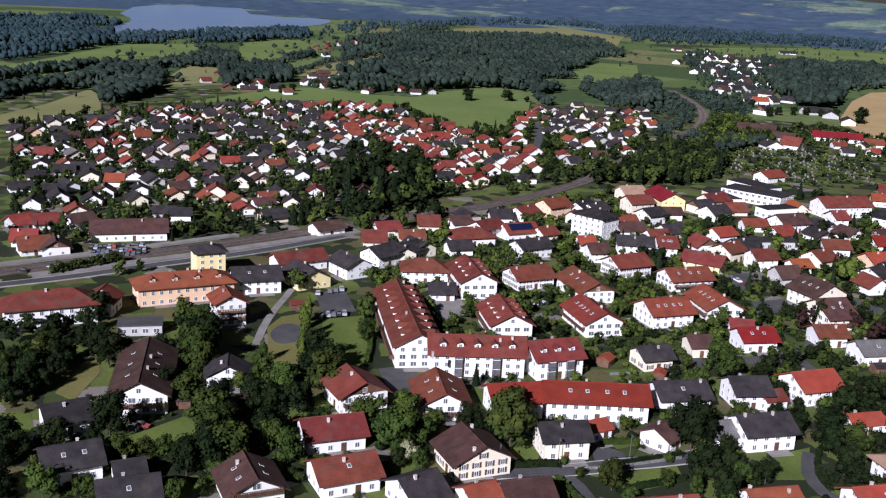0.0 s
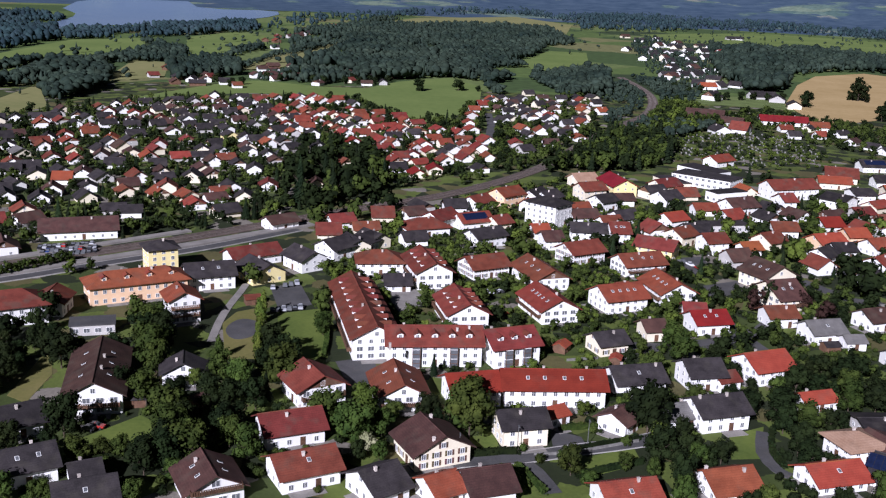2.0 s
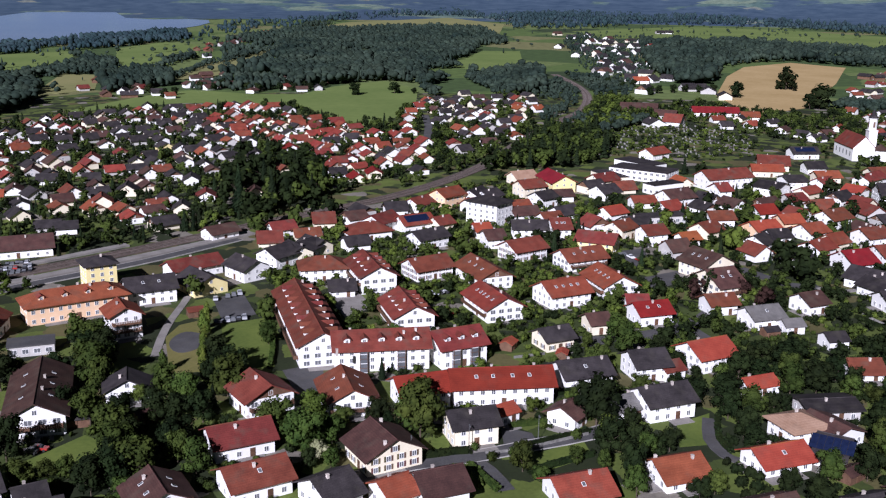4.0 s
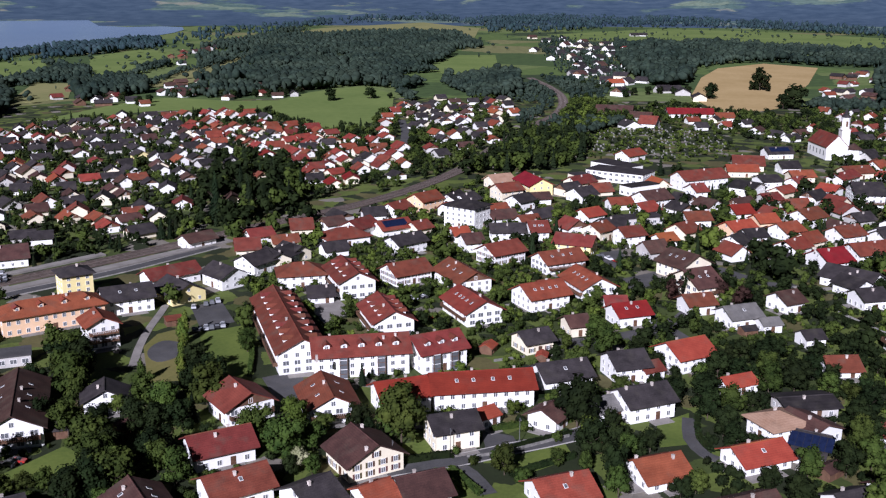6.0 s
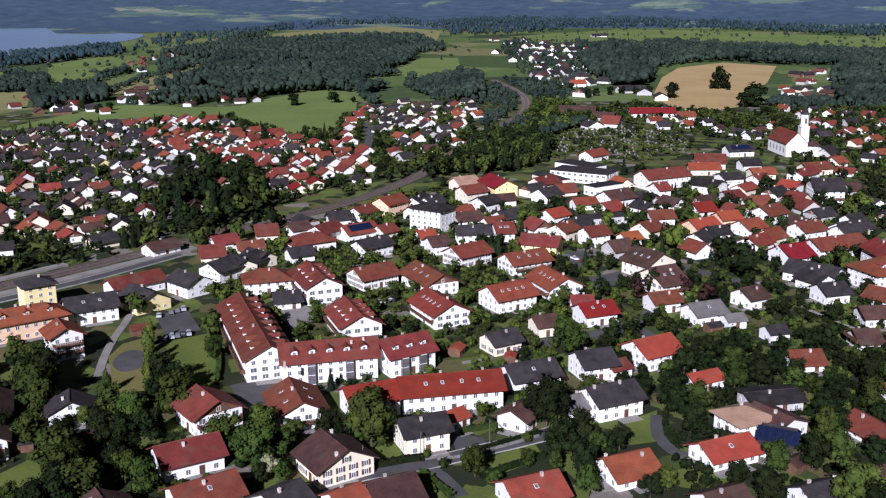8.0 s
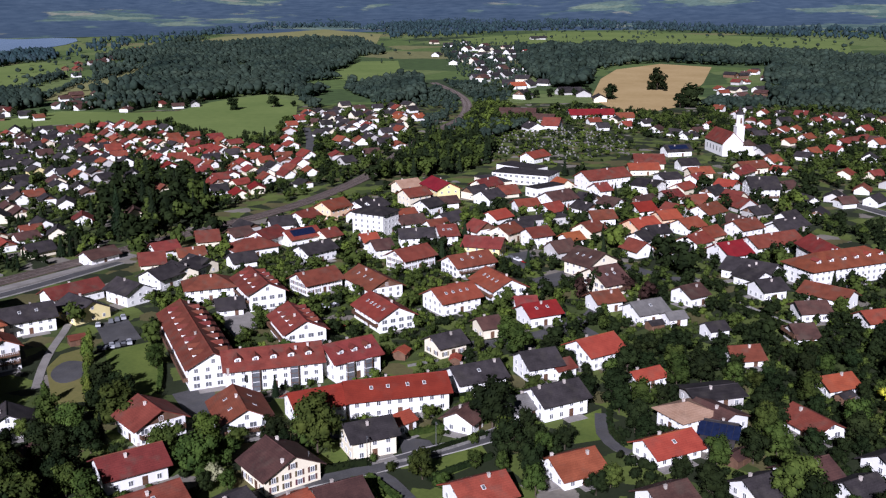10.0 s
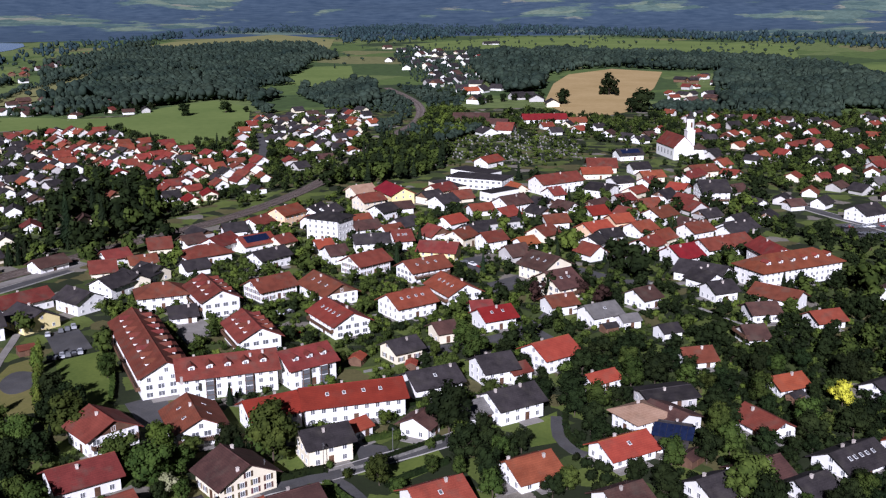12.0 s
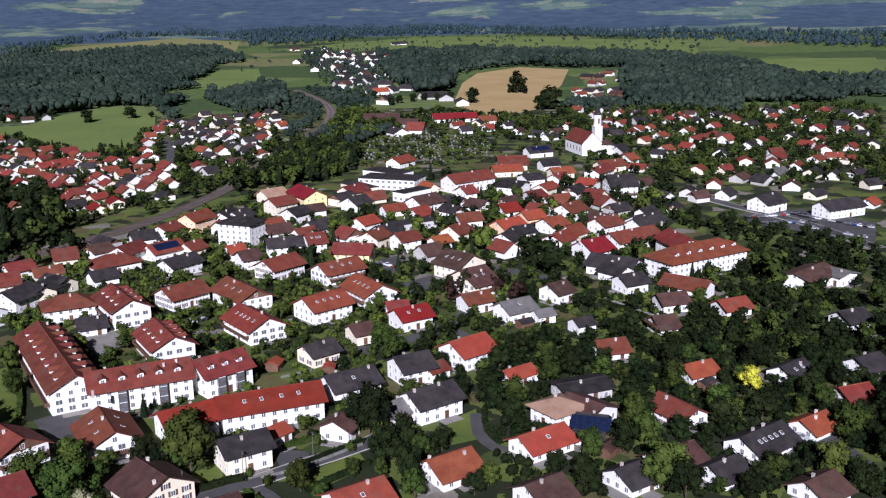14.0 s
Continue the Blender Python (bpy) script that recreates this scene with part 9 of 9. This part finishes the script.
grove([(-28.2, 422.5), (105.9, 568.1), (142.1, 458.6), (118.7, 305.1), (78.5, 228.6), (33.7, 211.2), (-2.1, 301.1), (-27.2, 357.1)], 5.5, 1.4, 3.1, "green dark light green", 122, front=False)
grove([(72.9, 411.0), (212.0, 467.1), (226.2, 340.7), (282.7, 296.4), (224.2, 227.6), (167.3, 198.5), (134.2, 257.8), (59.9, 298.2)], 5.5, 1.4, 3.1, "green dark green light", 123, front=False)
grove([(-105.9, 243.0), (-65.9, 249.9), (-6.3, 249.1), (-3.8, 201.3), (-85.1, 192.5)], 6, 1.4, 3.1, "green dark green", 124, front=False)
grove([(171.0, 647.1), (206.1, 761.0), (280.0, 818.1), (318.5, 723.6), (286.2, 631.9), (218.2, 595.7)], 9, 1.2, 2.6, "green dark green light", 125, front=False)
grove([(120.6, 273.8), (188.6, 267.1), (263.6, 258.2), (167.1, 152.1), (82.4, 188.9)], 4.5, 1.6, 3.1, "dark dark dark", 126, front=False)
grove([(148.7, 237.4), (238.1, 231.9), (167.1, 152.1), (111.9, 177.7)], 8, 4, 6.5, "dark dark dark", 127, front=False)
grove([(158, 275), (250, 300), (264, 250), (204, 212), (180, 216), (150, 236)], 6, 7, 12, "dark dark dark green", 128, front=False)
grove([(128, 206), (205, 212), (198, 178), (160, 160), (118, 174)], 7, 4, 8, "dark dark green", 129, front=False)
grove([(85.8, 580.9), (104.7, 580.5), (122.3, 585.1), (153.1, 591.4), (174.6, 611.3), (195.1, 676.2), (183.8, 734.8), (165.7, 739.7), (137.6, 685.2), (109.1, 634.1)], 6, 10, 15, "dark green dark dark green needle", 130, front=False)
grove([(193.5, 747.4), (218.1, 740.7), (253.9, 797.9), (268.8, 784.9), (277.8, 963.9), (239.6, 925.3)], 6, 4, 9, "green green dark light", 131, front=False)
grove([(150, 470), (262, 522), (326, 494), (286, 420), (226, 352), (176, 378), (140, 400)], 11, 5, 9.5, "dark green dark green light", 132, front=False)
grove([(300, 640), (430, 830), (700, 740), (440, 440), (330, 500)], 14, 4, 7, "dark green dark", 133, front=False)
plant()
join_far_houses()
